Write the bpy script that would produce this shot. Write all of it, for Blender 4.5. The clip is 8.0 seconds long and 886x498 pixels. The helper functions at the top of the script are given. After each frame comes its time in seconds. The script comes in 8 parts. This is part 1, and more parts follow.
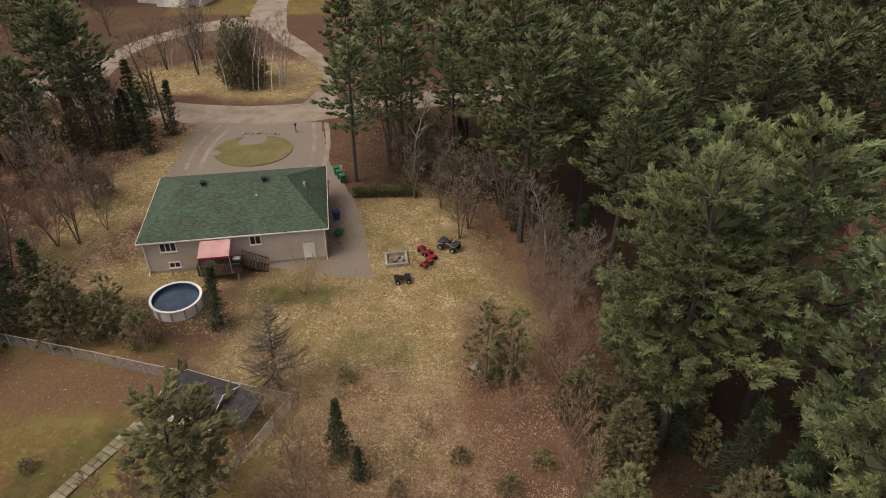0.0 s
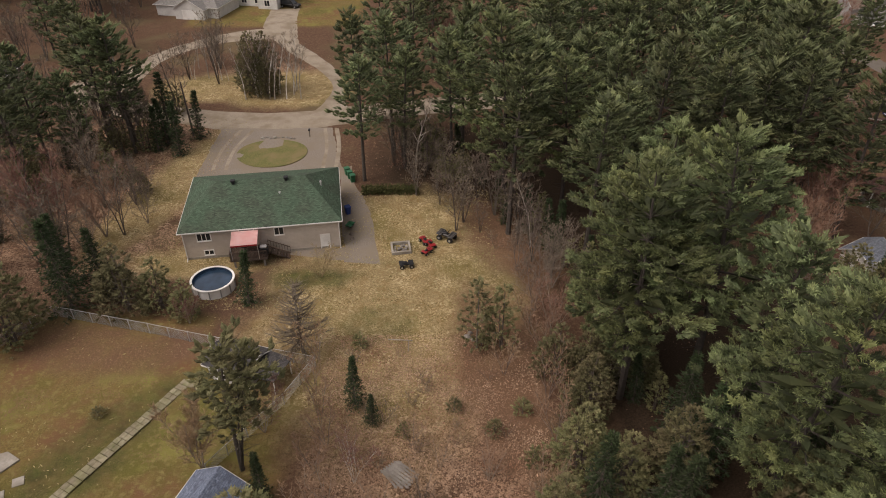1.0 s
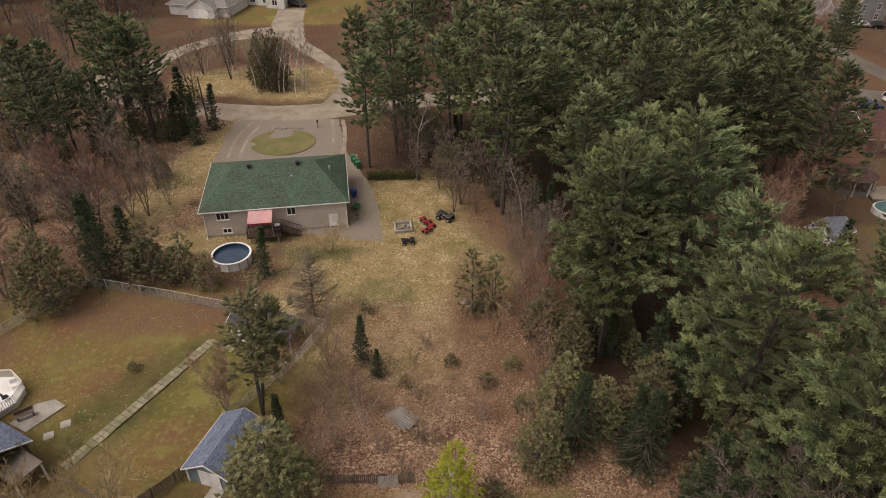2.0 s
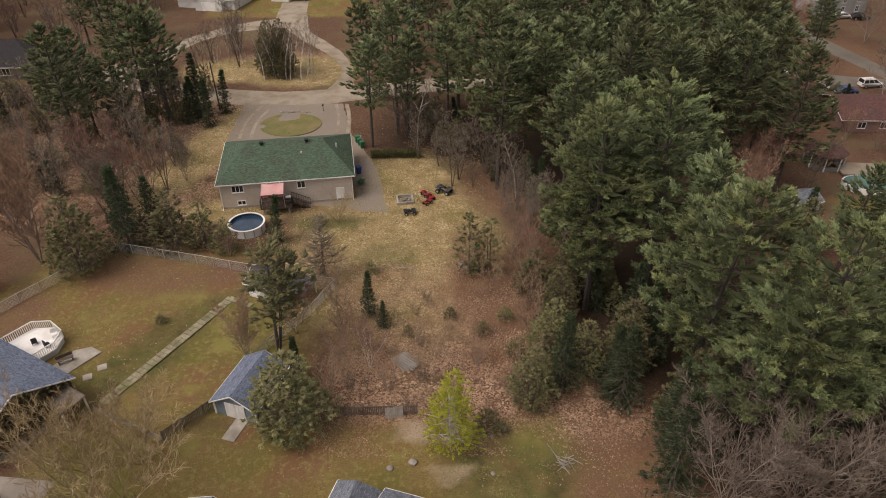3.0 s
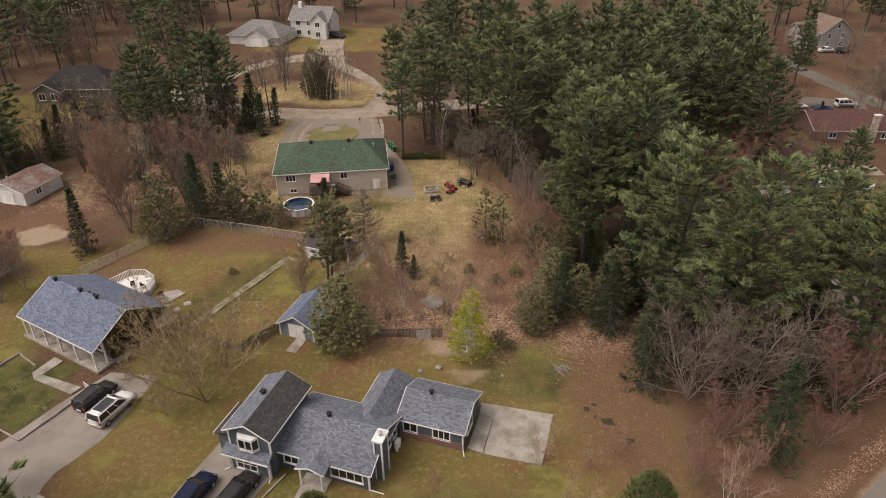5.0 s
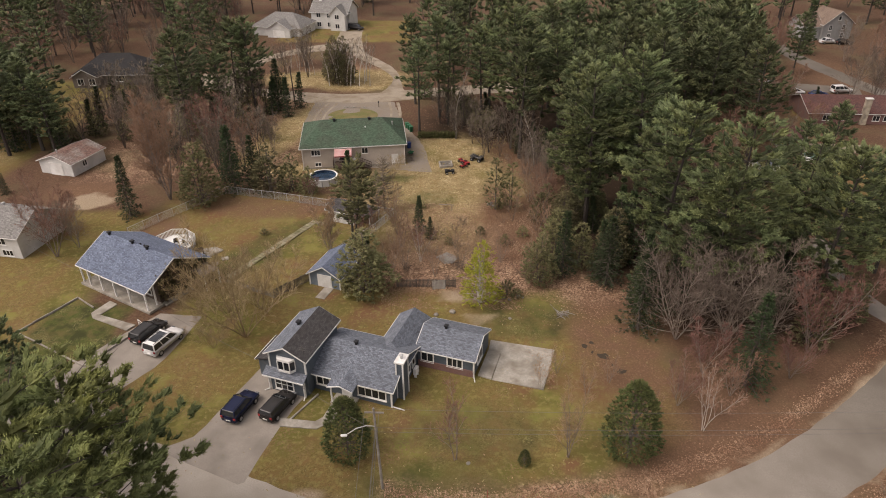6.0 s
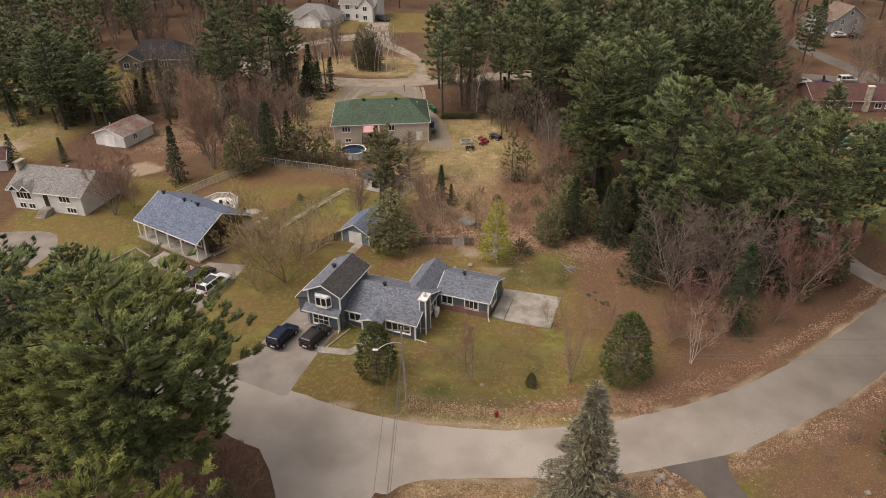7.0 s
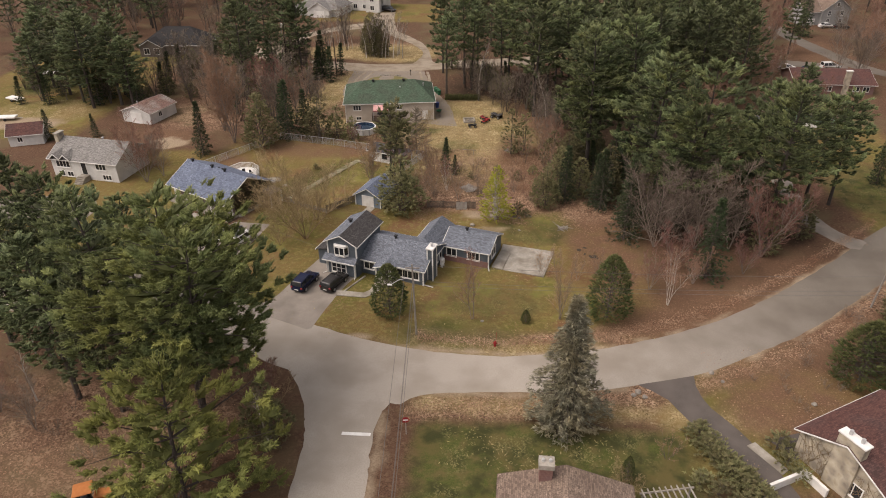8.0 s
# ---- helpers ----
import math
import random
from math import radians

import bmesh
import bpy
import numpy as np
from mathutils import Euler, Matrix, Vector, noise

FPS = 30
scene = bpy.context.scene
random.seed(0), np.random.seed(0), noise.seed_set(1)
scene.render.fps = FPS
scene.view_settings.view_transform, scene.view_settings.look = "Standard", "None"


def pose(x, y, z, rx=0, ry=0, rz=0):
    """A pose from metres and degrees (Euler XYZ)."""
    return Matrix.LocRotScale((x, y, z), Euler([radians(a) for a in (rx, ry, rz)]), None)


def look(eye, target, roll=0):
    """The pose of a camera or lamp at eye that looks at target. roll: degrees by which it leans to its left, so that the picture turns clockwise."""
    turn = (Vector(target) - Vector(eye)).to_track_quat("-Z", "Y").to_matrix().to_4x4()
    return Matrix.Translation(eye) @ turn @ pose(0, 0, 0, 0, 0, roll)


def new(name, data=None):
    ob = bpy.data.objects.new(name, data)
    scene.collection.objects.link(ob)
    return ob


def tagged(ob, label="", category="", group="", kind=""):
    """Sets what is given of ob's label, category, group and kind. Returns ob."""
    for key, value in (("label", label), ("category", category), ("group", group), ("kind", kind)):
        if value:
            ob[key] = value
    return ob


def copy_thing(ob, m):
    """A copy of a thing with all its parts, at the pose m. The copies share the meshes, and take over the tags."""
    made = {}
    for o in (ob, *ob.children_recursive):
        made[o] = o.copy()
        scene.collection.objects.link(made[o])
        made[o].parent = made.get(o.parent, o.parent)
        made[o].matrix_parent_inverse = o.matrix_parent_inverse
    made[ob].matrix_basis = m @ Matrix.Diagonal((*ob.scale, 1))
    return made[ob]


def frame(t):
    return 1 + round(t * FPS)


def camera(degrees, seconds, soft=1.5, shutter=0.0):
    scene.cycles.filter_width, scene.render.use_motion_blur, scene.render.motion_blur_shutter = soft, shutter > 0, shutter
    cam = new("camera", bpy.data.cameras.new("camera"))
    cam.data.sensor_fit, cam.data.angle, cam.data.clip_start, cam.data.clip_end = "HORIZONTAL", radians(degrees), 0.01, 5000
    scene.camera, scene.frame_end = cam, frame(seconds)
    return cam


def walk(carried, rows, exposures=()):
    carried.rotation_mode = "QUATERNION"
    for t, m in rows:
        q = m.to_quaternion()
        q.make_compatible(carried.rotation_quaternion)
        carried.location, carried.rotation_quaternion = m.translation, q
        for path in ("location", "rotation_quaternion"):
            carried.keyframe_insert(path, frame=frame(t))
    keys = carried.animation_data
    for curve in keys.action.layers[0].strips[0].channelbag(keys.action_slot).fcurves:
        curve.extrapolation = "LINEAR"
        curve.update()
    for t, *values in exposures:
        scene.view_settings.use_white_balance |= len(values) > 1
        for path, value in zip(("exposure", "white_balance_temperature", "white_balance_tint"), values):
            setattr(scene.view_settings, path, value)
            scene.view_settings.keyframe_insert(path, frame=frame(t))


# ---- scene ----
cam = camera(66.7, 8.0, soft=1.0)
# seconds, eye x, y, z, yaw, pitch, roll
ROWS = [
    (0.00, -0.76, 1.68, 42.12, -0.28, -35.04, 0.15),
    (0.50, -0.51, -3.51, 45.00, -0.16, -35.06, 0.03),
    (1.00, -0.52, -8.06, 47.16, -0.21, -34.87, 0.14),
    (1.50, -0.12, -11.82, 48.44, 0.01, -34.81, 0.08),
    (2.20, -0.20, -17.21, 49.16, -0.10, -34.90, 0.06),
    (3.00, -0.31, -23.54, 49.56, -0.23, -34.94, 0.04),
    (3.50, -0.52, -27.81, 49.61, -0.03, -35.00, 0.01),
    (3.90, -0.72, -31.54, 49.51, 0.46, -34.92, 0.01),
    (4.00, -0.78, -32.47, 49.48, 0.58, -34.74, 0.01),
    (4.10, -0.77, -33.48, 49.53, 0.61, -33.40, -0.01),
    (4.20, -0.77, -34.49, 49.59, 0.64, -32.38, -0.04),
    (4.35, -0.73, -36.07, 49.54, 0.82, -31.25, -0.12),
    (4.60, -0.66, -38.65, 49.46, 1.10, -30.74, -0.24),
    (5.30, -0.49, -46.06, 49.21, 1.92, -30.66, -0.59),
    (5.50, -0.52, -48.02, 49.15, 1.85, -30.66, -0.65),
    (6.00, -0.55, -52.92, 48.96, 2.83, -30.62, -0.67),
    (6.50, -0.33, -58.10, 48.82, 3.59, -30.57, -0.68),
    (7.00, -0.08, -63.54, 48.83, 4.72, -30.62, -0.64),
    (7.50, 0.10, -69.26, 49.00, 5.10, -30.73, -0.53),
    (8.00, 0.29, -74.52, 49.03, 4.86, -30.86, -0.45),
]


def aim(x, y, z, yaw, pitch, roll):
    """A camera pose from its place and the angles of its gaze."""
    a, b = radians(yaw), radians(pitch)
    eye = Vector((x, y, z))
    return look(eye, eye + 10 * Vector((-math.sin(a) * math.cos(b), math.cos(a) * math.cos(b), math.sin(b))), roll)


walk(cam, [(t, aim(*row)) for t, *row in ROWS], [(0.0, 0.10, 7100, 18), (3.5, 0.25, 7100, 18), (8.0, 0.38, 7100, 18)])


# ---------------------------------------------------------------- light
SUN_EL, SUN_AZ = 56.0, 246.0
world = bpy.data.worlds.new("overcast_sky")
scene.world = world
world.use_nodes = True
wn = world.node_tree.nodes
sky = wn.new("ShaderNodeTexSky")
sky.sky_type = "NISHITA"
sky.sun_disc = False
sky.sun_elevation = radians(SUN_EL)
sky.sun_rotation = radians(SUN_AZ)
sky.air_density, sky.dust_density, sky.ozone_density = 1.0, 4.0, 1.0
haze = wn.new("ShaderNodeHueSaturation")
haze.inputs["Saturation"].default_value = 0.25
world.node_tree.links.new(sky.outputs[0], haze.inputs["Color"])
world.node_tree.links.new(haze.outputs[0], wn["Background"].inputs[0])
wn["Background"].inputs[1].default_value = 0.152
sun = new("sun", bpy.data.lights.new("sun", "SUN"))
sun.data.energy, sun.data.angle, sun.data.color = 0.95, radians(45), (1.0, 0.95, 0.87)
sun.rotation_euler = Euler((radians(90 - SUN_EL), 0, radians(180 - SUN_AZ)))

# ---------------------------------------------------------------- materials


def mat(name, c1, c2, scale=1.0, rough=0.85, c3=None, big=0.08, bump=0.0, metal=0.0, spread=0.0, obj=0.0, trans=0.0, stretch=(1, 1, 1), local=True, tone=0.0):
    """Two tones mixed by fine noise, a third by broad noise; spread varies each loose piece, obj each object."""
    m = bpy.data.materials.new(name)
    m.use_nodes = True
    nt = m.node_tree
    n, l = nt.nodes, nt.links
    b = n["Principled BSDF"]
    b.inputs["Roughness"].default_value = rough
    b.inputs["Metallic"].default_value = metal
    b.inputs["Specular IOR Level"].default_value = 0.3
    tc = n.new("ShaderNodeTexCoord")
    mp = n.new("ShaderNodeMapping")
    mp.inputs["Scale"].default_value = stretch
    if local:
        l.new(tc.outputs["Object"], mp.inputs[0])
    else:
        g = n.new("ShaderNodeNewGeometry")
        l.new(g.outputs["Position"], mp.inputs[0])

    def tex(s, d=4.0):
        t = n.new("ShaderNodeTexNoise")
        t.inputs["Scale"].default_value, t.inputs["Detail"].default_value = s, d
        l.new(mp.outputs[0], t.inputs["Vector"])
        return t.outputs["Fac"]

    def mix(fac, a, c):
        x = n.new("ShaderNodeMix")
        x.data_type = "RGBA"
        if isinstance(fac, float):
            x.inputs[0].default_value = fac
        else:
            l.new(fac, x.inputs[0])
        for s, v in ((x.inputs[6], a), (x.inputs[7], c)):
            if isinstance(v, tuple):
                s.default_value = (*v, 1)
            else:
                l.new(v, s)
        return x.outputs[2]

    def ramp(f, lo, hi):
        r = n.new("ShaderNodeMapRange")
        r.inputs[1].default_value, r.inputs[2].default_value = lo, hi
        l.new(f, r.inputs[0])
        return r.outputs[0]

    fine = tex(scale)
    col = mix(ramp(fine, 0.3, 0.7), c1, c2)
    if c3:
        col = mix(ramp(tex(big, 3.0), 0.42, 0.66), col, c3)
    if spread or obj or tone:
        hs = n.new("ShaderNodeHueSaturation")
        l.new(col, hs.inputs["Color"])
        val = None
        if tone:
            ta = n.new("ShaderNodeAttribute")
            ta.attribute_name = "tone"
            r = n.new("ShaderNodeMapRange")
            r.inputs[3].default_value, r.inputs[4].default_value = 1 - tone, 1 + tone
            l.new(ta.outputs["Fac"], r.inputs[0])
            val = r.outputs[0]
        elif spread:
            g2 = n.new("ShaderNodeNewGeometry")
            r = n.new("ShaderNodeMapRange")
            r.inputs[3].default_value, r.inputs[4].default_value = 1 - spread, 1 + spread
            l.new(g2.outputs["Random Per Island"], r.inputs[0])
            val = r.outputs[0]
        if obj:
            oi = n.new("ShaderNodeObjectInfo")
            r = n.new("ShaderNodeMapRange")
            r.inputs[3].default_value, r.inputs[4].default_value = 1 - obj, 1 + obj
            l.new(oi.outputs["Random"], r.inputs[0])
            if val is None:
                val = r.outputs[0]
            else:
                mm = n.new("ShaderNodeMath")
                mm.operation = "MULTIPLY"
                l.new(val, mm.inputs[0])
                l.new(r.outputs[0], mm.inputs[1])
                val = mm.outputs[0]
            r2 = n.new("ShaderNodeMapRange")
            r2.inputs[3].default_value, r2.inputs[4].default_value = 0.5 - obj * 0.07, 0.5 + obj * 0.07
            l.new(oi.outputs["Random"], r2.inputs[0])
            l.new(r2.outputs[0], hs.inputs["Hue"])
        l.new(val, hs.inputs["Value"])
        col = hs.outputs[0]
    l.new(col, b.inputs["Base Color"])
    if bump:
        bp = n.new("ShaderNodeBump")
        bp.inputs["Strength"].default_value = bump
        bp.inputs["Distance"].default_value = 0.05
        l.new(fine, bp.inputs["Height"])
        l.new(bp.outputs[0], b.inputs["Normal"])
    if trans:
        tr = n.new("ShaderNodeBsdfTranslucent")
        l.new(col, tr.inputs["Color"])
        ms = n.new("ShaderNodeMixShader")
        ms.inputs[0].default_value = trans
        l.new(b.outputs[0], ms.inputs[1])
        l.new(tr.outputs[0], ms.inputs[2])
        l.new(ms.outputs[0], n["Material Output"].inputs[0])
    return m


def shingle_mat(name, c1, c2, c3, width=0.32, height=0.16):
    """Asphalt shingles: rows of tabs of uneven tone, in roof coordinates of the object."""
    m = mat(name, c1, c2, 9.0, 0.92, c3, 0.35, bump=0.25)
    nt = m.node_tree
    n, l = nt.nodes, nt.links
    b = n["Principled BSDF"]
    old = b.inputs["Base Color"].links[0].from_socket
    uv = n.new("ShaderNodeAttribute")
    uv.attribute_name = "slope"
    br = n.new("ShaderNodeTexBrick")
    br.inputs["Scale"].default_value = 1.0
    br.inputs["Brick Width"].default_value, br.inputs["Row Height"].default_value = width, height
    br.inputs["Mortar Size"].default_value = 0.012
    br.inputs["Color1"].default_value, br.inputs["Color2"].default_value = (0.62, 0.62, 0.62, 1), (1.35, 1.35, 1.35, 1)
    br.inputs["Mortar"].default_value = (0.55, 0.55, 0.55, 1)
    l.new(uv.outputs["Vector"], br.inputs["Vector"])
    x = n.new("ShaderNodeMix")
    x.data_type, x.blend_type = "RGBA", "MULTIPLY"
    x.inputs[0].default_value = 0.85
    l.new(old, x.inputs[6])
    l.new(br.outputs["Color"], x.inputs[7])
    l.new(x.outputs[2], b.inputs["Base Color"])
    return m


def siding_mat(name, c1, c2, step=0.12):
    """Horizontal boards: a lap line every step metres of height."""
    m = mat(name, c1, c2, 3.0, 0.6, tuple(v * 0.88 for v in c1), 0.5)
    nt = m.node_tree
    n, l = nt.nodes, nt.links
    tc = n.new("ShaderNodeTexCoord")
    w = n.new("ShaderNodeTexWave")
    w.bands_direction, w.wave_profile = "Z", "SAW"
    w.inputs["Scale"].default_value = 0.314 / step
    l.new(tc.outputs["Object"], w.inputs["Vector"])
    bp = n.new("ShaderNodeBump")
    bp.inputs["Strength"].default_value, bp.inputs["Distance"].default_value = 0.6, 0.02
    l.new(w.outputs["Fac"], bp.inputs["Height"])
    l.new(bp.outputs[0], n["Principled BSDF"].inputs["Normal"])
    return m


def glass_mat(name, tint, rough=0.06):
    m = mat(name, tint, tuple(v * 0.6 for v in tint), 0.8, rough)
    m.node_tree.nodes["Principled BSDF"].inputs["Specular IOR Level"].default_value = 0.6
    return m


M = {
    "green_shingle": shingle_mat("green_shingle", (0.050, 0.085, 0.055), (0.075, 0.115, 0.075), (0.060, 0.080, 0.055)),
    "blue_shingle": shingle_mat("blue_shingle", (0.078, 0.100, 0.150), (0.195, 0.225, 0.290), (0.118, 0.142, 0.198)),
    "slate_shingle": shingle_mat("slate_shingle", (0.090, 0.102, 0.126), (0.212, 0.230, 0.262), (0.13, 0.143, 0.166)),
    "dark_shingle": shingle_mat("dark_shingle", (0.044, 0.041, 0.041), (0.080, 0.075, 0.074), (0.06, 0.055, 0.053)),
    "charcoal_shingle": shingle_mat("charcoal_shingle", (0.020, 0.019, 0.020), (0.040, 0.038, 0.038), (0.03, 0.028, 0.028)),
    "rust_shingle": shingle_mat("rust_shingle", (0.150, 0.088, 0.070), (0.225, 0.138, 0.112), (0.27, 0.235, 0.21)),
    "taupe_siding": siding_mat("taupe_siding", (0.150, 0.126, 0.110), (0.195, 0.166, 0.146)),
    "grey_shingle": shingle_mat("grey_shingle", (0.17, 0.16, 0.15), (0.26, 0.25, 0.235), (0.20, 0.19, 0.175)),
    "brown_shingle": shingle_mat("brown_shingle", (0.120, 0.085, 0.064), (0.280, 0.210, 0.165), (0.17, 0.122, 0.095)),
    "red_shingle": shingle_mat("red_shingle", (0.085, 0.040, 0.034), (0.13, 0.060, 0.05), (0.09, 0.05, 0.045)),
    "cream_siding": siding_mat("cream_siding", (0.47, 0.41, 0.35), (0.52, 0.46, 0.395), 0.2),
    "blue_siding": siding_mat("blue_siding", (0.085, 0.105, 0.125), (0.115, 0.135, 0.155)),
    "paleblue_siding": siding_mat("paleblue_siding", (0.16, 0.20, 0.24), (0.20, 0.24, 0.28)),
    "white_siding": siding_mat("white_siding", (0.60, 0.59, 0.56), (0.68, 0.67, 0.64)),
    "grey_siding": siding_mat("grey_siding", (0.30, 0.30, 0.29), (0.36, 0.355, 0.34)),
    "white_paint": mat("white_paint", (0.74, 0.73, 0.70), (0.82, 0.81, 0.78), 2.0, 0.5, (0.62, 0.60, 0.56), 0.6),
    "brick": mat("brick", (0.16, 0.085, 0.075), (0.22, 0.125, 0.105), 6.0, 0.9, (0.18, 0.12, 0.11), 0.7, bump=0.2),
    "stone_cladding": mat("stone_cladding", (0.34, 0.29, 0.21), (0.52, 0.46, 0.36), 2.2, 0.9, (0.22, 0.19, 0.15), 1.1, bump=0.5),
    "concrete": mat("concrete", (0.29, 0.265, 0.225), (0.385, 0.355, 0.305), 4.0, 0.92, (0.21, 0.185, 0.15), 0.55, bump=0.2),
    "asphalt": mat("asphalt", (0.215, 0.186, 0.154), (0.265, 0.232, 0.196), 14.0, 0.95, (0.170, 0.150, 0.130), 0.30, bump=0.25),
    "dark_asphalt": mat("dark_asphalt", (0.082, 0.070, 0.062), (0.108, 0.093, 0.083), 14.0, 0.95, (0.120, 0.102, 0.090), 0.4, bump=0.25),
    "road": mat("road", (0.325, 0.288, 0.243), (0.395, 0.355, 0.305), 9.0, 0.95, (0.278, 0.242, 0.200), 0.16, bump=0.3),
    "gravel": mat("gravel", (0.165, 0.137, 0.110), (0.285, 0.245, 0.202), 16.0, 0.95, (0.22, 0.18, 0.135), 0.3, bump=0.6),
    "drive": mat("drive", (0.240, 0.210, 0.178), (0.300, 0.266, 0.228), 12.0, 0.95, (0.200, 0.174, 0.147), 0.3, bump=0.25),
    "mossy_slab": mat("mossy_slab", (0.205, 0.178, 0.115), (0.300, 0.268, 0.185), 3.0, 0.92, (0.150, 0.145, 0.070), 0.6, bump=0.3, obj=0.15),
    "sand": mat("sand", (0.255, 0.212, 0.160), (0.345, 0.292, 0.228), 6.0, 0.95, (0.215, 0.172, 0.122), 0.35, bump=0.3),
    "old_wood": mat("old_wood", (0.13, 0.105, 0.085), (0.22, 0.185, 0.15), 5.0, 0.9, (0.10, 0.08, 0.065), 0.6, bump=0.3, spread=0.25, obj=0.12),
    "grey_wood": mat("grey_wood", (0.25, 0.225, 0.195), (0.36, 0.33, 0.29), 5.0, 0.9, (0.20, 0.175, 0.15), 0.6, bump=0.3, spread=0.2, obj=0.1),
    "deck_wood": mat("deck_wood", (0.085, 0.062, 0.048), (0.14, 0.105, 0.08), 5.0, 0.85, (0.07, 0.05, 0.04), 0.8, spread=0.25, obj=0.1),
    "black": mat("black", (0.012, 0.012, 0.013), (0.022, 0.022, 0.024), 4.0, 0.55),
    "rubber": mat("rubber", (0.012, 0.012, 0.012), (0.028, 0.026, 0.024), 8.0, 0.9),
    "metal": mat("metal", (0.45, 0.45, 0.45), (0.58, 0.58, 0.57), 6.0, 0.4, metal=0.8),
    "galvanised": mat("galvanised", (0.40, 0.40, 0.39), (0.52, 0.51, 0.50), 6.0, 0.5, metal=0.3),
    "glass": glass_mat("glass", (0.030, 0.034, 0.038)),
    "pale_glass": glass_mat("pale_glass", (0.16, 0.17, 0.18)),
    "pool_liner": mat("pool_liner", (0.03, 0.065, 0.125), (0.045, 0.085, 0.15), 1.2, 0.4, (0.02, 0.045, 0.09), 0.4),
    "pool_water": glass_mat("pool_water", (0.030, 0.058, 0.098), 0.05),
    "green_cover": mat("green_cover", (0.07, 0.16, 0.14), (0.10, 0.20, 0.18), 1.5, 0.6, (0.06, 0.12, 0.11), 0.5),
    "pink_canvas": mat("pink_canvas", (0.80, 0.46, 0.44), (0.86, 0.56, 0.53), 1.2, 0.8, (0.84, 0.60, 0.58), 0.8),
    "red_plastic": mat("red_plastic", (0.235, 0.015, 0.018), (0.30, 0.022, 0.024), 3.0, 0.45),
    "blue_plastic": mat("blue_plastic", (0.020, 0.045, 0.17), (0.030, 0.06, 0.22), 3.0, 0.5),
    "green_plastic": mat("green_plastic", (0.020, 0.11, 0.05), (0.03, 0.14, 0.07), 3.0, 0.5),
    "orange_paint": mat("orange_paint", (0.38, 0.13, 0.035), (0.46, 0.17, 0.05), 3.0, 0.5),
    "car_navy": mat("car_navy", (0.010, 0.014, 0.040), (0.014, 0.019, 0.050), 1.0, 0.2),
    "car_dark": mat("car_dark", (0.030, 0.028, 0.027), (0.040, 0.037, 0.035), 1.0, 0.25),
    "car_white": mat("car_white", (0.68, 0.67, 0.65), (0.74, 0.73, 0.71), 1.0, 0.25),
    "car_blue": mat("car_blue", (0.03, 0.05, 0.13), (0.04, 0.06, 0.15), 1.0, 0.25),
    "rock": mat("rock", (0.15, 0.132, 0.112), (0.245, 0.222, 0.194), 3.0, 0.9, (0.15, 0.135, 0.115), 0.8, bump=0.4, spread=0.2, obj=0.2),
    "wire": mat("wire", (0.10, 0.095, 0.09), (0.14, 0.13, 0.12), 1.0, 0.7),
    "mesh_fence": mat("mesh_fence", (0.30, 0.30, 0.29), (0.38, 0.38, 0.36), 6.0, 0.6),
    # plants
    "pine": mat("pine", (0.106, 0.141, 0.061), (0.188, 0.226, 0.100), 0.9, 0.75, (0.178, 0.198, 0.076), 0.22, obj=0.12, trans=0.10, tone=0.66),
    "pine_gold": mat("pine_gold", (0.150, 0.175, 0.052), (0.228, 0.248, 0.074), 0.7, 0.75, (0.265, 0.262, 0.068), 0.22, obj=0.08, trans=0.25, tone=0.5),
    "pine_olive": mat("pine_olive", (0.120, 0.154, 0.060), (0.200, 0.230, 0.088), 0.8, 0.75, (0.230, 0.235, 0.070), 0.11, obj=0.10, trans=0.2, tone=0.5),
    "pine_dark": mat("pine_dark", (0.102, 0.134, 0.062), (0.176, 0.208, 0.098), 0.9, 0.75, (0.160, 0.174, 0.074), 0.22, obj=0.2, trans=0.10, tone=0.58),
    "spruce": mat("spruce", (0.032, 0.050, 0.021), (0.054, 0.076, 0.031), 0.8, 0.8, obj=0.2, trans=0.2, tone=0.5),
    "cedar": mat("cedar", (0.140, 0.142, 0.066), (0.232, 0.222, 0.104), 1.2, 0.85, (0.225, 0.190, 0.100), 0.4, obj=0.22, trans=0.25, tone=0.5),
    "thuja": mat("thuja", (0.062, 0.086, 0.028), (0.118, 0.138, 0.048), 1.2, 0.8, (0.118, 0.118, 0.042), 0.5, obj=0.15, trans=0.25, tone=0.5),
    "grey_spruce": mat("grey_spruce", (0.180, 0.178, 0.130), (0.30, 0.285, 0.205), 0.8, 0.85, (0.27, 0.235, 0.145), 0.6, trans=0.2, tone=0.5),
    "yellow_leaf": mat("yellow_leaf", (0.31, 0.33, 0.035), (0.42, 0.42, 0.06), 0.9, 0.8, trans=0.35, tone=0.35),
    "bark": mat("bark", (0.085, 0.068, 0.056), (0.145, 0.120, 0.100), 3.0, 0.95, (0.10, 0.085, 0.075), 0.4, bump=0.4, obj=0.2),
    "pine_bark": mat("pine_bark", (0.050, 0.042, 0.036), (0.085, 0.070, 0.060), 3.0, 0.95, (0.06, 0.05, 0.043), 0.4, bump=0.4, obj=0.2),
    "limb_bark": mat("limb_bark", (0.195, 0.158, 0.130), (0.275, 0.228, 0.192), 3.0, 0.95, obj=0.2),
    "dead_bark": mat("dead_bark", (0.135, 0.108, 0.080), (0.205, 0.168, 0.128), 3.0, 0.95, obj=0.2),
    "birch_bark": mat("birch_bark", (0.46, 0.42, 0.37), (0.60, 0.56, 0.50), 4.0, 0.85, (0.30, 0.26, 0.22), 1.5),
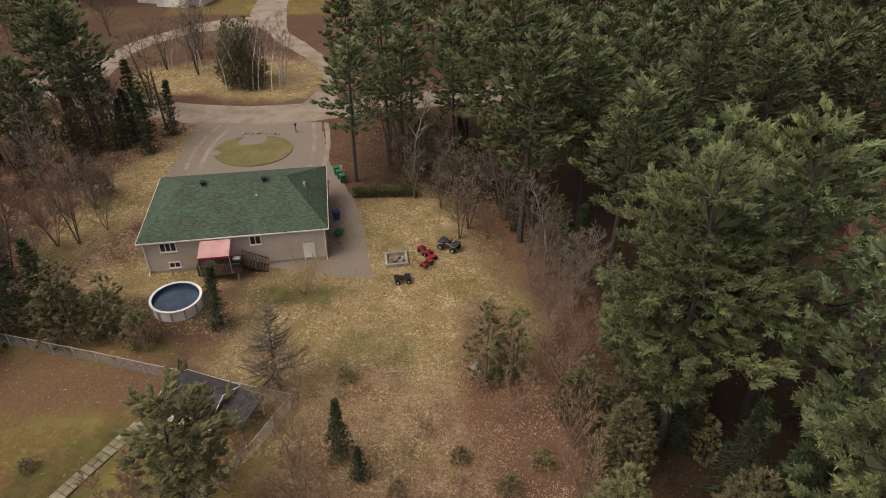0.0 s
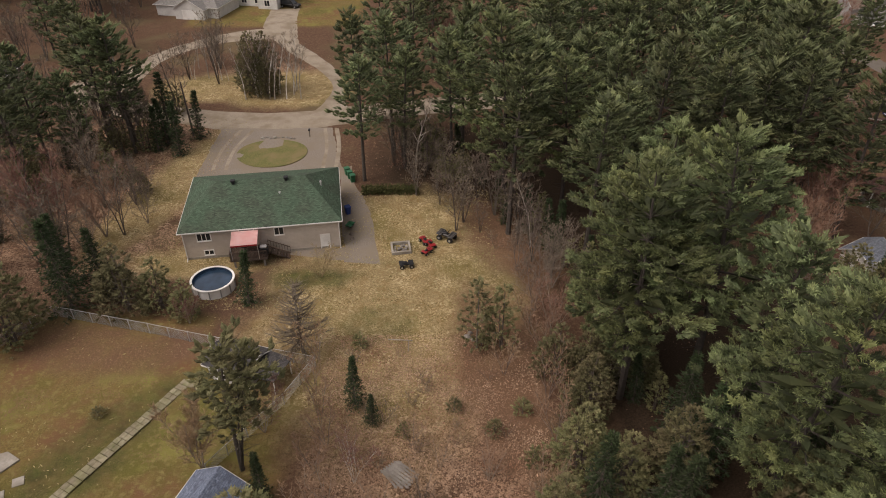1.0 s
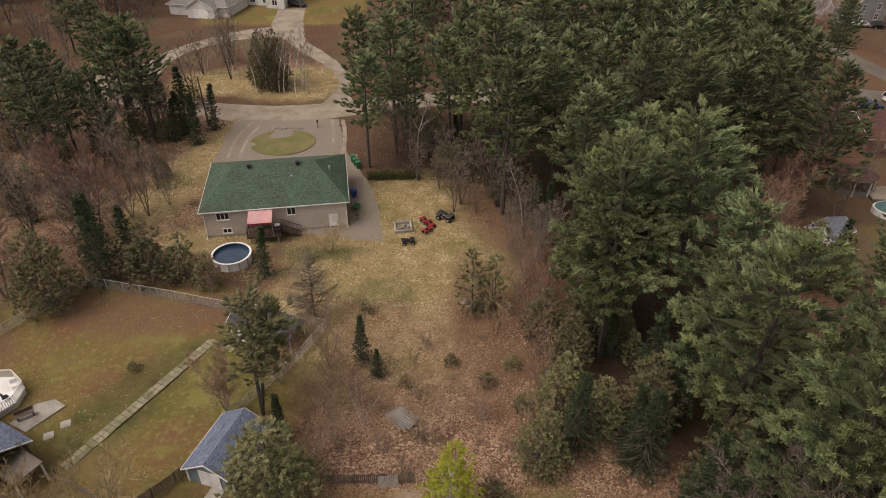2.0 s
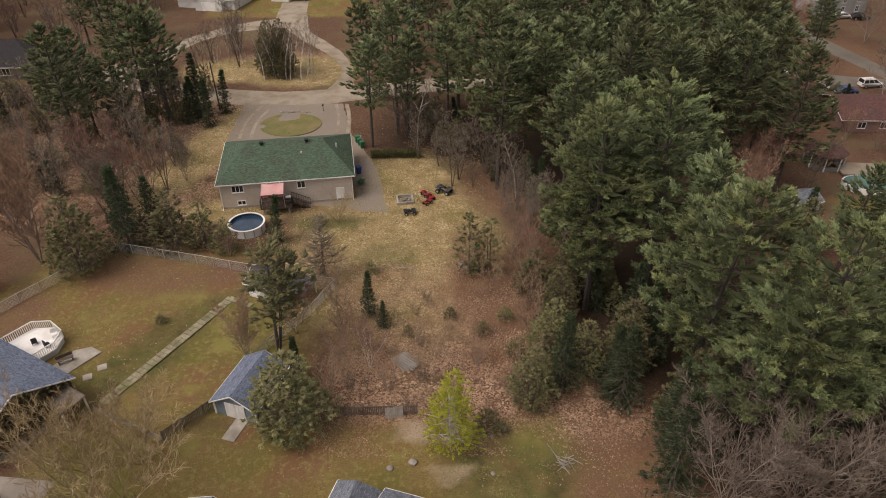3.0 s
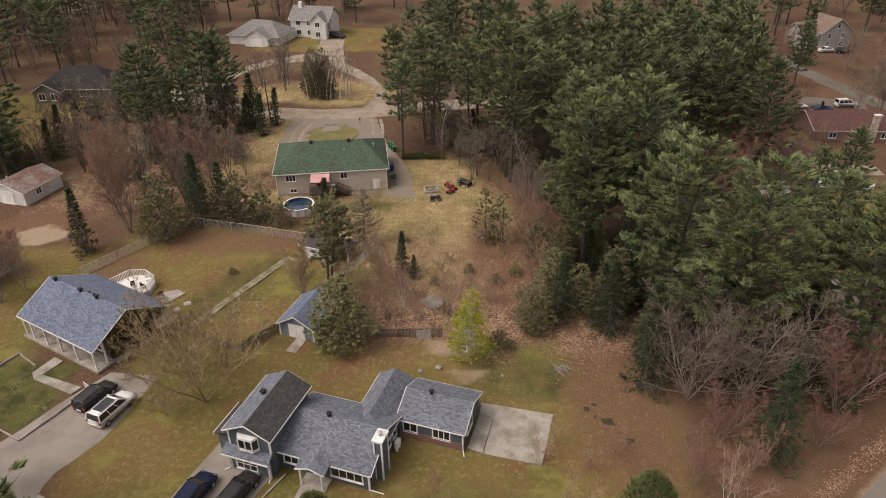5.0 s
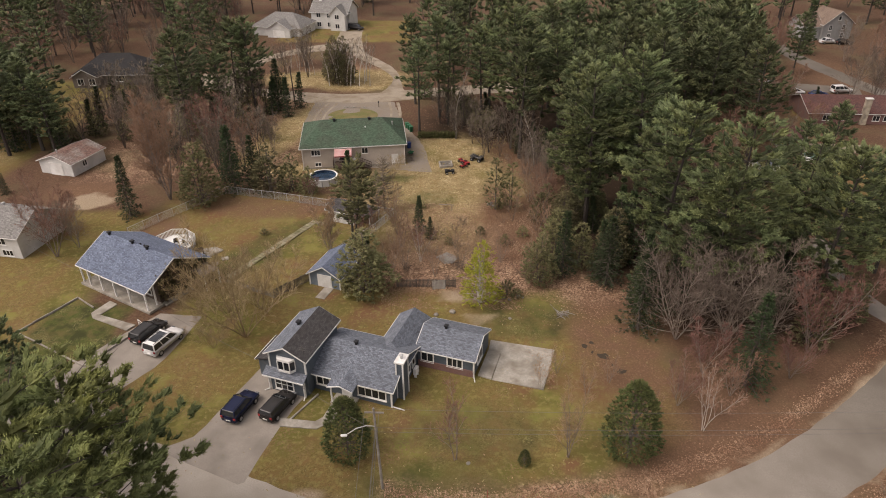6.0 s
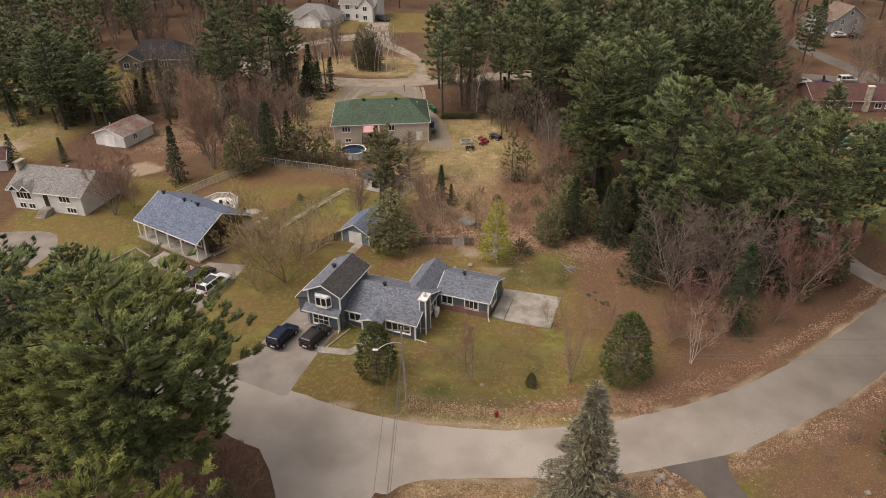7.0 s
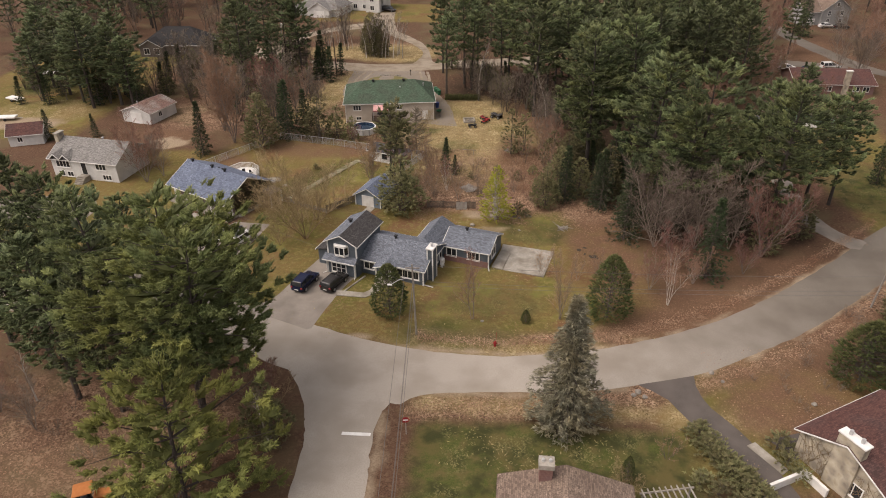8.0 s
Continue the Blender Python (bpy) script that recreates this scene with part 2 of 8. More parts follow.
    "twig": mat("twig", (0.155, 0.122, 0.094), (0.225, 0.180, 0.140), 1.0, 0.95, obj=0.2, tone=0.3),
    "red_twig": mat("red_twig", (0.205, 0.112, 0.082), (0.285, 0.164, 0.122), 1.0, 0.95, obj=0.2, tone=0.3),
    "orange_twig": mat("orange_twig", (0.265, 0.168, 0.106), (0.355, 0.236, 0.154), 1.0, 0.95, obj=0.15, tone=0.3),
    "tan_twig": mat("tan_twig", (0.26, 0.19, 0.105), (0.34, 0.255, 0.145), 1.0, 0.95, obj=0.15, tone=0.3),
    "vine": mat("vine", (0.100, 0.078, 0.036), (0.170, 0.130, 0.065), 5.0, 0.9, (0.085, 0.085, 0.035), 0.8, trans=0.2, tone=0.5),
    "leaf_litter": mat("leaf_litter", (0.275, 0.170, 0.108), (0.41, 0.280, 0.190), 1.5, 0.9, (0.225, 0.120, 0.072), 0.2, spread=0.45, local=False),
    "straw": mat("straw", (0.26, 0.20, 0.10), (0.35, 0.28, 0.15), 1.5, 0.9, (0.20, 0.18, 0.07), 0.2, spread=0.4, local=False),
    "dark_blotch": mat("dark_blotch", (0.030, 0.024, 0.018), (0.070, 0.054, 0.036), 7.0, 0.95, (0.05, 0.038, 0.026), 0.9, bump=0.4),
    "turf": mat("turf", (0.105, 0.110, 0.034), (0.165, 0.155, 0.055), 5.0, 0.95, (0.19, 0.15, 0.07), 0.35, bump=0.5),
    "hedge": mat("hedge", (0.070, 0.078, 0.028), (0.105, 0.105, 0.040), 1.0, 0.85, trans=0.2, tone=0.5),
}



def darken_towards_east(m):
    """The carriageway's pale worn colour turns gradually darker towards the east."""
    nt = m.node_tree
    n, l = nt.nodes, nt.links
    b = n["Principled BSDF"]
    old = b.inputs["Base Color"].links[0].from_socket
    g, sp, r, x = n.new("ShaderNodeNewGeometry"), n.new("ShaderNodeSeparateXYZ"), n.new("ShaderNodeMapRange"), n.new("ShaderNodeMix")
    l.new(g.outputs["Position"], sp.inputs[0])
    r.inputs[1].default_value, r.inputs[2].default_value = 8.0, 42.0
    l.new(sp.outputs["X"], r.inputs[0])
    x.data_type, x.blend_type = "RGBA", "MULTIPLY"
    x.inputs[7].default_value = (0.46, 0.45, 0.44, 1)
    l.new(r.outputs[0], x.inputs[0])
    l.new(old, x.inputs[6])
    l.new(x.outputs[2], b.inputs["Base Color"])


darken_towards_east(M["road"])


def ground_material():
    m = bpy.data.materials.new("ground")
    m.use_nodes = True
    nt = m.node_tree
    n, l = nt.nodes, nt.links
    b = n["Principled BSDF"]
    b.inputs["Roughness"].default_value = 0.97
    b.inputs["Specular IOR Level"].default_value = 0.1
    g = n.new("ShaderNodeNewGeometry")

    def tex(s, d=5.0, w=0.0, rough=0.55):
        t = n.new("ShaderNodeTexNoise")
        t.inputs["Scale"].default_value, t.inputs["Detail"].default_value, t.inputs["Roughness"].default_value = s, d, rough
        off = n.new("ShaderNodeVectorMath")
        off.inputs[1].default_value = (w, w * 1.7, 0)
        l.new(g.outputs["Position"], off.inputs[0])
        l.new(off.outputs[0], t.inputs["Vector"])
        return t.outputs["Fac"]

    def ramp(f, lo, hi):
        r = n.new("ShaderNodeMapRange")
        r.inputs[1].default_value, r.inputs[2].default_value = lo, hi
        l.new(f, r.inputs[0])
        return r.outputs[0]

    def mix(fac, a, c):
        x = n.new("ShaderNodeMix")
        x.data_type = "RGBA"
        l.new(fac, x.inputs[0])
        for s, v in ((x.inputs[6], a), (x.inputs[7], c)):
            if isinstance(v, tuple):
                s.default_value = (*v, 1)
            else:
                l.new(v, s)
        return x.outputs[2]

    def mult(a, c):
        x = n.new("ShaderNodeMath")
        x.operation = "MULTIPLY"
        l.new(a, x.inputs[0])
        l.new(c, x.inputs[1])
        return x.outputs[0]

    def zone(name, col, into, soft=0.35):
        a = n.new("ShaderNodeAttribute")
        a.attribute_name = name
        s = n.new("ShaderNodeMath")
        s.operation = "MULTIPLY_ADD"
        l.new(tex(0.35, 6.0, len(name) * 7.3), s.inputs[0])
        s.inputs[1].default_value = 0.9
        s.inputs[2].default_value = -0.45
        t = n.new("ShaderNodeMath")
        t.operation = "ADD"
        l.new(a.outputs["Fac"], t.inputs[0])
        l.new(s.outputs[0], t.inputs[1])
        return mix(ramp(t.outputs[0], 0.5 - soft, 0.5 + soft), into, col)

    vor = n.new("ShaderNodeTexVoronoi")
    vor.inputs["Scale"].default_value = 8.0
    l.new(g.outputs["Position"], vor.inputs["Vector"])
    sp = n.new("ShaderNodeSeparateColor")
    l.new(vor.outputs["Color"], sp.inputs[0])
    leaf = sp.outputs[0]
    big = n.new("ShaderNodeTexVoronoi")
    big.inputs["Scale"].default_value = 4.2
    l.new(g.outputs["Position"], big.inputs["Vector"])
    bsp = n.new("ShaderNodeSeparateColor")
    l.new(big.outputs["Color"], bsp.inputs[0])
    leaf3 = bsp.outputs[0]
    leaf2 = sp.outputs[1]
    fine = tex(7.0, 6.0, 3.0, 0.7)
    mid = tex(0.9, 5.0, 11.0)
    broad = tex(0.09, 4.0, 5.0)
    litter = mix(ramp(fine, 0.36, 0.64), (0.050, 0.030, 0.020), (0.150, 0.086, 0.054))
    litter = mix(ramp(mid, 0.4, 0.7), litter, (0.110, 0.062, 0.040))
    litter = mix(ramp(tex(2.4, 4.0, 81.0, 0.65), 0.5, 0.68), litter, (0.165, 0.104, 0.066))
    litter = mix(ramp(broad, 0.50, 0.64), litter, (0.125, 0.092, 0.052))
    litter = mix(mult(ramp(tex(0.33, 4.0, 19.0), 0.52, 0.74), ramp(leaf, 0.4, 1.0)), litter, (0.170, 0.104, 0.066))
    leafy = mix(mult(ramp(tex(0.45, 5.0, 23.0), 0.34, 0.56), ramp(leaf, 0.35, 0.8)), litter, (0.390, 0.252, 0.166))
    leafy = mix(mult(ramp(tex(0.5, 5.0, 29.0), 0.42, 0.58), ramp(leaf3, 0.72, 0.9)), leafy, (0.46, 0.312, 0.212))
    lawn = mix(ramp(fine, 0.36, 0.64), (0.110, 0.078, 0.028), (0.215, 0.160, 0.060))
    lawn = mix(ramp(mid, 0.45, 0.7), lawn, (0.180, 0.114, 0.046))
    lawn = mix(ramp(broad, 0.46, 0.60), lawn, (0.118, 0.108, 0.030))
    lawn = mix(ramp(tex(0.13, 4.0, 101.0), 0.54, 0.66), lawn, (0.165, 0.088, 0.046))
    lawn = mix(ramp(tex(0.22, 4.0, 131.0), 0.56, 0.68), lawn, (0.190, 0.172, 0.050))
    lawn = mix(ramp(tex(1.7, 5.0, 91.0, 0.65), 0.50, 0.68), lawn, (0.215, 0.176, 0.070))
    drift = mult(ramp(tex(0.28, 4.0, 31.0), 0.44, 0.66), ramp(leaf, 0.6, 0.9))
    lawn = mix(drift, lawn, (0.185, 0.122, 0.064))
    dry = mix(ramp(fine, 0.36, 0.64), (0.170, 0.124, 0.056), (0.360, 0.276, 0.146))
    dry = mix(ramp(mid, 0.42, 0.68), dry, (0.228, 0.152, 0.068))
    dry = mix(ramp(broad, 0.50, 0.62), dry, (0.190, 0.150, 0.058))
    dry = mix(mult(ramp(tex(0.4, 4.0, 43.0), 0.36, 0.58), ramp(leaf, 0.45, 0.85)), dry, (0.435, 0.335, 0.185))
    dry = mix(mult(ramp(tex(0.35, 4.0, 47.0), 0.46, 0.60), ramp(leaf3, 0.70, 0.9)), dry, (0.48, 0.385, 0.225))
    dry = mix(mult(ramp(tex(0.6, 4.0, 53.0), 0.44, 0.6), ramp(leaf2, 0.6, 0.9)), dry, (0.135, 0.100, 0.040))
    green = mix(ramp(fine, 0.36, 0.64), (0.052, 0.064, 0.018), (0.104, 0.112, 0.034))
    green = mix(ramp(mid, 0.42, 0.7), green, (0.125, 0.100, 0.042))
    green = mix(ramp(tex(0.16, 5.0, 57.0), 0.48, 0.62), green, (0.112, 0.092, 0.036))
    green = mix(ramp(tex(0.42, 5.0, 63.0), 0.46, 0.62), green, (0.048, 0.052, 0.020))
    green = mix(mult(ramp(tex(0.3, 4.0, 71.0), 0.5, 0.66), ramp(leaf2, 0.5, 0.9)), green, (0.185, 0.165, 0.072))
    earth = mix(ramp(fine, 0.36, 0.64), (0.115, 0.066, 0.040), (0.185, 0.108, 0.066))
    earth = mix(ramp(leaf2, 0.85, 1.0), earth, (0.230, 0.145, 0.092))
    sand = mix(ramp(fine, 0.36, 0.64), (0.24, 0.18, 0.12), (0.38, 0.30, 0.21))
    col = zone("leafy", leafy, litter)
    # dark needle floor, with the shade under the pines put into its brown
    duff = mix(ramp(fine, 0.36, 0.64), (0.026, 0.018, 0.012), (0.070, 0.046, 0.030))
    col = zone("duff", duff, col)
    col = zone("lawn", lawn, col)
    col = zone("dry", dry, col)
    col = zone("green", green, col)
    col = zone("earth", earth, col)
    col = zone("sand", sand, col, 0.2)
    l.new(col, b.inputs["Base Color"])
    bp = n.new("ShaderNodeBump")
    bp.inputs["Strength"].default_value, bp.inputs["Distance"].default_value = 0.7, 0.12
    l.new(fine, bp.inputs["Height"])
    l.new(bp.outputs[0], b.inputs["Normal"])
    return m


# ---------------------------------------------------------------- mesh helpers
def thing(name, x, y, z=None, turn=0.0, label="", category="", group="", kind=""):
    ob = new(name)
    ob.empty_display_size = 0.3
    ob.location = (x, y, gz(x, y) if z is None else z)
    ob.rotation_euler = (0, 0, radians(turn))
    return tagged(ob, label, category, group, kind)


def part(name, bm, material, parent=None, label="", smooth=False):
    if isinstance(bm, bpy.types.Mesh):
        me = bm
    else:
        bmesh.ops.recalc_face_normals(bm, faces=bm.faces)
        me = bpy.data.meshes.new(name)
        bm.to_mesh(me)
        bm.free()
    if not me.materials:
        me.materials.append(M[material] if isinstance(material, str) else material)
    if smooth:
        me.polygons.foreach_set("use_smooth", [True] * len(me.polygons))
    ob = new(name, me)
    if parent:
        ob.parent = parent
    if label:
        ob["label"] = label
    return ob


def B():
    return bmesh.new()


def box(bm, x0, x1, y0, y1, z0, z1, m=None):
    vs = [bm.verts.new((x, y, z)) for z in (z0, z1) for x, y in ((x0, y0), (x1, y0), (x1, y1), (x0, y1))]
    if m:
        for v in vs:
            v.co = m @ v.co
    for f in ((0, 3, 2, 1), (4, 5, 6, 7), (0, 1, 5, 4), (1, 2, 6, 5), (2, 3, 7, 6), (3, 0, 4, 7)):
        bm.faces.new([vs[i] for i in f])
    return bm


def slab(bm, pts, depth):
    """A flat polygon given by its top corners, with thickness straight down."""
    top = [bm.verts.new(p) for p in pts]
    low = [bm.verts.new((p[0], p[1], p[2] - depth)) for p in pts]
    bm.faces.new(top)
    bm.faces.new(low[::-1])
    k = len(pts)
    for i in range(k):
        bm.faces.new((top[i], low[i], low[(i + 1) % k], top[(i + 1) % k]))
    return bm


def tube(bm, p, q, r0, r1=None, n=6, cap=True):
    p, q = Vector(p), Vector(q)
    r1 = r0 if r1 is None else r1
    a = (q - p)
    if a.length < 1e-6:
        return bm
    u = a.orthogonal().normalized()
    w = a.normalized().cross(u)
    lo, hi = [], []
    for i in range(n):
        c, s = math.cos(2 * math.pi * i / n), math.sin(2 * math.pi * i / n)
        lo.append(bm.verts.new(p + (u * c + w * s) * r0))
        hi.append(bm.verts.new(q + (u * c + w * s) * r1))
    for i in range(n):
        bm.faces.new((lo[i], lo[(i + 1) % n], hi[(i + 1) % n], hi[i]))
    if cap:
        bm.faces.new(lo[::-1])
        bm.faces.new(hi)
    return bm


def soft(bm, width=0.04, steps=1):
    bmesh.ops.bevel(bm, geom=list(bm.edges), offset=width, segments=steps, affect="EDGES")
    return bm


def slope_uv(me):
    """Stores for each corner its place along and up its roof plane, for the shingle rows."""
    at = me.attributes.new("slope", "FLOAT_VECTOR", "CORNER")
    for p in me.polygons:
        nr = p.normal
        along = Vector((0, 0, 1)).cross(nr)
        along = along.normalized() if along.length > 0.05 else Vector((1, 0, 0))
        up = nr.cross(along)
        for li in p.loop_indices:
            co = me.vertices[me.loops[li].vertex_index].co
            at.data[li].vector = (co.dot(along), co.dot(up), 0)


def roof_part(name, planes, material, parent, depth=0.16, label=""):
    bm = B()
    for pts in planes:
        slab(bm, pts, depth)
    ob = part(name, bm, material, parent, label)
    slope_uv(ob.data)
    return ob


def smooth01(v):
    v = np.clip(v, 0, 1)
    return v * v * (3 - 2 * v)


def gz(x, y):
    """Height of the ground: nearly level, a little lower round the green-roofed house."""
    return float(ground_z(np.array([x], float), np.array([y], float))[0])


def ground_z(x, y):
    z = -0.55 * np.exp(-(((x + 22) / 19) ** 2 + ((y - 66) / 13) ** 2))
    z += 0.10 * np.sin(x * 0.21 + 1.3) * np.sin(y * 0.17) + 0.05 * np.sin(x * 0.53) * np.sin(y * 0.61 + 0.7)
    return z

# ---------------------------------------------------------------- ground
def blob(x, y, cx, cy, rx, ry, turn=0.0, edge=0.35):
    """1 inside a soft ellipse, 0 outside."""
    c, s = math.cos(radians(turn)), math.sin(radians(turn))
    u, v = (x - cx) * c + (y - cy) * s, -(x - cx) * s + (y - cy) * c
    return smooth01((1 + edge - np.sqrt((u / rx) ** 2 + (v / ry) ** 2)) / (2 * edge))


def patch(x, y, x0, x1, y0, y1, edge=2.0):
    return smooth01((np.minimum(np.minimum(x - x0, x1 - x), np.minimum(y - y0, y1 - y)) + edge) / (2 * edge))


def any_of(*zones):
    return np.maximum.reduce(zones)


def build_ground():
    near = np.concatenate([np.linspace(-2400, -220, 6), np.arange(-208, 209, 2.0), np.linspace(220, 2400, 6)])
    ys = np.concatenate([np.linspace(-2400, -120, 6), np.arange(-112, 251, 1.7), np.linspace(260, 2400, 6)])
    X, Y = np.meshgrid(near, ys)
    x, y = X.ravel(), Y.ravel()
    z = ground_z(x, y)
    me = bpy.data.meshes.new("ground")
    nx, ny = len(near), len(ys)
    idx = np.arange(nx * ny).reshape(ny, nx)
    quads = np.stack([idx[:-1, :-1], idx[:-1, 1:], idx[1:, 1:], idx[1:, :-1]], -1).reshape(-1, 4)
    me.vertices.add(nx * ny)
    me.vertices.foreach_set("co", np.stack([x, y, z], -1).ravel())
    me.loops.add(quads.size)
    me.loops.foreach_set("vertex_index", quads.ravel())
    me.polygons.add(len(quads))
    me.polygons.foreach_set("loop_start", np.arange(0, quads.size, 4))
    me.polygons.foreach_set("use_smooth", np.ones(len(quads), bool))
    me.update()
    north = y - np.interp(x, *zip(*NORTH_EDGE))
    south = np.interp(x, *zip(*SOUTH_EDGE)) - y
    verge = np.maximum(smooth01(1.6 - np.abs(north - 2.2) / 1.6) * (x > -9) * (x < 27), 0.8 * smooth01(1.6 - np.abs(south - 2.0) / 1.5) * (x > -8) * (x < 54))
    zones = {
        "leafy": any_of(verge, 0.5 * patch(x, y, -66, -24, -50, -22, 3), patch(x, y, -11, 8, 16, 43, 3), 0.8 * patch(x, y, -46, -33, 52, 98, 3), 0.7 * blob(x, y, -34, 116, 14, 9), 0.7 * blob(x, y, 13, 20, 8, 5), 0.6 * patch(x, y, -70, -42, 50, 98, 4)),
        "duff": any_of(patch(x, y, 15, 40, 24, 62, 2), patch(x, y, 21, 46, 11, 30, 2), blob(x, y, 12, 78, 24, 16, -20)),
        "lawn": (1 - 0.8 * verge) * any_of(
            patch(x, y, -50, -25, 18, 47), patch(x, y, -46, -14, 19, 41), patch(x, y, -75, -50, 4, 40),
            patch(x, y, -37, 12, -14, 18), patch(x, y, 8, 21, -12, 15, 3), patch(x, y, -24, 10, 11, 19),
            patch(x, y, 56, 76, 16, 60), patch(x, y, -125, -84, 44, 110), 0.5 * patch(x, y, 62, 80, 84, 100),
            patch(x, y, 18, 42, -32, -16), patch(x, y, -60, -20, 150, 180)),
        "dry": any_of(
            blob(x, y, -5, 59, 9, 15), blob(x, y, -6, 49, 9, 8), patch(x, y, -18, -6, 47, 56), blob(x, y, -38.5, 76, 4.2, 20, -12),
            blob(x, y, -30, 57, 9, 3), blob(x, y, -29, 112, 13, 9), blob(x, y, -44, 112, 10, 7), 0.8 * blob(x, y, -6, 50, 14, 22),
            0.75 * blob(x, y, 8, -14.4, 24, 1.6), 0.75 * patch(x, y, -8, 30, -25, -22, 1), 0.7 * blob(x, y, -16, 45, 6, 4),
            0.6 * blob(x, y, -98, 60, 12, 8)),
        "green": any_of(
            patch(x, y, -53, -43, 4, 15, 1.0), patch(x, y, -6.5, 20, -60, -26, 1.5), 0.95 * blob(x, y, -26.5, 85.6, 5.2, 4.6, 0, 0.2),
            0.75 * blob(x, y, -15, 54, 5, 2.2), 0.5 * blob(x, y, -7.5, 46, 4, 3), 0.7 * blob(x, y, -31, 28, 3.5, 9, -30),
            0.6 * blob(x, y, -28, 33, 2, 8, -30), 0.65 * blob(x, y, 7, 13, 8, 4), 0.5 * blob(x, y, 0, -5, 8, 4),
            0.8 * blob(x, y, 64, 30, 9, 12), 0.9 * blob(x, y, -108, 80, 8, 10), 0.55 * blob(x, y, -4, -12, 8, 3),
            0.35 * blob(x, y, 27, -22, 5, 2.5, 20)),
        "earth": any_of(
            0.85 * blob(x, y, 5, 39, 4, 14, 8), 0.7 * blob(x, y, -36, 42, 9, 4, -15), 0.5 * blob(x, y, 18, 13, 8, 6, -30), 0.5 * blob(x, y, 30, 0, 22, 7, 32), 0.6 * blob(x, y, 36, -12, 14, 4, 30), 0.75 * blob(x, y, 31, -21, 8, 5, 25),
            0.8 * blob(x, y, -27, 43, 3, 3), 0.4 * blob(x, y, 18, 2, 6, 9), 0.8 * blob(x, y, 58, 76, 9, 12),
            0.7 * blob(x, y, -46, 45, 4, 3), 0.7 * blob(x, y, -48, 32, 4, 8), 0.7 * blob(x, y, 88, 118, 9, 14), 0.8 * blob(x, y, -66, 46, 7, 5),
            0.7 * blob(x, y, 8, 62, 5, 10, 30), 0.8 * blob(x, y, 24, -6, 12, 3, 25), 0.35 * patch(x, y, -56, -24, -44, -32, 3), 0.8 * blob(x, y, 16, 8, 5, 10, 12)),
        "sand": any_of(0.58 * smooth01(1.3 - np.abs(x + 16.9) / 1.1) * (y < -25) * (y > -90), 0.58 * smooth01(1.3 - np.abs(x + 10.0) / 1.0) * (y < -25) * (y > -90), 0.62 * smooth01(1.3 - np.abs(north) / 0.9) * (x > -20) * (x < 60), 0.62 * smooth01(1.3 - np.abs(south) / 0.9) * (x > -8) * (x < 54), 0.9 * blob(x, y, -63.5, 43.4, 4.2, 3), 0.8 * blob(x, y, -98, 52, 9, 4), 0.7 * blob(x, y, -1, 18, 4, 2), 0.6 * blob(x, y, 0.5, 13.5, 3, 1.6)),
    }
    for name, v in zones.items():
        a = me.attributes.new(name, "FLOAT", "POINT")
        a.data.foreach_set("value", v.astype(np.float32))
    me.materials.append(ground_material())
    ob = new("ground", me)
    tagged(ob, "brown spring lawns, dry straw grass and leaf litter", "ground", kind="structure")


def strip(name, left, right, material, label, lift=0.03, step=1.5, rag=0.12, category="road"):
    """A paved strip between two edge lines that follows the ground, with a ragged edge."""
    def resample(line, k):
        pts = [Vector((*p, 0)) for p in line]
        acc = [0.0]
        for a, b in zip(pts, pts[1:]):
            acc.append(acc[-1] + (b - a).length)
        out = []
        for i in range(k):
            s = acc[-1] * i / (k - 1)
            j = max(0, min(len(pts) - 2, next((q for q in range(len(acc)) if acc[q] >= s), len(acc) - 1) - 1))
            f = (s - acc[j]) / max(1e-6, acc[j + 1] - acc[j])
            p0, p1 = pts[max(0, j - 1)], pts[j]
            p2, p3 = pts[j + 1], pts[min(len(pts) - 1, j + 2)]
            out.append(0.5 * ((2 * p1) + (p2 - p0) * f + (2 * p0 - 5 * p1 + 4 * p2 - p3) * f * f + (3 * p1 - p0 - 3 * p2 + p3) * f ** 3))
        return out
    length = sum((Vector(a) - Vector(b)).length for a, b in zip(left, left[1:]))
    k = max(4, int(length / step))
    L, R = resample(left, k), resample(right, k)
    bm = B()
    rows = []
    m = max(6, int((R[0] - L[0]).length / 1.1))
    rng = random.Random(len(name) * 31 + k)
    for a, b in zip(L, R):
        w = (b - a).normalized()
        a = a + w * rng.uniform(-rag, rag)
        b = b + w * rng.uniform(-rag, rag)
        row = []
        for i in range(m + 1):
            p = a.lerp(b, i / m)
            row.append(bm.verts.new((p.x, p.y, gz(p.x, p.y) + lift - (0.028 if i in (0, m) else 0))))
        rows.append(row)
    for r0, r1 in zip(rows, rows[1:]):
        for i in range(m):
            bm.faces.new((r0[i], r0[i + 1], r1[i + 1], r1[i]))
    ob = part(name, bm, material, smooth=True)
    tagged(ob, label, category, kind="structure")
    return ob


# the carriageway's two edges in front of the houses, from west to east
NORTH_EDGE = [(-20.7, -11.4), (-14.5, -13.7), (-6.4, -15.3), (1.3, -15.6), (8.9, -14.6), (15.4, -12.8), (22.3, -10.0), (30.0, -5.6), (39.1, 1.1), (47.8, 8.7), (60, 19.5)]
SOUTH_EDGE = [(-9.6, -23.9), (-6.9, -22.5), (-1.0, -21.8), (4.9, -21.3), (12.0, -20.3), (16.2, -19.3), (22.5, -17.4), (30.3, -13.0), (39.3, -7.2), (51.0, 2.6), (60, 9.5)]


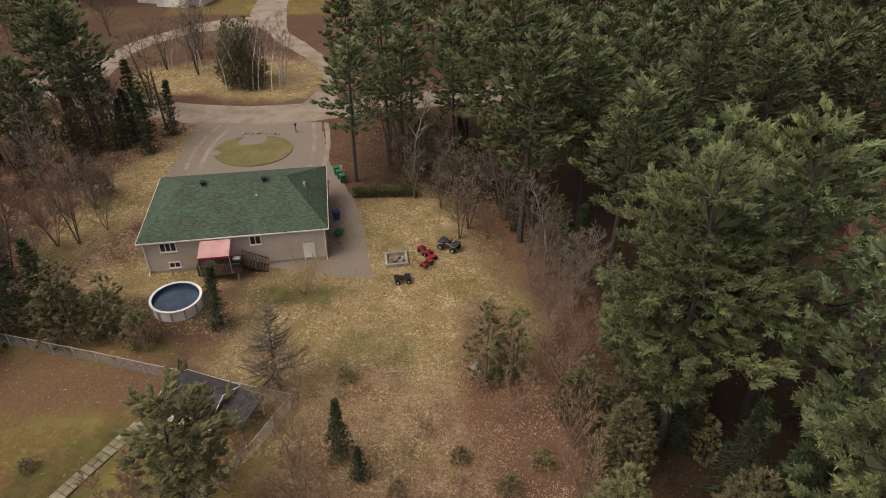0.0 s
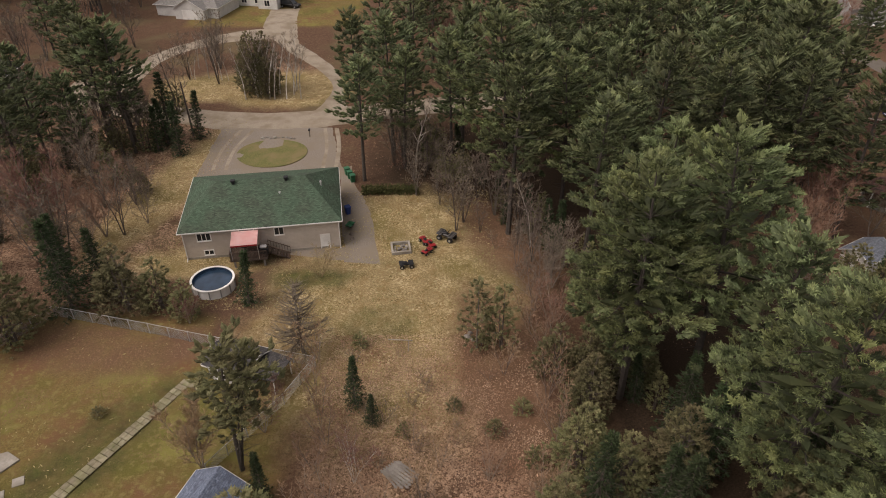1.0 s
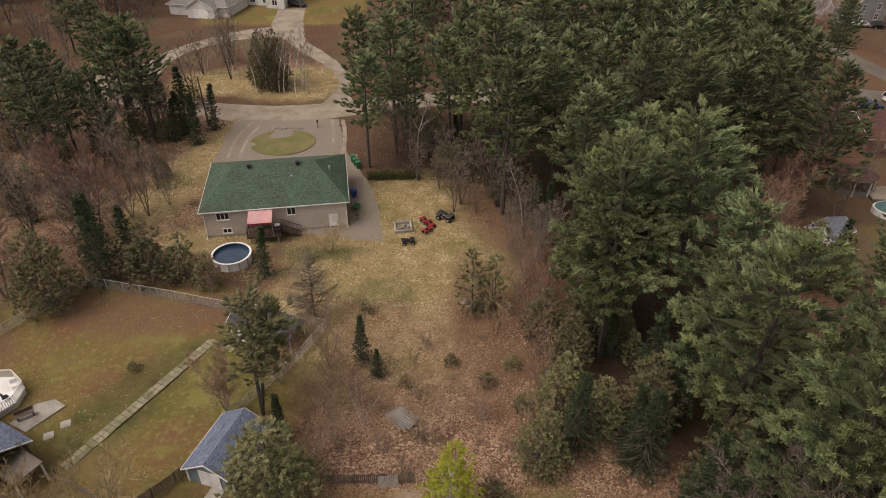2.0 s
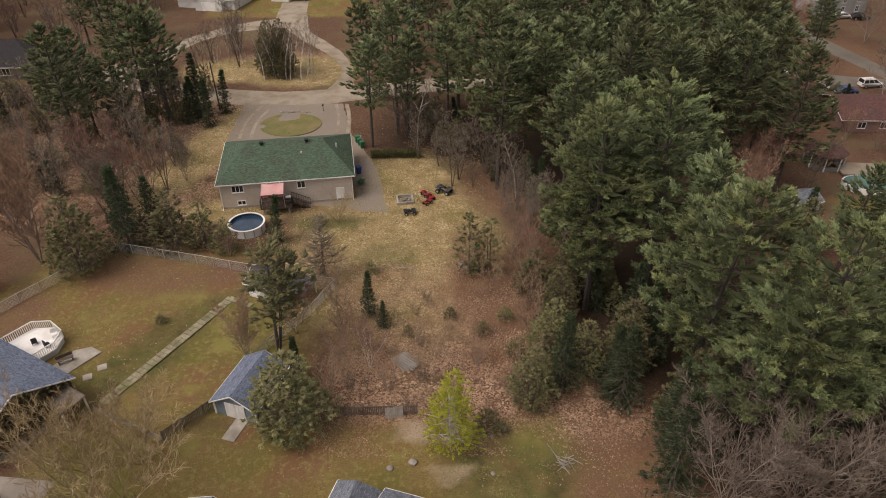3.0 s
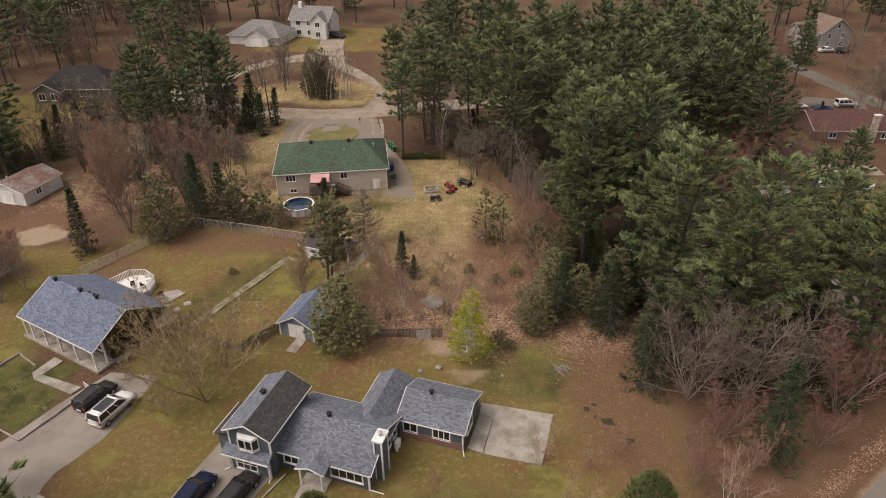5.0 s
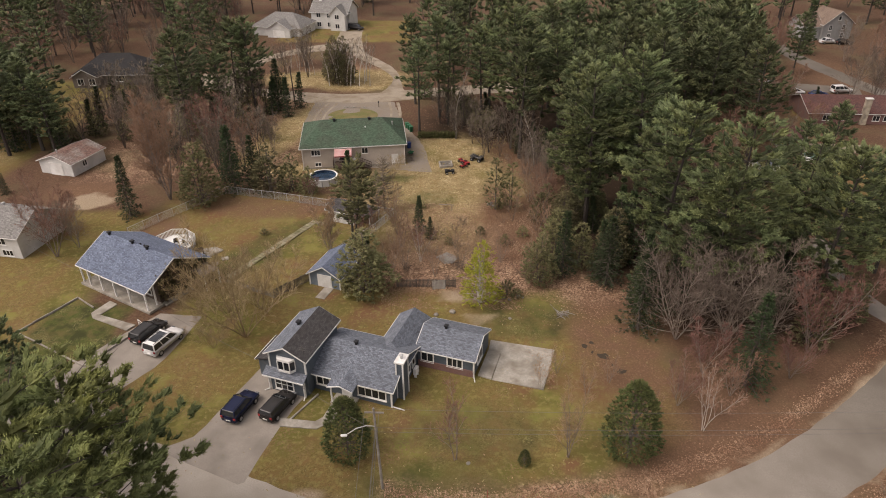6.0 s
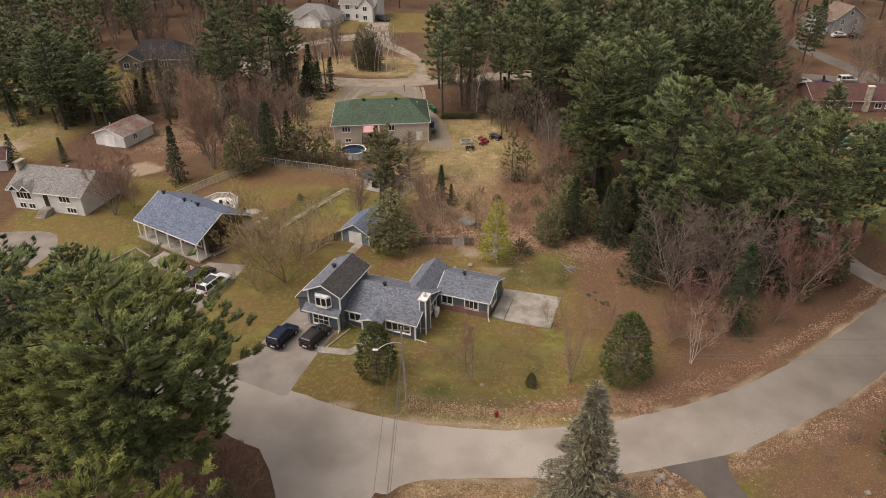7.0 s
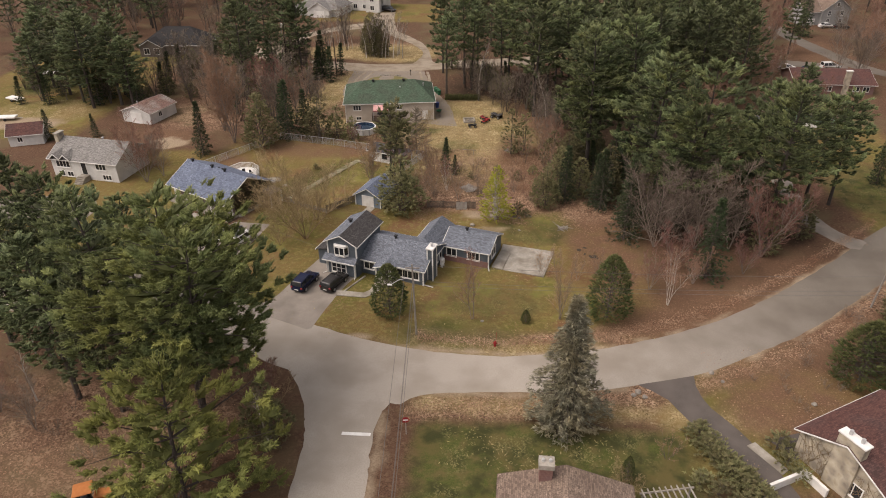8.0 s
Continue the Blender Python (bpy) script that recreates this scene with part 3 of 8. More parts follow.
def build_roads():
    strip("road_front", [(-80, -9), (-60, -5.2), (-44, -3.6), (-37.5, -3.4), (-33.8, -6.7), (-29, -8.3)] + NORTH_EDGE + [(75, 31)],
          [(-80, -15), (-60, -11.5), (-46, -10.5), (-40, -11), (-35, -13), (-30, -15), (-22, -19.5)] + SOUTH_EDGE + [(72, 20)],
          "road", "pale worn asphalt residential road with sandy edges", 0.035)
    strip("road_branch", [(-22.5, -18.2), (-20.0, -21.7), (-18.3, -25.0), (-17.3, -29.4), (-16.9, -34.1), (-16.6, -55), (-16.6, -90)],
          [(-6.9, -22.4), (-9.6, -23.9), (-10.5, -26.9), (-10.5, -30.3), (-10.2, -35.4), (-9.9, -55), (-9.9, -90)], "road", "pale worn asphalt side road", 0.031)
    strip("road_far", [(-70, 108), (-56, 99.5), (-43.2, 95.8), (-36.8, 93.9), (-29.5, 93.7), (-21.5, 94.3), (-16.5, 96.1), (-8, 98.5), (0, 101), (16, 104)],
          [(-70, 117), (-56, 106.5), (-43.8, 102.2), (-35.3, 100.9), (-27, 101), (-21, 102.2), (-14, 104), (0, 108), (16, 112)], "sand", "pale sandy gravel road", 0.035)
    strip("road_loop", [(-14.5, 101), (-17.0, 103.5), (-18.7, 111.4), (-21.0, 121), (-26.4, 130.5), (-31.2, 138), (-33.2, 146), (-35, 156), (-36, 166)],
          [(-22.5, 101), (-21.4, 105), (-20.6, 110), (-21.4, 115), (-25.4, 122.5), (-31, 130), (-36, 138), (-41.5, 148), (-43, 164)], "sand", "pale sandy gravel loop road", 0.031)
    strip("road_loop_back", [(-66, 112), (-62.7, 122.8), (-59.4, 133), (-52.2, 142.3), (-44, 147.5), (-36, 150)],
          [(-57, 104), (-57.6, 122.7), (-55.3, 131), (-49.6, 137.0), (-42, 140), (-34, 141)], "sand", "pale sandy gravel loop road", 0.027)
    strip("drive_grey_house", [(-35.5, 75.0), (-36.4, 80.2), (-36.5, 87.2), (-36.8, 94.2)], [(-13.8, 77.6), (-14.7, 80.4), (-16.3, 86.0), (-18.4, 94.6)], "gravel", "grey gravel court round a grass island", 0.024, category="driveway")
    strip("drive_grey_house_east", [(-15.2, 80.2), (-14.6, 73), (-13.6, 66.4), (-12.6, 60.3), (-12.2, 57.2)], [(-13.9, 81.7), (-12.6, 75.6), (-10.2, 70.1), (-8.7, 61.8), (-7.6, 56.7)], "gravel", "grey gravel drive beside the house", 0.028, category="driveway")
    for dx in (-2.6, -0.7):
        strip("wheel_track", [(-17.4 + dx, 94.4), (-16.2 + dx, 88), (-15.8 + dx, 80.6)], [(-16.7 + dx, 94.4), (-15.5 + dx, 88), (-15.1 + dx, 80.6)], "sand", "pale wheel track worn into the gravel", 0.036, rag=0.06, category="wheel track")
        strip("wheel_track", [(-31.0 + dx, 93.6), (-32.2 + dx, 87), (-31.9 + dx, 80)], [(-30.3 + dx, 93.6), (-31.5 + dx, 87), (-31.2 + dx, 80)], "sand", "pale wheel track worn into the gravel", 0.036, rag=0.06, category="wheel track")
    strip("gravel_yard", [(-20, 59.8), (-14, 60.6), (-9, 61.2)], [(-18.8, 58.9), (-14.9, 57.9), (-8.6, 56.9)], "gravel", "gravel yard behind the house", 0.02, category="driveway")
    strip("drive_slate_house", [(-30.4, -8.6), (-28.1, -7.2), (-27.1, -6.2), (-25.6, -2.1), (-23.6, 3.4)], [(-20.9, -12.6), (-20.2, -9.4), (-19.4, -6.0), (-18.4, -2.6), (-17.0, 0.6)], "drive", "grey asphalt driveway", 0.05, rag=0.03, category="driveway")
    strip("drive_bungalow", [(-48.2, -4.6), (-47.2, -1.0), (-44.3, 4.3), (-42.2, 8.2), (-39.0, 13.2)], [(-37.8, -5.4), (-38.0, -1.4), (-36.5, 1.4), (-35.0, 4.3), (-33.4, 12.5)], "drive", "grey asphalt driveway", 0.05, rag=0.03, category="driveway")
    strip("drive_stone_house", [(16.2, -19.3), (18.8, -21.1), (20.6, -24.8), (22.4, -28.6), (23.8, -32.3), (26, -39)], [(22.4, -17.4), (22.4, -20.4), (23.6, -23.2), (26.1, -27.4), (27.3, -31.2), (29.5, -38)], "dark_asphalt", "dark asphalt driveway", 0.045, category="driveway")
    strip("drive_stone_house_court", [(27.2, -26.2), (31, -24.9), (36, -22.6)], [(29, -28.6), (32.2, -27.2), (37, -25)], "dark_asphalt", "dark asphalt forecourt", 0.040, category="driveway")
    strip("road_east", [(47.0, 34), (46.2, 22), (48.0, 15.4), (53, 8)], [(50.5, 34), (49.6, 22), (51.8, 15.5), (57, 12)], "asphalt", "narrow grey asphalt lane", 0.028, category="driveway")
    strip("road_far_east", [(83, 150), (84, 132), (88, 112), (94, 98), (112, 84)], [(88, 150), (89, 134), (92.5, 115), (98, 101), (116, 88)], "road", "grey asphalt road", 0.03)
    strip("drive_red_house", [(64, 112), (74, 105), (88, 101)], [(66, 117), (77, 110), (90, 107)], "road", "grey asphalt drive", 0.026, category="driveway")
    strip("drive_west_house", [(-80, 18), (-72, 19.8), (-65.4, 19.7), (-62.2, 15)], [(-80, 10), (-72, 12), (-66, 12), (-63, 10)], "asphalt", "grey asphalt driveway", 0.04, category="driveway")
    bm = B()
    slab(bm, [(-13.7, -28.55, 0.05 + gz(-11, -29)), (-10.85, -28.5, 0.05 + gz(-11, -29)), (-10.85, -28.1, 0.05 + gz(-11, -29)), (-13.7, -28.15, 0.05 + gz(-11, -29))], 0.012)
    tagged(part("stop_line", bm, "white_paint"), "worn white painted stop line", "road marking", kind="structure")


# ---------------------------------------------------------------- plants
def tris_mesh(name, tris, material, tone=None):
    v = np.asarray(tris, dtype=np.float32).reshape(-1, 3)
    k = len(v) // 3
    me = bpy.data.meshes.new(name)
    me.vertices.add(len(v))
    me.vertices.foreach_set("co", v.ravel())
    me.loops.add(len(v))
    me.loops.foreach_set("vertex_index", np.arange(len(v)))
    me.polygons.add(k)
    me.polygons.foreach_set("loop_start", np.arange(0, len(v), 3))
    me.update()
    if tone is not None:
        at = me.attributes.new("tone", "FLOAT", "FACE")
        at.data.foreach_set("value", np.asarray(tone, dtype=np.float32))
    me.materials.append(M[material])
    return me


def needles(rng, centres, ways, count, length, width, spread=0.9, lift=0.25, loose=0.28):
    """Pointed blades that fan out from each centre along its way; also one tone for each bunch."""
    k = len(centres) * count
    c = np.repeat(np.asarray(centres), count, 0)
    w = np.repeat(np.asarray(ways), count, 0)
    d = w + rng.normal(0, spread, (k, 3)) * 0.7
    d[:, 2] += lift
    d /= np.linalg.norm(d, axis=1, keepdims=True) + 1e-6
    side = np.cross(d, rng.normal(0, 1, (k, 3)))
    side /= np.linalg.norm(side, axis=1, keepdims=True) + 1e-6
    ln = length * rng.uniform(0.6, 1.25, (k, 1))
    wd = width * rng.uniform(0.7, 1.3, (k, 1))
    base = c + rng.normal(0, length * loose, (k, 3))
    tone = np.clip(np.repeat(rng.normal(0.5, 0.2, len(centres)), count) + rng.normal(0, 0.12, k), 0, 1)
    return np.stack([base - side * wd, base + side * wd, base + d * ln], 1), tone


def plumes(rng, roots, ways, lengths, count, blade, width, droop=0.0, up=0.4, body=0.0, tones=None, sides=3, hull_shade=0.3):
    """Feathery shoots: blades stand off each shoot's axis, more of them above than below; one tone a shoot."""
    roots, ways, lengths = np.asarray(roots), np.asarray(ways), np.asarray(lengths)
    ways = ways / (np.linalg.norm(ways, axis=1, keepdims=True) + 1e-6)
    n = len(roots)
    k = n * count
    u = np.repeat(ways, count, 0)
    ln = np.repeat(lengths, count)[:, None]
    s = rng.uniform(0.05, 1.0, (k, 1))
    base = np.repeat(roots, count, 0) + u * ln * s
    base[:, 2] += (0.14 * ln * s * s)[:, 0] - droop * (ln * s * s)[:, 0]
    r = rng.normal(0, 1, (k, 3))
    r[:, 2] += up
    r /= np.linalg.norm(r, axis=1, keepdims=True) + 1e-6
    d = u * (0.55 + 0.5 * s) + r * 0.85
    d /= np.linalg.norm(d, axis=1, keepdims=True) + 1e-6
    side = np.cross(d, np.array([0, 0, 1.0]) + rng.normal(0, 0.38, (k, 3)))
    side /= np.linalg.norm(side, axis=1, keepdims=True) + 1e-6
    bl = blade * rng.uniform(0.65, 1.25, (k, 1)) * (1.1 - 0.3 * s)
    wd = width * rng.uniform(0.7, 1.3, (k, 1))
    base = base + rng.normal(0, blade * 0.12, (k, 3)) + r * np.array([1, 1, 0.7]) * body * 0.75 * np.sqrt(ln) * np.sin(3.0 * np.clip(s, 0.12, 0.95))
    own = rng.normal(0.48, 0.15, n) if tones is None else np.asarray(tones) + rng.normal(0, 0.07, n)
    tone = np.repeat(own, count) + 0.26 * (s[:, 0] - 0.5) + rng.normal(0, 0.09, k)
    tris = np.stack([base - side * wd, base + side * wd, base + d * bl], 1)
    if body > 0:
        across = np.cross(ways, np.array([0, 0, 1.0]) + rng.normal(0, 0.1, (n, 3)))
        across /= np.linalg.norm(across, axis=1, keepdims=True) + 1e-6
        over = np.cross(across, ways)
        L = lengths[:, None]
        mid = roots + ways * L * 0.55 + np.array([0, 0, 0.03]) * L
        tip = roots + ways * L + np.array([0, 0, 0.14 - droop]) * L
        spin = rng.uniform(0, 6.28, (n, 1))
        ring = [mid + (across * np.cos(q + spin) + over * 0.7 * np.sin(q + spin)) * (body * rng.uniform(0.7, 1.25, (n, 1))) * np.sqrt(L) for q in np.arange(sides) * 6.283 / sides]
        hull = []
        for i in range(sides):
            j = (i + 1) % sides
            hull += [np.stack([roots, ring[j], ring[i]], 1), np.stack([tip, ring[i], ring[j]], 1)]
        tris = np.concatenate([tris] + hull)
        # shade deep in the foliage is put into the tone: hull faces darker
        tone = np.concatenate([tone] + [own - hull_shade + rng.normal(0, 0.05, n) for _ in range(2 * sides)])
    return tris, np.clip(tone, 0, 1)


def conifer(name, seed, height, crown_base, radius, material, bark, kind="pine", density=1.0, leaders=1, blades=26, blade=0.30, width=0.028, gap=1.9, fan=1.05, wild=0.28, skirt=False):
    """A tapered trunk with whorls of limbs; each limb carries a flat fan of feathery shoots."""
    rng = np.random.default_rng(seed)
    bm = B()
    cs, ws, ls, ts, inner = [], [], [], [], []
    bend = rng.normal(0, 0.25, 2)
    pine = kind == "pine"

    def axis(h, top, off):
        f = h / top
        return np.array([bend[0] * f * f * 2 + off[0] * f, bend[1] * f * f * 2 + off[1] * f, h])

    for ld in range(leaders):
        top = height * (1 if ld == 0 else rng.uniform(0.78, 0.93))
        turn0 = rng.uniform(0, 6.28)
        off = np.zeros(2) if ld == 0 else np.array([math.cos(turn0), math.sin(turn0)]) * radius * rng.uniform(0.4, 0.6)
        r0 = 0.015 * top if ld == 0 else 0.009 * top
        segs = 5
        for i in range(segs):
            a, b = i / segs, (i + 1) / segs
            tube(bm, axis(a * top, top, off), axis(b * top, top, off), r0 * (1 - 0.92 * a) + 0.015, r0 * (1 - 0.92 * b) + 0.012, 6, False)
        hgt = crown_base * top
        if pine:
            for _ in range(12):
                h0 = rng.uniform(0.12, crown_base + 0.12) * top
                a = rng.uniform(0, 6.28)
                p = axis(h0, top, off)
                q = p + np.array([math.cos(a), math.sin(a), rng.uniform(-0.3, 0.1)]) * rng.uniform(0.6, 2.4)
                tube(bm, p, q, 0.035, 0.01, 3, False)
        while hgt < top - 0.25:
            f = (hgt / top - crown_base) / (1 - crown_base)
            if pine:
                prof = min(1.0, 0.5 + 1.6 * f) * (1 - f ** 2.3) ** 0.8 + 0.05
                if skirt:
                    prof = (1 - f) ** 0.75 + 0.05
                limbs = 6
                drop = 0.03 + 0.5 * f * f
                step = gap
            else:
                prof = (1 - f) ** 0.85 + 0.02
                limbs = 8
                drop = -0.30 + 0.55 * f
                step = 0.55 / math.sqrt(density)
            turn = rng.uniform(0, 6.28)
            tier = rng.uniform(0.88, 1.08) if pine else 1.0
            for i in range(limbs):
                a = turn + i * 6.28 / limbs + rng.normal(0, 0.22)
                lump = 1 + 0.18 * math.sin(2 * a + seed) + 0.14 * math.sin(3 * a - f * 6 + seed)
                ln = radius * prof * lump * tier * (rng.uniform(1 - wild, 1.04 + 0.35 * wild) if pine else rng.uniform(0.82, 1.08)) / (1 if leaders == 1 else 1.22)
                ln = max(ln, 0.25)
                d = np.array([math.cos(a), math.sin(a), drop + rng.normal(0, 0.10)])
                p = axis(hgt, top, off)
                tube(bm, p, p + d * ln, 0.02 + 0.012 * ln, 0.012, 3, False)
                s = np.array([-d[1], d[0], 0])
                if pine:
                    tuft = 3
                    n = max(1, int(round((3 + 1.1 * ln + 0.62 * ln * ln) * density / tuft)))
                    own = rng.normal(0.50, 0.17)
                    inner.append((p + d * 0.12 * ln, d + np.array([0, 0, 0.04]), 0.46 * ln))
                    for j in range(n):
                        g = 1.0 if j == 0 else 0.28 + 0.72 * math.sqrt(rng.uniform(0.02, 1))
                        w = rng.uniform(-0.25, 0.25) if j == 0 else rng.uniform(-1, 1)
                        reach = d + s * w * 0.62
                        c = p + reach * ln * g * (1 - 0.16 * w * w)
                        c[2] += (0.13 * g * g - 0.10 * abs(w)) * ln + rng.normal(0, 0.14)
                        shade = own + rng.normal(0, 0.13)
                        for q in range(tuft):
                            v = w * 0.8 + rng.normal(0, 0.55)
                            cs.append(c + rng.normal(0, 0.10, 3) * fan - reach * 0.45 * fan * rng.uniform(0.4, 1.1))
                            ws.append(d * 0.9 + s * v + np.array([0, 0, rng.uniform(-0.05, 0.5)]))
                            ls.append(fan * rng.uniform(0.45, 0.95))
                            ts.append(shade)
                else:
                    n = max(2, int(ln / 0.42 * math.sqrt(density)))
                    for j in range(n):
                        g = 0.12 + 0.9 * (j + rng.uniform(0, 0.7)) / n
                        wide = 0.30 * ln * (1.1 - g) + 0.08
                        for _ in range(2):
                            e = rng.uniform(-1, 1) * wide
                            c = p + d * ln * g + s * e
                            c[2] += -0.08 * ln * g + rng.normal(0, 0.06)
                            cs.append(c)
                            ws.append(d * 0.9 + s * (e / wide) * 0.5)
            hgt += step * rng.uniform(0.75, 1.25) * (1.12 - 0.5 * f)
        for _ in range(4):
            cs.append(axis(top - 0.7, top, off))
            ws.append(np.array([rng.normal(0, 0.3), rng.normal(0, 0.3), 1.0]))
            ls.append(0.8)
            ts.append(0.5)
    if pine:
        t, tone = plumes(rng, cs, ws, ls, blades, blade, width, body=0.27, tones=ts, sides=4, hull_shade=0.40)
        # the very low tone paints the shaded crown interior onto the inner plumes
        old, dull = plumes(rng, *zip(*inner), blades // 2, 1.2 * blade, 1.6 * width, body=0.27, tones=[0.04] * len(inner), sides=4, hull_shade=0.1)
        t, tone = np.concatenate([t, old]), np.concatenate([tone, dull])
    else:
        t, tone = needles(rng, cs, ws, max(5, int(10 * min(1, density + 0.1))), 0.34, 0.05, 0.6, 0.12)
    trunk = bpy.data.meshes.new(name + "_trunk")
    bm.to_mesh(trunk)
    bm.free()
    return trunk, tris_mesh(name + "_crown", t, material, tone)


def bushy(name, seed, height, radius, material, bark="bark", shape=0.6, count=900, blade=0.34, blades=16, stems=3, gaps=0.25, body=0.85, lump=1.0):
    """An evergreen or leafy shrub: several stems, and clumps of short sprays in a lumpy outline."""
    rng = np.random.default_rng(seed)
    bm = B()
    cs, ws = [], []
    lobes = []
    for i in range(stems):
        a = rng.uniform(0, 6.28)
        o = np.array([math.cos(a), math.sin(a), 0]) * radius * 0.25 * (i > 0)
        hh = height * (1 if i == 0 else rng.uniform(0.65, 0.95))
        tube(bm, o * 0.4, o + np.array([0, 0, hh * 0.9]), 0.02 * height * 0.5 + 0.03, 0.015, 5, False)
        lobes.append((o, hh))
    while len(cs) < count:
        o, hh = lobes[rng.integers(len(lobes))]
        f = rng.uniform(0.03, 1)
        prof = (min(1, 0.55 + 2.2 * f)) * (1 - f ** (1.0 + 2.2 * shape)) ** 0.8 + 0.03
        a = rng.uniform(0, 6.28)
        bulge = 1 + lump * (0.22 * math.sin(a * 3 + f * 9 + seed) + 0.15 * math.sin(a * 7 - f * 17))
        if math.sin(a * 5 + f * 23 + seed * 2) + math.sin(f * 31 - a * 2) < -2 + gaps * 2:
            continue
        r = radius * prof * bulge * rng.uniform(0.55, 1.0) ** 0.6 * 0.85
        cs.append(o + np.array([math.cos(a) * r, math.sin(a) * r, f * hh]))
        ws.append(np.array([math.cos(a), math.sin(a), 0.35]))
        if rng.random() < 0.12:
            tube(bm, o + np.array([0, 0, f * hh * 0.85]), cs[-1], 0.03, 0.008, 3, False)
    # shrubs take less of the shade painted into their hull tones
    t, tone = plumes(rng, cs, np.asarray(ws) + rng.normal(0, 0.35, (len(ws), 3)), np.full(len(cs), blade * 1.9), blades, blade * 0.8, blade * 0.15, 0.1, body=blade * body, hull_shade=0.2)
    trunk = bpy.data.meshes.new(name + "_trunk")
    bm.to_mesh(trunk)
    bm.free()
    return trunk, tris_mesh(name + "_crown", t, material, tone)


def sticks(name, rods, material, sides=3):
    """Many thin tapered rods (start, end, radius at each) as one mesh, with a tone for each rod."""
    p, q, r0, r1, tone = (np.array([rod[i] for rod in rods], dtype=float) for i in range(5))
    d = q - p
    d /= np.linalg.norm(d, axis=1, keepdims=True) + 1e-9
    u = np.cross(d, np.where(np.abs(d[:, 2:3]) < 0.9, [[0, 0, 1.0]], [[1.0, 0, 0]]))
    u /= np.linalg.norm(u, axis=1, keepdims=True) + 1e-9
    w = np.cross(d, u)
    ring = [np.cos(2 * math.pi * i / sides) * u + np.sin(2 * math.pi * i / sides) * w for i in range(sides)]
    tris = []
    for i in range(sides):
        a, b = ring[i], ring[(i + 1) % sides]
        lo0, lo1 = p + a * r0[:, None], p + b * r0[:, None]
        hi0, hi1 = q + a * r1[:, None], q + b * r1[:, None]
        tris += [np.stack([lo0, lo1, hi1], 1), np.stack([lo0, hi1, hi0], 1)]
    return tris_mesh(name, np.concatenate(tris), material, np.tile(tone, 2 * sides))


def ribbons(rng, rods):
    """Thin tapered branches as flat strips that each face a way of their own."""
    p, q, r0, r1, tone = (np.array([rod[i] for rod in rods], dtype=float) for i in range(5))
    u = np.cross(q - p, rng.normal(0, 1, p.shape))
    u /= np.linalg.norm(u, axis=1, keepdims=True) + 1e-9
    a, b = u * r0[:, None], u * r1[:, None]
    return np.concatenate([np.stack([p - a, p + a, q + b], 1), np.stack([p - a, q + b, q - b], 1)]), np.tile(tone, 2)


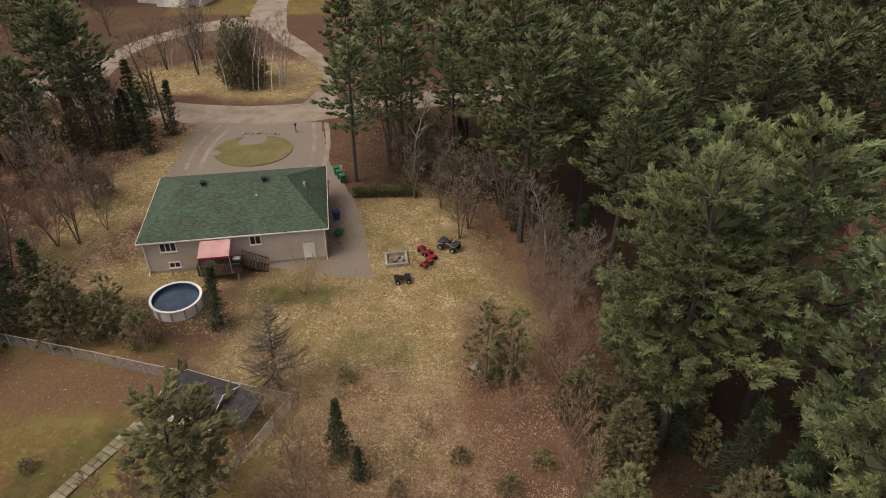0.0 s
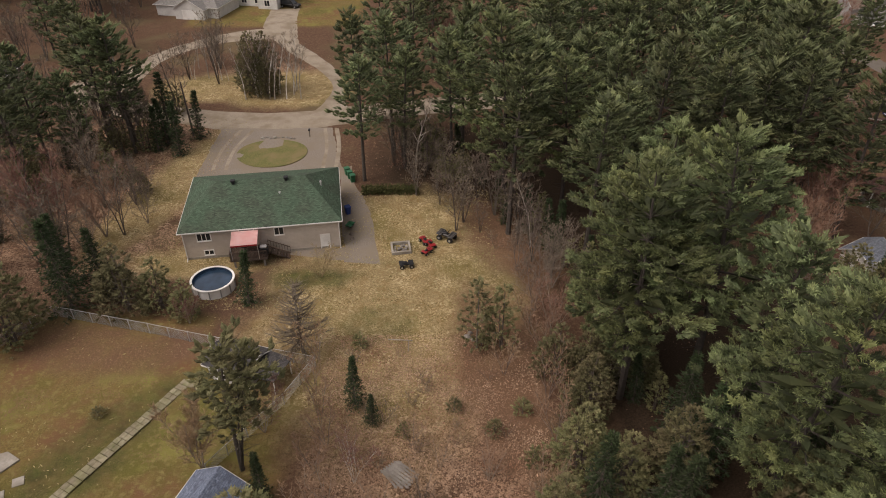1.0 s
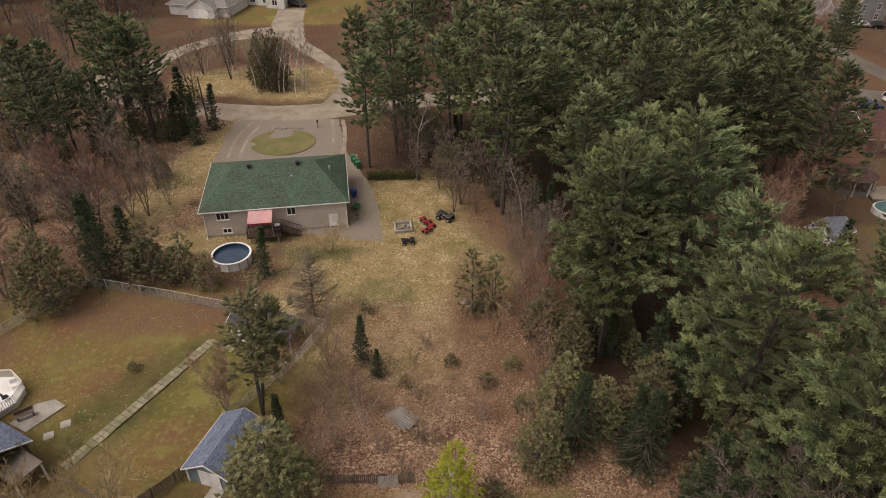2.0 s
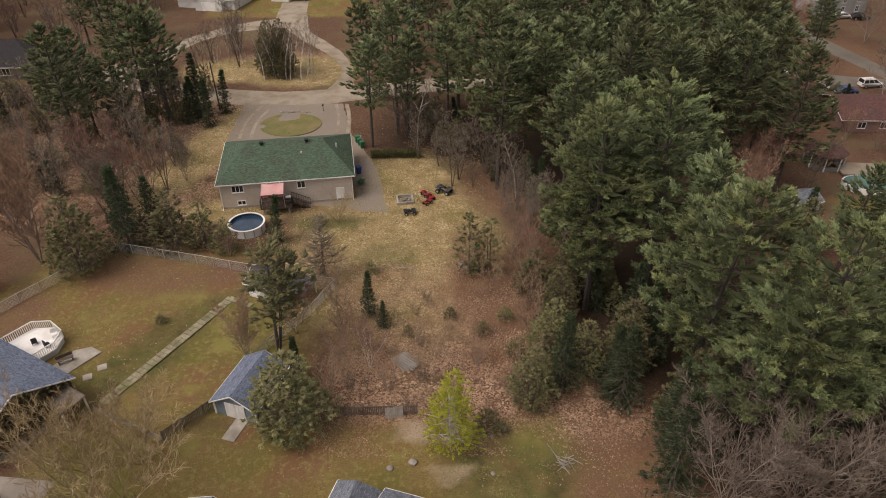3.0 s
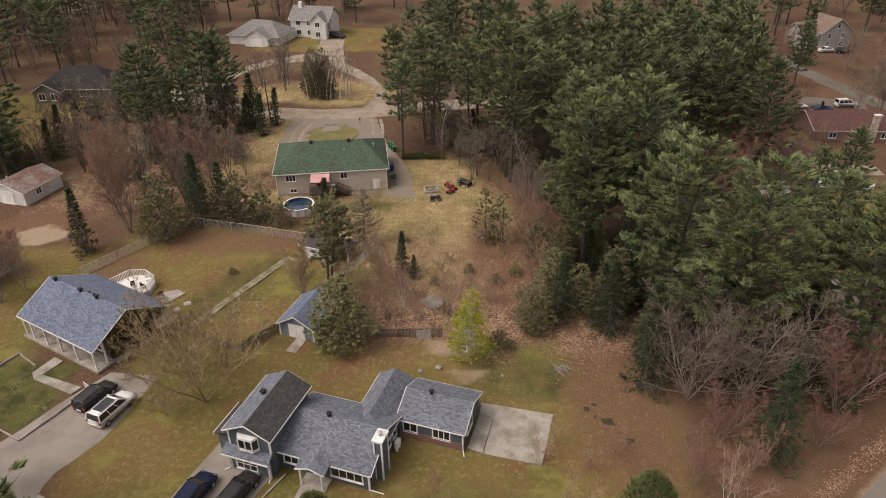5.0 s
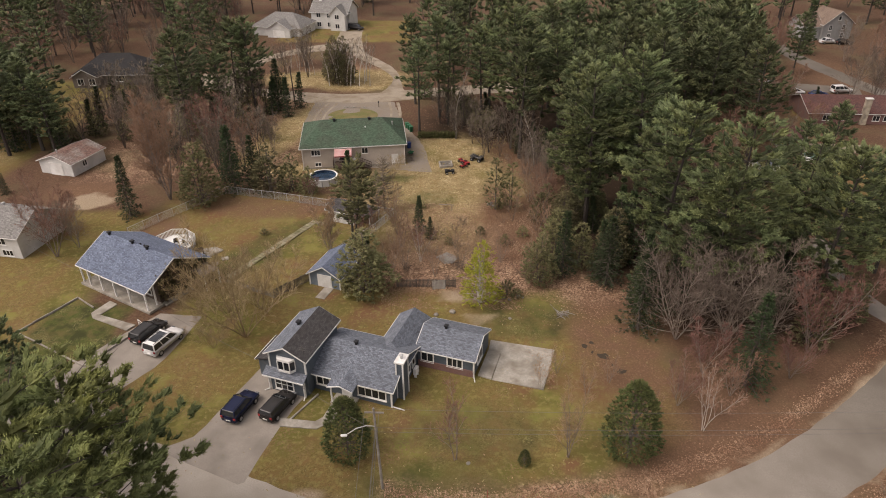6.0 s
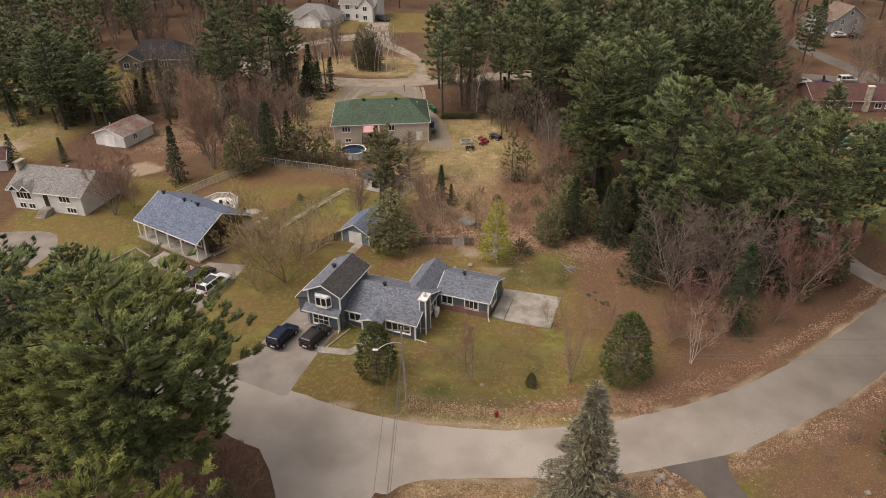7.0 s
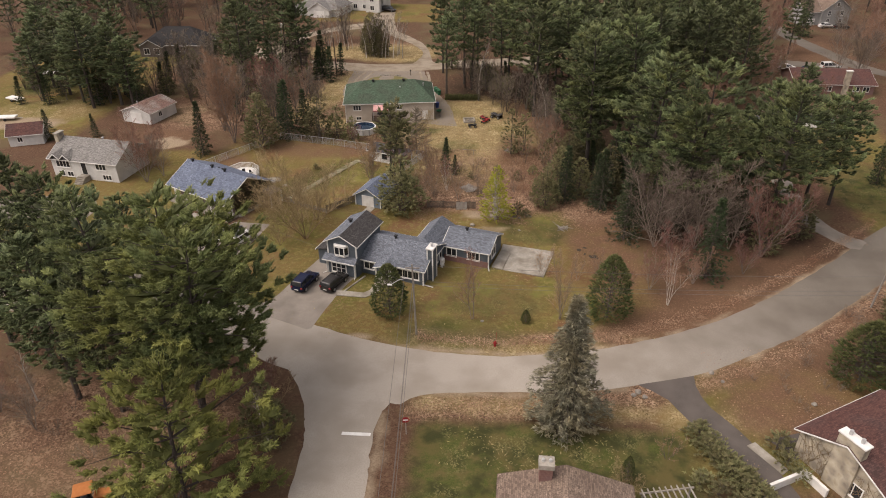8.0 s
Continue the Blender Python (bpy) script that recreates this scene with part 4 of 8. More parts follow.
def bare(name, seed, height, bark, twig, stems=1, vase=0.25, start=0.22, reach=0.5, angle=48, rise=0.35, side=14, sub=8, fine=6, thick=1.0, twig_w=0.013):
    """A leafless tree: stems carry limbs, limbs carry branches, branches carry sprays of fine twigs, all curving upwards."""
    rng = np.random.default_rng(seed)
    wood, fork, tips = [], [], []

    def unit(v):
        return v / (np.linalg.norm(v) + 1e-9)

    def run(out, p, d, length, n, r0, r1, lift, wobble, tone):
        pts, ways = [p], [d]
        for i in range(n):
            d = unit(d + np.array([0, 0, lift / n]) + rng.normal(0, wobble, 3))
            q = p + d * length / n
            f0, f1 = i / n, (i + 1) / n
            out.append((p, q, r0 + (r1 - r0) * f0, r0 + (r1 - r0) * f1, tone))
            pts.append(q)
            ways.append(d)
            p = q
        return pts, ways

    def spot(pts, ways, f):
        g = f * (len(pts) - 1)
        i = min(int(g), len(pts) - 2)
        return pts[i] + (pts[i + 1] - pts[i]) * (g - i), ways[i + 1]

    def aside(d, degrees, spin):
        u = unit(np.cross(d, [0.13, 0.31, 0.94] if abs(d[2]) < 0.95 else [1.0, 0.1, 0]))
        w = np.cross(d, u)
        t = math.radians(degrees)
        return unit(d * math.cos(t) + (u * math.cos(spin) + w * math.sin(spin)) * math.sin(t))

    turn0 = rng.uniform(0, 6.28)
    for k in range(stems):
        a = turn0 + 6.28 * k / stems + rng.normal(0, 0.25)
        lean = vase * rng.uniform(0.6, 1.25) if stems > 1 else 0.04
        d = unit(np.array([math.cos(a) * lean, math.sin(a) * lean, 1.0]))
        S = height * (1.0 if k == 0 else rng.uniform(0.78, 1.0))
        r = (0.0105 * height * thick + 0.02) / (stems ** 0.42)
        pts, ways = run(wood, np.array([math.cos(a), math.sin(a), 0]) * 0.10 * (stems > 1), d, S, 8, r, 0.014 * thick, 0.22, 0.055, rng.uniform(0.3, 0.7))
        spin = rng.uniform(0, 6.28)
        for i in range(side):
            f = start + (0.96 - start) * (i + rng.uniform(0, 0.8)) / side
            p, dd = spot(pts, ways, f)
            spin += 2.4 + rng.normal(0, 0.35)
            L1 = S * reach * (1.08 - 0.80 * f) * rng.uniform(0.7, 1.15)
            r1 = max(0.016 * thick, r * (1 - f) * 0.55 + 0.008)
            pt1, wy1 = run(wood, p, aside(dd, angle * rng.uniform(0.75, 1.2), spin), L1, 5, r1, 0.010 * thick, rise, 0.09, rng.uniform(0.2, 0.8))
            sp1 = rng.uniform(0, 6.28)
            for j in range(sub):
                g = 0.22 + 0.78 * (j + rng.uniform(0, 0.9)) / sub
                p1, d1 = spot(pt1, wy1, min(g, 0.99))
                sp1 += 2.5 + rng.normal(0, 0.4)
                L2 = L1 * rng.uniform(0.25, 0.45) * (1.15 - 0.55 * g) + 0.15
                pt2, wy2 = run(fork, p1, aside(d1, rng.uniform(28, 58), sp1), L2, 2, 0.016 * thick + 0.006, 0.008 * thick + 0.003, rise * 0.8, 0.10, rng.uniform(0.2, 0.8))
                for _ in range(fine):
                    p2, d2 = spot(pt2, wy2, rng.uniform(0.25, 0.99))
                    tips.append((p2, aside(d2, rng.uniform(12, 50), rng.uniform(0, 6.28)), rng.uniform(0.3, 0.75) * (0.25 + 0.055 * height)))
    p, d, ln = (np.array([t[i] for t in tips]) for i in range(3))
    flat = np.cross(d, rng.normal(0, 1, d.shape))
    flat /= np.linalg.norm(flat, axis=1, keepdims=True) + 1e-9
    tone = np.clip(rng.normal(0.5, 0.2, len(p)), 0, 1)
    spray = np.stack([p - flat * twig_w, p + flat * twig_w, p + d * ln[:, None] + np.array([0, 0, 0.1]) * ln[:, None]], 1)
    trunk = sticks(name + "_trunk", wood, bark, 4 if fine * sub > 50 else 3)
    forks, own = ribbons(rng, fork)
    crown = tris_mesh(name + "_crown", np.concatenate([forks, spray]), twig, np.concatenate([own, tone]))
    tall = max(v.co.z for v in trunk.vertices)
    for me in (trunk, crown):
        me.transform(Matrix.Scale(height / tall, 4))
    return trunk, crown


def skeleton(name, seed, height, radius, bark, twig):
    """A dead conifer: tapered trunk and whorls of bare, drooping limbs with side twigs."""
    rng = np.random.default_rng(seed)
    bm = B()
    cs, ws = [], []
    tube(bm, (0, 0, 0), (0.1, 0, height), 0.16, 0.02, 6, False)
    h = 0.1 * height
    while h < height - 0.3:
        f = h / height
        for i in range(8):
            a = rng.uniform(0, 6.28)
            ln = radius * (1 - f) ** 0.8 * rng.uniform(0.6, 1.1) + 0.2
            d = np.array([math.cos(a), math.sin(a), 0.25 * f + rng.normal(0.08, 0.1)])
            p = np.array([0.1 * f, 0, h])
            m = p + d * ln * 0.55
            q = p + d * ln + np.array([0, 0, 0.18 * ln])
            tube(bm, p, m, 0.06, 0.045, 3, False)
            tube(bm, m, q, 0.045, 0.02, 3, False)
            for g in np.linspace(0.25, 1.0, max(3, int(ln / 0.3))):
                cs.append(p + d * ln * g + np.array([0, 0, 0.18 * ln * max(0, g - 0.5) * 2]))
                ws.append(d)
        h += 0.42
    t, tone = needles(rng, cs, ws, 2, 0.6, 0.026, 0.7, 0.1, 0.1)
    trunk = bpy.data.meshes.new(name + "_trunk")
    bm.to_mesh(trunk)
    bm.free()
    trunk.materials.append(M[bark])
    return trunk, tris_mesh(name + "_crown", t, twig, tone)


def joined(a, b, name):
    """Two meshes as one, with both materials."""
    bm = B()
    bm.from_mesh(a)
    k = len(bm.faces)
    bm.from_mesh(b)
    bm.faces.ensure_lookup_table()
    for f in bm.faces[k:]:
        f.material_index = 1
    me = bpy.data.meshes.new(name)
    bm.to_mesh(me)
    bm.free()
    me.materials.append(a.materials[0])
    me.materials.append(b.materials[0])
    return me


PLANT = {}


def plant(kind, x, y, scale=1.0, turn=None, label="", group="", stretch=1.0):
    """Sets one plant of a kind; the first use keeps the model itself."""
    src = PLANT[kind]
    turn = random.uniform(0, 360) if turn is None else turn
    m = pose(x, y, gz(x, y) - 0.05, 0, 0, turn)
    ob = copy_thing(src, m)
    ob.scale = (scale * stretch, scale * stretch, scale)
    if label:
        ob["label"] = label
    if group:
        ob["group"] = group
    return ob

# ---------------------------------------------------------------- building pieces
def wall_pose(u, v, z, turn):
    """Local frame of a wall spot: x along the wall, y out of it."""
    return pose(u, v, z, 0, 0, turn)


def window(parent, u, v, z, w, h, turn=0, cols=2, rows=1, frame_w=0.09, glass="glass", sill=True, trim="white_paint"):
    """A window whose outside looks along -y when turn is 0."""
    m = wall_pose(u, v, z, turn)
    bm = B()
    box(bm, -w / 2, w / 2, -0.02, 0.10, 0, h, m)
    pane = part("window", bm, glass, parent)
    bm = B()
    f = frame_w
    box(bm, -w / 2 - f, w / 2 + f, -0.07, 0.03, h, h + f, m)
    box(bm, -w / 2 - f, w / 2 + f, -0.07, 0.03, -f, 0, m)
    box(bm, -w / 2 - f, -w / 2, -0.068, 0.03, 0, h, m)
    box(bm, w / 2, w / 2 + f, -0.068, 0.03, 0, h, m)
    for i in range(1, cols):
        x = -w / 2 + w * i / cols
        box(bm, x - 0.035, x + 0.035, -0.06, 0.02, 0, h, m)
    for i in range(1, rows):
        y = h * i / rows
        box(bm, -w / 2, w / 2, -0.055, 0.02, y - 0.03, y + 0.03, m)
    part("window_frame", bm, trim, pane)
    if sill:
        bm = B()
        box(bm, -w / 2 - f - 0.04, w / 2 + f + 0.04, -0.13, 0.0, -f - 0.05, -f, m)
        part("sill", bm, trim, pane)
    return pane


def door(parent, u, v, z, w=0.92, h=2.03, turn=0, material="white_paint", trim="white_paint"):
    m = wall_pose(u, v, z, turn)
    bm = B()
    box(bm, -w / 2, w / 2, -0.04, 0.06, 0, h, m)
    for x0, x1 in ((-w * 0.36, -w * 0.06), (w * 0.06, w * 0.36)):
        for z0, z1 in ((0.2, 0.85), (1.05, 1.8)):
            box(bm, x0, x1, -0.055, -0.03, z0, z1, m)
    d = part("door", bm, material, parent)
    bm = B()
    box(bm, -w / 2 - 0.1, -w / 2, -0.07, 0.02, 0, h + 0.1, m)
    box(bm, w / 2, w / 2 + 0.1, -0.07, 0.02, 0, h + 0.1, m)
    box(bm, -w / 2, w / 2, -0.068, 0.02, h, h + 0.1, m)
    part("door_frame", bm, trim, d)
    bm = B()
    tube(bm, m @ Vector((w * 0.38, -0.05, 1.0)), m @ Vector((w * 0.38, -0.11, 1.0)), 0.03, n=6)
    part("door_handle", bm, "metal", d)
    return d


def trim_line(parent, pts, size=0.14, material="white_paint", name="fascia"):
    bm = B()
    for a, b in zip(pts, pts[1:]):
        a, b = Vector(a), Vector(b)
        d = (b - a)
        side = Vector((0, 0, 1)).cross(d).normalized() * 0.03
        up = Vector((0, 0, size / 2))
        vs = [bm.verts.new(p) for p in (a - side - up, a + side - up, a + side + up, a - side + up, b - side - up, b + side - up, b + side + up, b - side + up)]
        for f in ((0, 3, 2, 1), (4, 5, 6, 7), (0, 1, 5, 4), (1, 2, 6, 5), (2, 3, 7, 6), (3, 0, 4, 7)):
            bm.faces.new([vs[i] for i in f])
    return part(name, bm, material, parent)


def downspout(parent, u, v, top, out=(0, -0.5), material="white_paint"):
    bm = B()
    tube(bm, (u, v, top), (u, v, 0.25), 0.06, n=5)
    tube(bm, (u, v, 0.25), (u + out[0], v + out[1], 0.08), 0.06, n=5)
    return part("downspout", bm, material, parent)


def roof_vent(parent, u, v, z, s=0.45, material="black"):
    bm = B()
    box(bm, -s * 0.3, s * 0.3, -s * 0.3, s * 0.3, -0.15, s * 0.5, pose(u, v, z))
    box(bm, -s * 0.5, s * 0.5, -s * 0.5, s * 0.5, s * 0.5, s * 0.85, pose(u, v, z))
    soft(bm, 0.03)
    return part("roof_vent", bm, material, parent)


def chimney_pipe(parent, u, v, z, h=0.9):
    bm = B()
    tube(bm, (u, v, z - 0.2), (u, v, z + h), 0.09, n=8)
    tube(bm, (u, v, z + h), (u, v, z + h + 0.18), 0.16, 0.12, 8)
    return part("flue_pipe", bm, "galvanised", parent)


def gable_block(parent, x0, x1, y0, y1, z0, eave, ridge, along="x", wall="grey_siding", roof="grey_shingle", over=0.4, hip0=0.0, hip1=0.0, trim="white_paint", ridge_at=0.5, name="wall"):
    """A box of walls with a pitched roof. hip0, hip1: how far the ridge stops short of each end. Returns nothing."""
    if along == "x":
        T = lambda a, b, z: (a, b, z)
        a0, a1, b0, b1 = x0, x1, y0, y1
    else:
        T = lambda a, b, z: (b, a, z)
        a0, a1, b0, b1 = y0, y1, x0, x1
    br = b0 + (b1 - b0) * ridge_at
    k0, k1 = (ridge - eave) / (br - b0), (ridge - eave) / (b1 - br)
    bm = B()
    lift = 0.12
    ring = lambda z: [bm.verts.new(T(a, b, z)) for a, b in ((a0, b0), (a1, b0), (a1, b1), (a0, b1))]
    lo, hi = ring(z0), ring(eave - lift)
    for i in range(4):
        bm.faces.new((lo[i], lo[(i + 1) % 4], hi[(i + 1) % 4], hi[i]))
    bm.faces.new(lo[::-1])
    g = []
    for a, hp, c in ((a0, hip0, (hi[3], hi[0])), (a1, hip1, (hi[1], hi[2]))):
        if not hp:
            t = bm.verts.new(T(a, br, ridge - lift))
            bm.faces.new((c[0], c[1], t))
    part(name, bm, wall, parent)
    A0, A1 = a0 - over, a1 + over
    B0, B1 = b0 - over, b1 + over
    e0, e1 = eave - over * k0, eave - over * k1
    r0, r1 = (A0 if not hip0 else A0 + hip0), (A1 if not hip1 else A1 - hip1)
    planes = [[T(A0, B0, e0), T(A1, B0, e0), T(r1, br, ridge), T(r0, br, ridge)], [T(A1, B1, e1), T(A0, B1, e1), T(r0, br, ridge), T(r1, br, ridge)]]
    if hip0:
        planes.append([T(A0, B1, e1), T(A0, B0, e0), T(r0, br, ridge)])
    if hip1:
        planes.append([T(A1, B0, e0), T(A1, B1, e1), T(r1, br, ridge)])
    roof_part("roof", planes, roof, parent, 0.14)
    if trim:
        d = -0.09
        trim_line(parent, [T(A0, B0 - 0.03, e0 + d), T(A1, B0 - 0.03, e0 + d)], 0.12, trim)
        trim_line(parent, [T(A0, B1 + 0.03, e1 + d), T(A1, B1 + 0.03, e1 + d)], 0.12, trim)
        for a, hp, s in ((A0, hip0, -0.03), (A1, hip1, 0.03)):
            if hp:
                trim_line(parent, [T(a + s, B0, e0 + d), T(a + s, B1, e1 + d)], 0.12, trim)
            else:
                trim_line(parent, [T(a + s, B0, e0 + d), T(a + s, br, ridge + d), T(a + s, B1, e1 + d)], 0.12, trim, "rake_board")


def post(parent, u, v, z0, z1, s=0.12, material="white_paint", name="post"):
    bm = B()
    box(bm, u - s / 2, u + s / 2, v - s / 2, v + s / 2, z0, z1)
    return part(name, bm, material, parent)


# ---------------------------------------------------------------- houses
def green_roof_house():
    H = thing("house", -22.95, 65.66, -0.43, 8.8, "cream bungalow with a green hipped shingle roof", "house")
    W, D = 9.13, 6.49
    gable_block(H, -W, W, -D, D, 0, 4.3, 6.95, "x", "cream_siding", "green_shingle", 0.45, hip0=4.3, hip1=4.2)
    bm = B()
    box(bm, -W - 0.06, W + 0.06, -D - 0.06, D + 0.06, 0, 0.35)
    part("foundation", bm, "concrete", H)
    window(H, -6.75, -D, 2.65, 1.5, 0.95, cols=3)
    window(H, -6.5, -D, 0.62, 1.0, 0.55, cols=2)
    window(H, 2.0, -D, 2.65, 1.0, 0.95, cols=2)
    door(H, 7.35, -D, 0.05, 1.0, 2.0)
    door(H, -1.8, -D, 1.75, 1.6, 2.0, material="pale_glass")
    for u in (-3.3, 3.1):
        roof_vent(H, u, -0.5, 6.75, 0.55)
    roof_vent(H, 2.3, -2.4, 5.95, 0.25, "galvanised")
    chimney_pipe(H, 7.3, -0.6, 5.0, 1.1)
    bm = B()
    box(bm, 7.2, 7.75, -2.3, -1.9, 4.65, 5.2)
    part("skylight", bm, "white_paint", H)
    for u in (-W, W):
        downspout(H, u, -D - 0.1, 4.0)
    return H


def deck_with_canopy():
    D = thing("deck", -23.3, 57.7, None, 8.8, "weathered wooden deck with stairs at the back wall", "deck")
    for i in range(22):
        part("deck_board", box(B(), -2.1 + i * 0.195, -2.1 + i * 0.195 + 0.175, -1.5, 1.3, 1.30, 1.36), "deck_wood", D)
    for u in (-1.7, 1.7):
        for v in (-1.25,):
            post(D, u, v, 0.0, 1.3, 0.22, "grey_wood")
    bm = B()
    box(bm, -2.15, 2.15, -1.5, -1.42, 1.05, 1.3)
    box(bm, -2.15, -2.07, -1.5, 1.3, 1.05, 1.3)
    box(bm, 2.07, 2.15, -1.5, 1.3, 1.05, 1.3)
    part("rim_beam", bm, "deck_wood", D)
    for a, b in (((-2.1, -1.45), (2.1, -1.45)), ((-2.1, -1.45), (-2.1, 1.2))):
        a, b = Vector(a), Vector(b)
        n = int((b - a).length / 0.16)
        for i in range(n + 1):
            p = a.lerp(b, i / n)
            part("baluster", box(B(), p.x - 0.025, p.x + 0.025, p.y - 0.025, p.y + 0.025, 1.36, 2.2), "deck_wood", D)
        part("handrail", tube(B(), (a.x, a.y, 2.25), (b.x, b.y, 2.25), 0.06, n=4), "deck_wood", D)
    S = Vector((2.2, -0.6, 0))
    bm = B()
    for i in range(7):
        box(bm, 2.15 + i * 0.33, 2.15 + i * 0.33 + 0.31, -0.2, 0.9, 1.22 - i * 0.19, 1.27 - i * 0.19)
    for v in (-0.22, 0.92):
        for k in range(1):
            a, b = Vector((2.1, v, 1.25)), Vector((4.6, v, 0.0))
            tube(bm, a, b, 0.09, n=4)
            tube(bm, a + Vector((0, 0, 0.95)), b + Vector((0, 0, 0.95)), 0.055, n=4)
            for i in range(9):
                p = a.lerp(b, i / 8)
                tube(bm, p, p + Vector((0, 0, 0.95)), 0.03, n=4)
    part("stairs", bm, "deck_wood", D)
    C = thing("canopy", -23.3, 57.35, gz(-23.3, 57.7) + 1.37, 8.8, "pink canvas sun canopy on thin posts over the deck", "canopy")
    pts = [(-1.75, -1.4), (1.3, -1.4), (1.3, 1.15), (-1.75, 1.15)]
    nx = 8
    bm = B()
    grid = [[bm.verts.new((-1.75 + 3.05 * i / nx, -1.4 + 2.55 * j / nx, 2.1 + 0.35 * j / nx - 0.12 * math.sin(math.pi * i / nx) * math.sin(math.pi * j / nx))) for i in range(nx + 1)] for j in range(nx + 1)]
    for j in range(nx):
        for i in range(nx):
            bm.faces.new((grid[j][i], grid[j][i + 1], grid[j + 1][i + 1], grid[j + 1][i]))
    bmesh.ops.solidify(bm, geom=bm.faces[:], thickness=0.02)
    part("canvas", bm, "pink_canvas", C, smooth=True)
    bm = B()
    box(bm, -1.77, 1.32, -1.43, -1.41, 1.92, 2.1)
    part("valance", bm, "red_plastic", C)
    for a, b in pts:
        post(C, a, b, 0, 2.1 + (0.33 if b > 0 else 0), 0.06, "metal", "pole")
    G = thing("barbecue", -21.5, 57.3, gz(-23.3, 57.7) + 1.37, 9.0, "black barbecue with a pale lid on the deck", "barbecue")
    bm = soft(box(B(), -0.55, 0.55, -0.3, 0.3, 0.1, 0.85), 0.05)
    part("cabinet", bm, "black", G)
    bm = soft(box(B(), -0.4, 0.4, -0.27, 0.27, 0.85, 1.15), 0.1)
    part("lid", bm, "galvanised", G)
    T = thing("patio_table", -23.9, 57.9, gz(-23.3, 57.7) + 1.37, 9.0, "dark round patio table on the deck", "table")
    bm = tube(B(), (0, 0, 0.7), (0, 0, 0.74), 0.55, n=16)
    part("tabletop", bm, "black", T)
    bm = tube(B(), (0, 0, 0), (0, 0, 0.7), 0.06, 0.04, 8)
    part("pedestal", bm, "black", T)


def slate_roof_house():
    H = thing("house", -17.97, -0.81, 0.0, -17.0, "blue-grey clapboard house with slate-coloured shingle roofs and white trim", "house")
    # main range
    gable_block(H, 0.4, 9.5, 1.45, 8.75, 0, 2.53, 4.2, "x", "blue_siding", "slate_shingle", 0.38)
    # two-storey wing
    gable_block(H, -3.62, 0.63, 0.23, 7.2, 0, 4.98, 6.05, "y", "blue_siding", "slate_shingle", 0.35, name="wing_wall")
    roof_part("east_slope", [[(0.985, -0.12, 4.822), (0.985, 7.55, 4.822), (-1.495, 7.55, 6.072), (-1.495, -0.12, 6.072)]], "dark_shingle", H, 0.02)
    part("wing_front_wall", box(B(), -3.62, 0.45, -0.15, 0.22, 0, 2.45), "blue_siding", H)
    # garden wing
    gable_block(H, 9.6, 16.05, 8.45, 14.1, 0, 2.47, 3.75, "x", "blue_siding", "slate_shingle", 0.24, name="garden_wing_wall")
    gable_block(H, 5.55, 9.45, 5.6, 13.75, 0, 2.48, 4.12, "y", "blue_siding", "slate_shingle", 0.24, hip0=1.2, hip1=0.8, name="garden_wing_head")
    bm = B()
    box(bm, 9.7, 16.09, 8.36, 8.47, 0, 0.9)
    part("brick_skirt", bm, "brick", H)
    # pent roofs round the tall wing
    roof_part("pent_roof", [[(-4.1, -0.75, 2.4), (0.75, -0.75, 2.4), (0.75, 0.25, 2.88), (-4.1, 0.25, 2.88)]], "slate_shingle", H, 0.12)
    trim_line(H, [(-4.1, -0.78, 2.32), (0.75, -0.78, 2.32)], 0.15)
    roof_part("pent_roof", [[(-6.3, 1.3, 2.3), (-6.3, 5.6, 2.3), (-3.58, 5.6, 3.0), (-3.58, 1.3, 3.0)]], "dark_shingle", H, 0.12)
    bm = B()
    box(bm, -6.0, -3.62, 1.5, 5.4, 0, 2.3)
    part("lean_to_wall", bm, "blue_siding", H)
    trim_line(H, [(-6.32, 1.3, 2.22), (-6.32, 5.6, 2.22)], 0.2)
    for a, b, c, d in ((-3.68, -0.23, 0, 2.3), (-3.68, 0.15, 2.9, 4.75), (0.35, -0.23, 0, 2.3), (0.53, 0.15, 2.9, 4.75), (9.42, 1.37, 0, 2.3), (15.97, 8.36, 0, 2.3)):
        part("corner_board", box(B(), a, a + 0.16, b, b + 0.16, c, d), "white_paint", H)
    window(H, -1.95, -0.15, 0.5, 2.0, 1.25, cols=3, rows=2, frame_w=0.13)
    # bay window of the upper floor
    ring = [(-2.65, 0.23), (-2.3, -0.32), (-0.9, -0.32), (-0.55, 0.23)]
    bayob = None
    for z0, z1 in ((2.95, 3.25), (4.3, 4.55)):
        bay = B()
        lo = [bay.verts.new((a, b, z0)) for a, b in ring]
        hi = [bay.verts.new((a, b, z1)) for a, b in ring]
        for i in range(4):
            bay.faces.new((lo[i], lo[(i + 1) % 4], hi[(i + 1) % 4], hi[i]))
        bay.faces.new(lo[::-1])
        bay.faces.new(hi)
        if bayob is None:
            bayob = part("bay_window", bay, "white_paint", H)
        else:
            part("bay_roof", bay, "white_paint", bayob)
    bm = B()
    ring2 = [(a * 0.97 - 0.05, b * 0.9 + 0.02) for a, b in ring]
    lo = [bm.verts.new((a, b, 3.25)) for a, b in ring2]
    hi = [bm.verts.new((a, b, 4.3)) for a, b in ring2]
    for i in range(4):
        bm.faces.new((lo[i], lo[(i + 1) % 4], hi[(i + 1) % 4], hi[i]))
    part("pane", bm, "glass", bayob)
    for a, b in ring + [(-1.6, -0.32)]:
        part("mullion", tube(B(), (a, b, 3.2), (a, b, 4.35), 0.06, n=4), "white_paint", bayob)
    window(H, -3.62, 1.3, 3.2, 0.8, 1.2, turn=-90, cols=1)
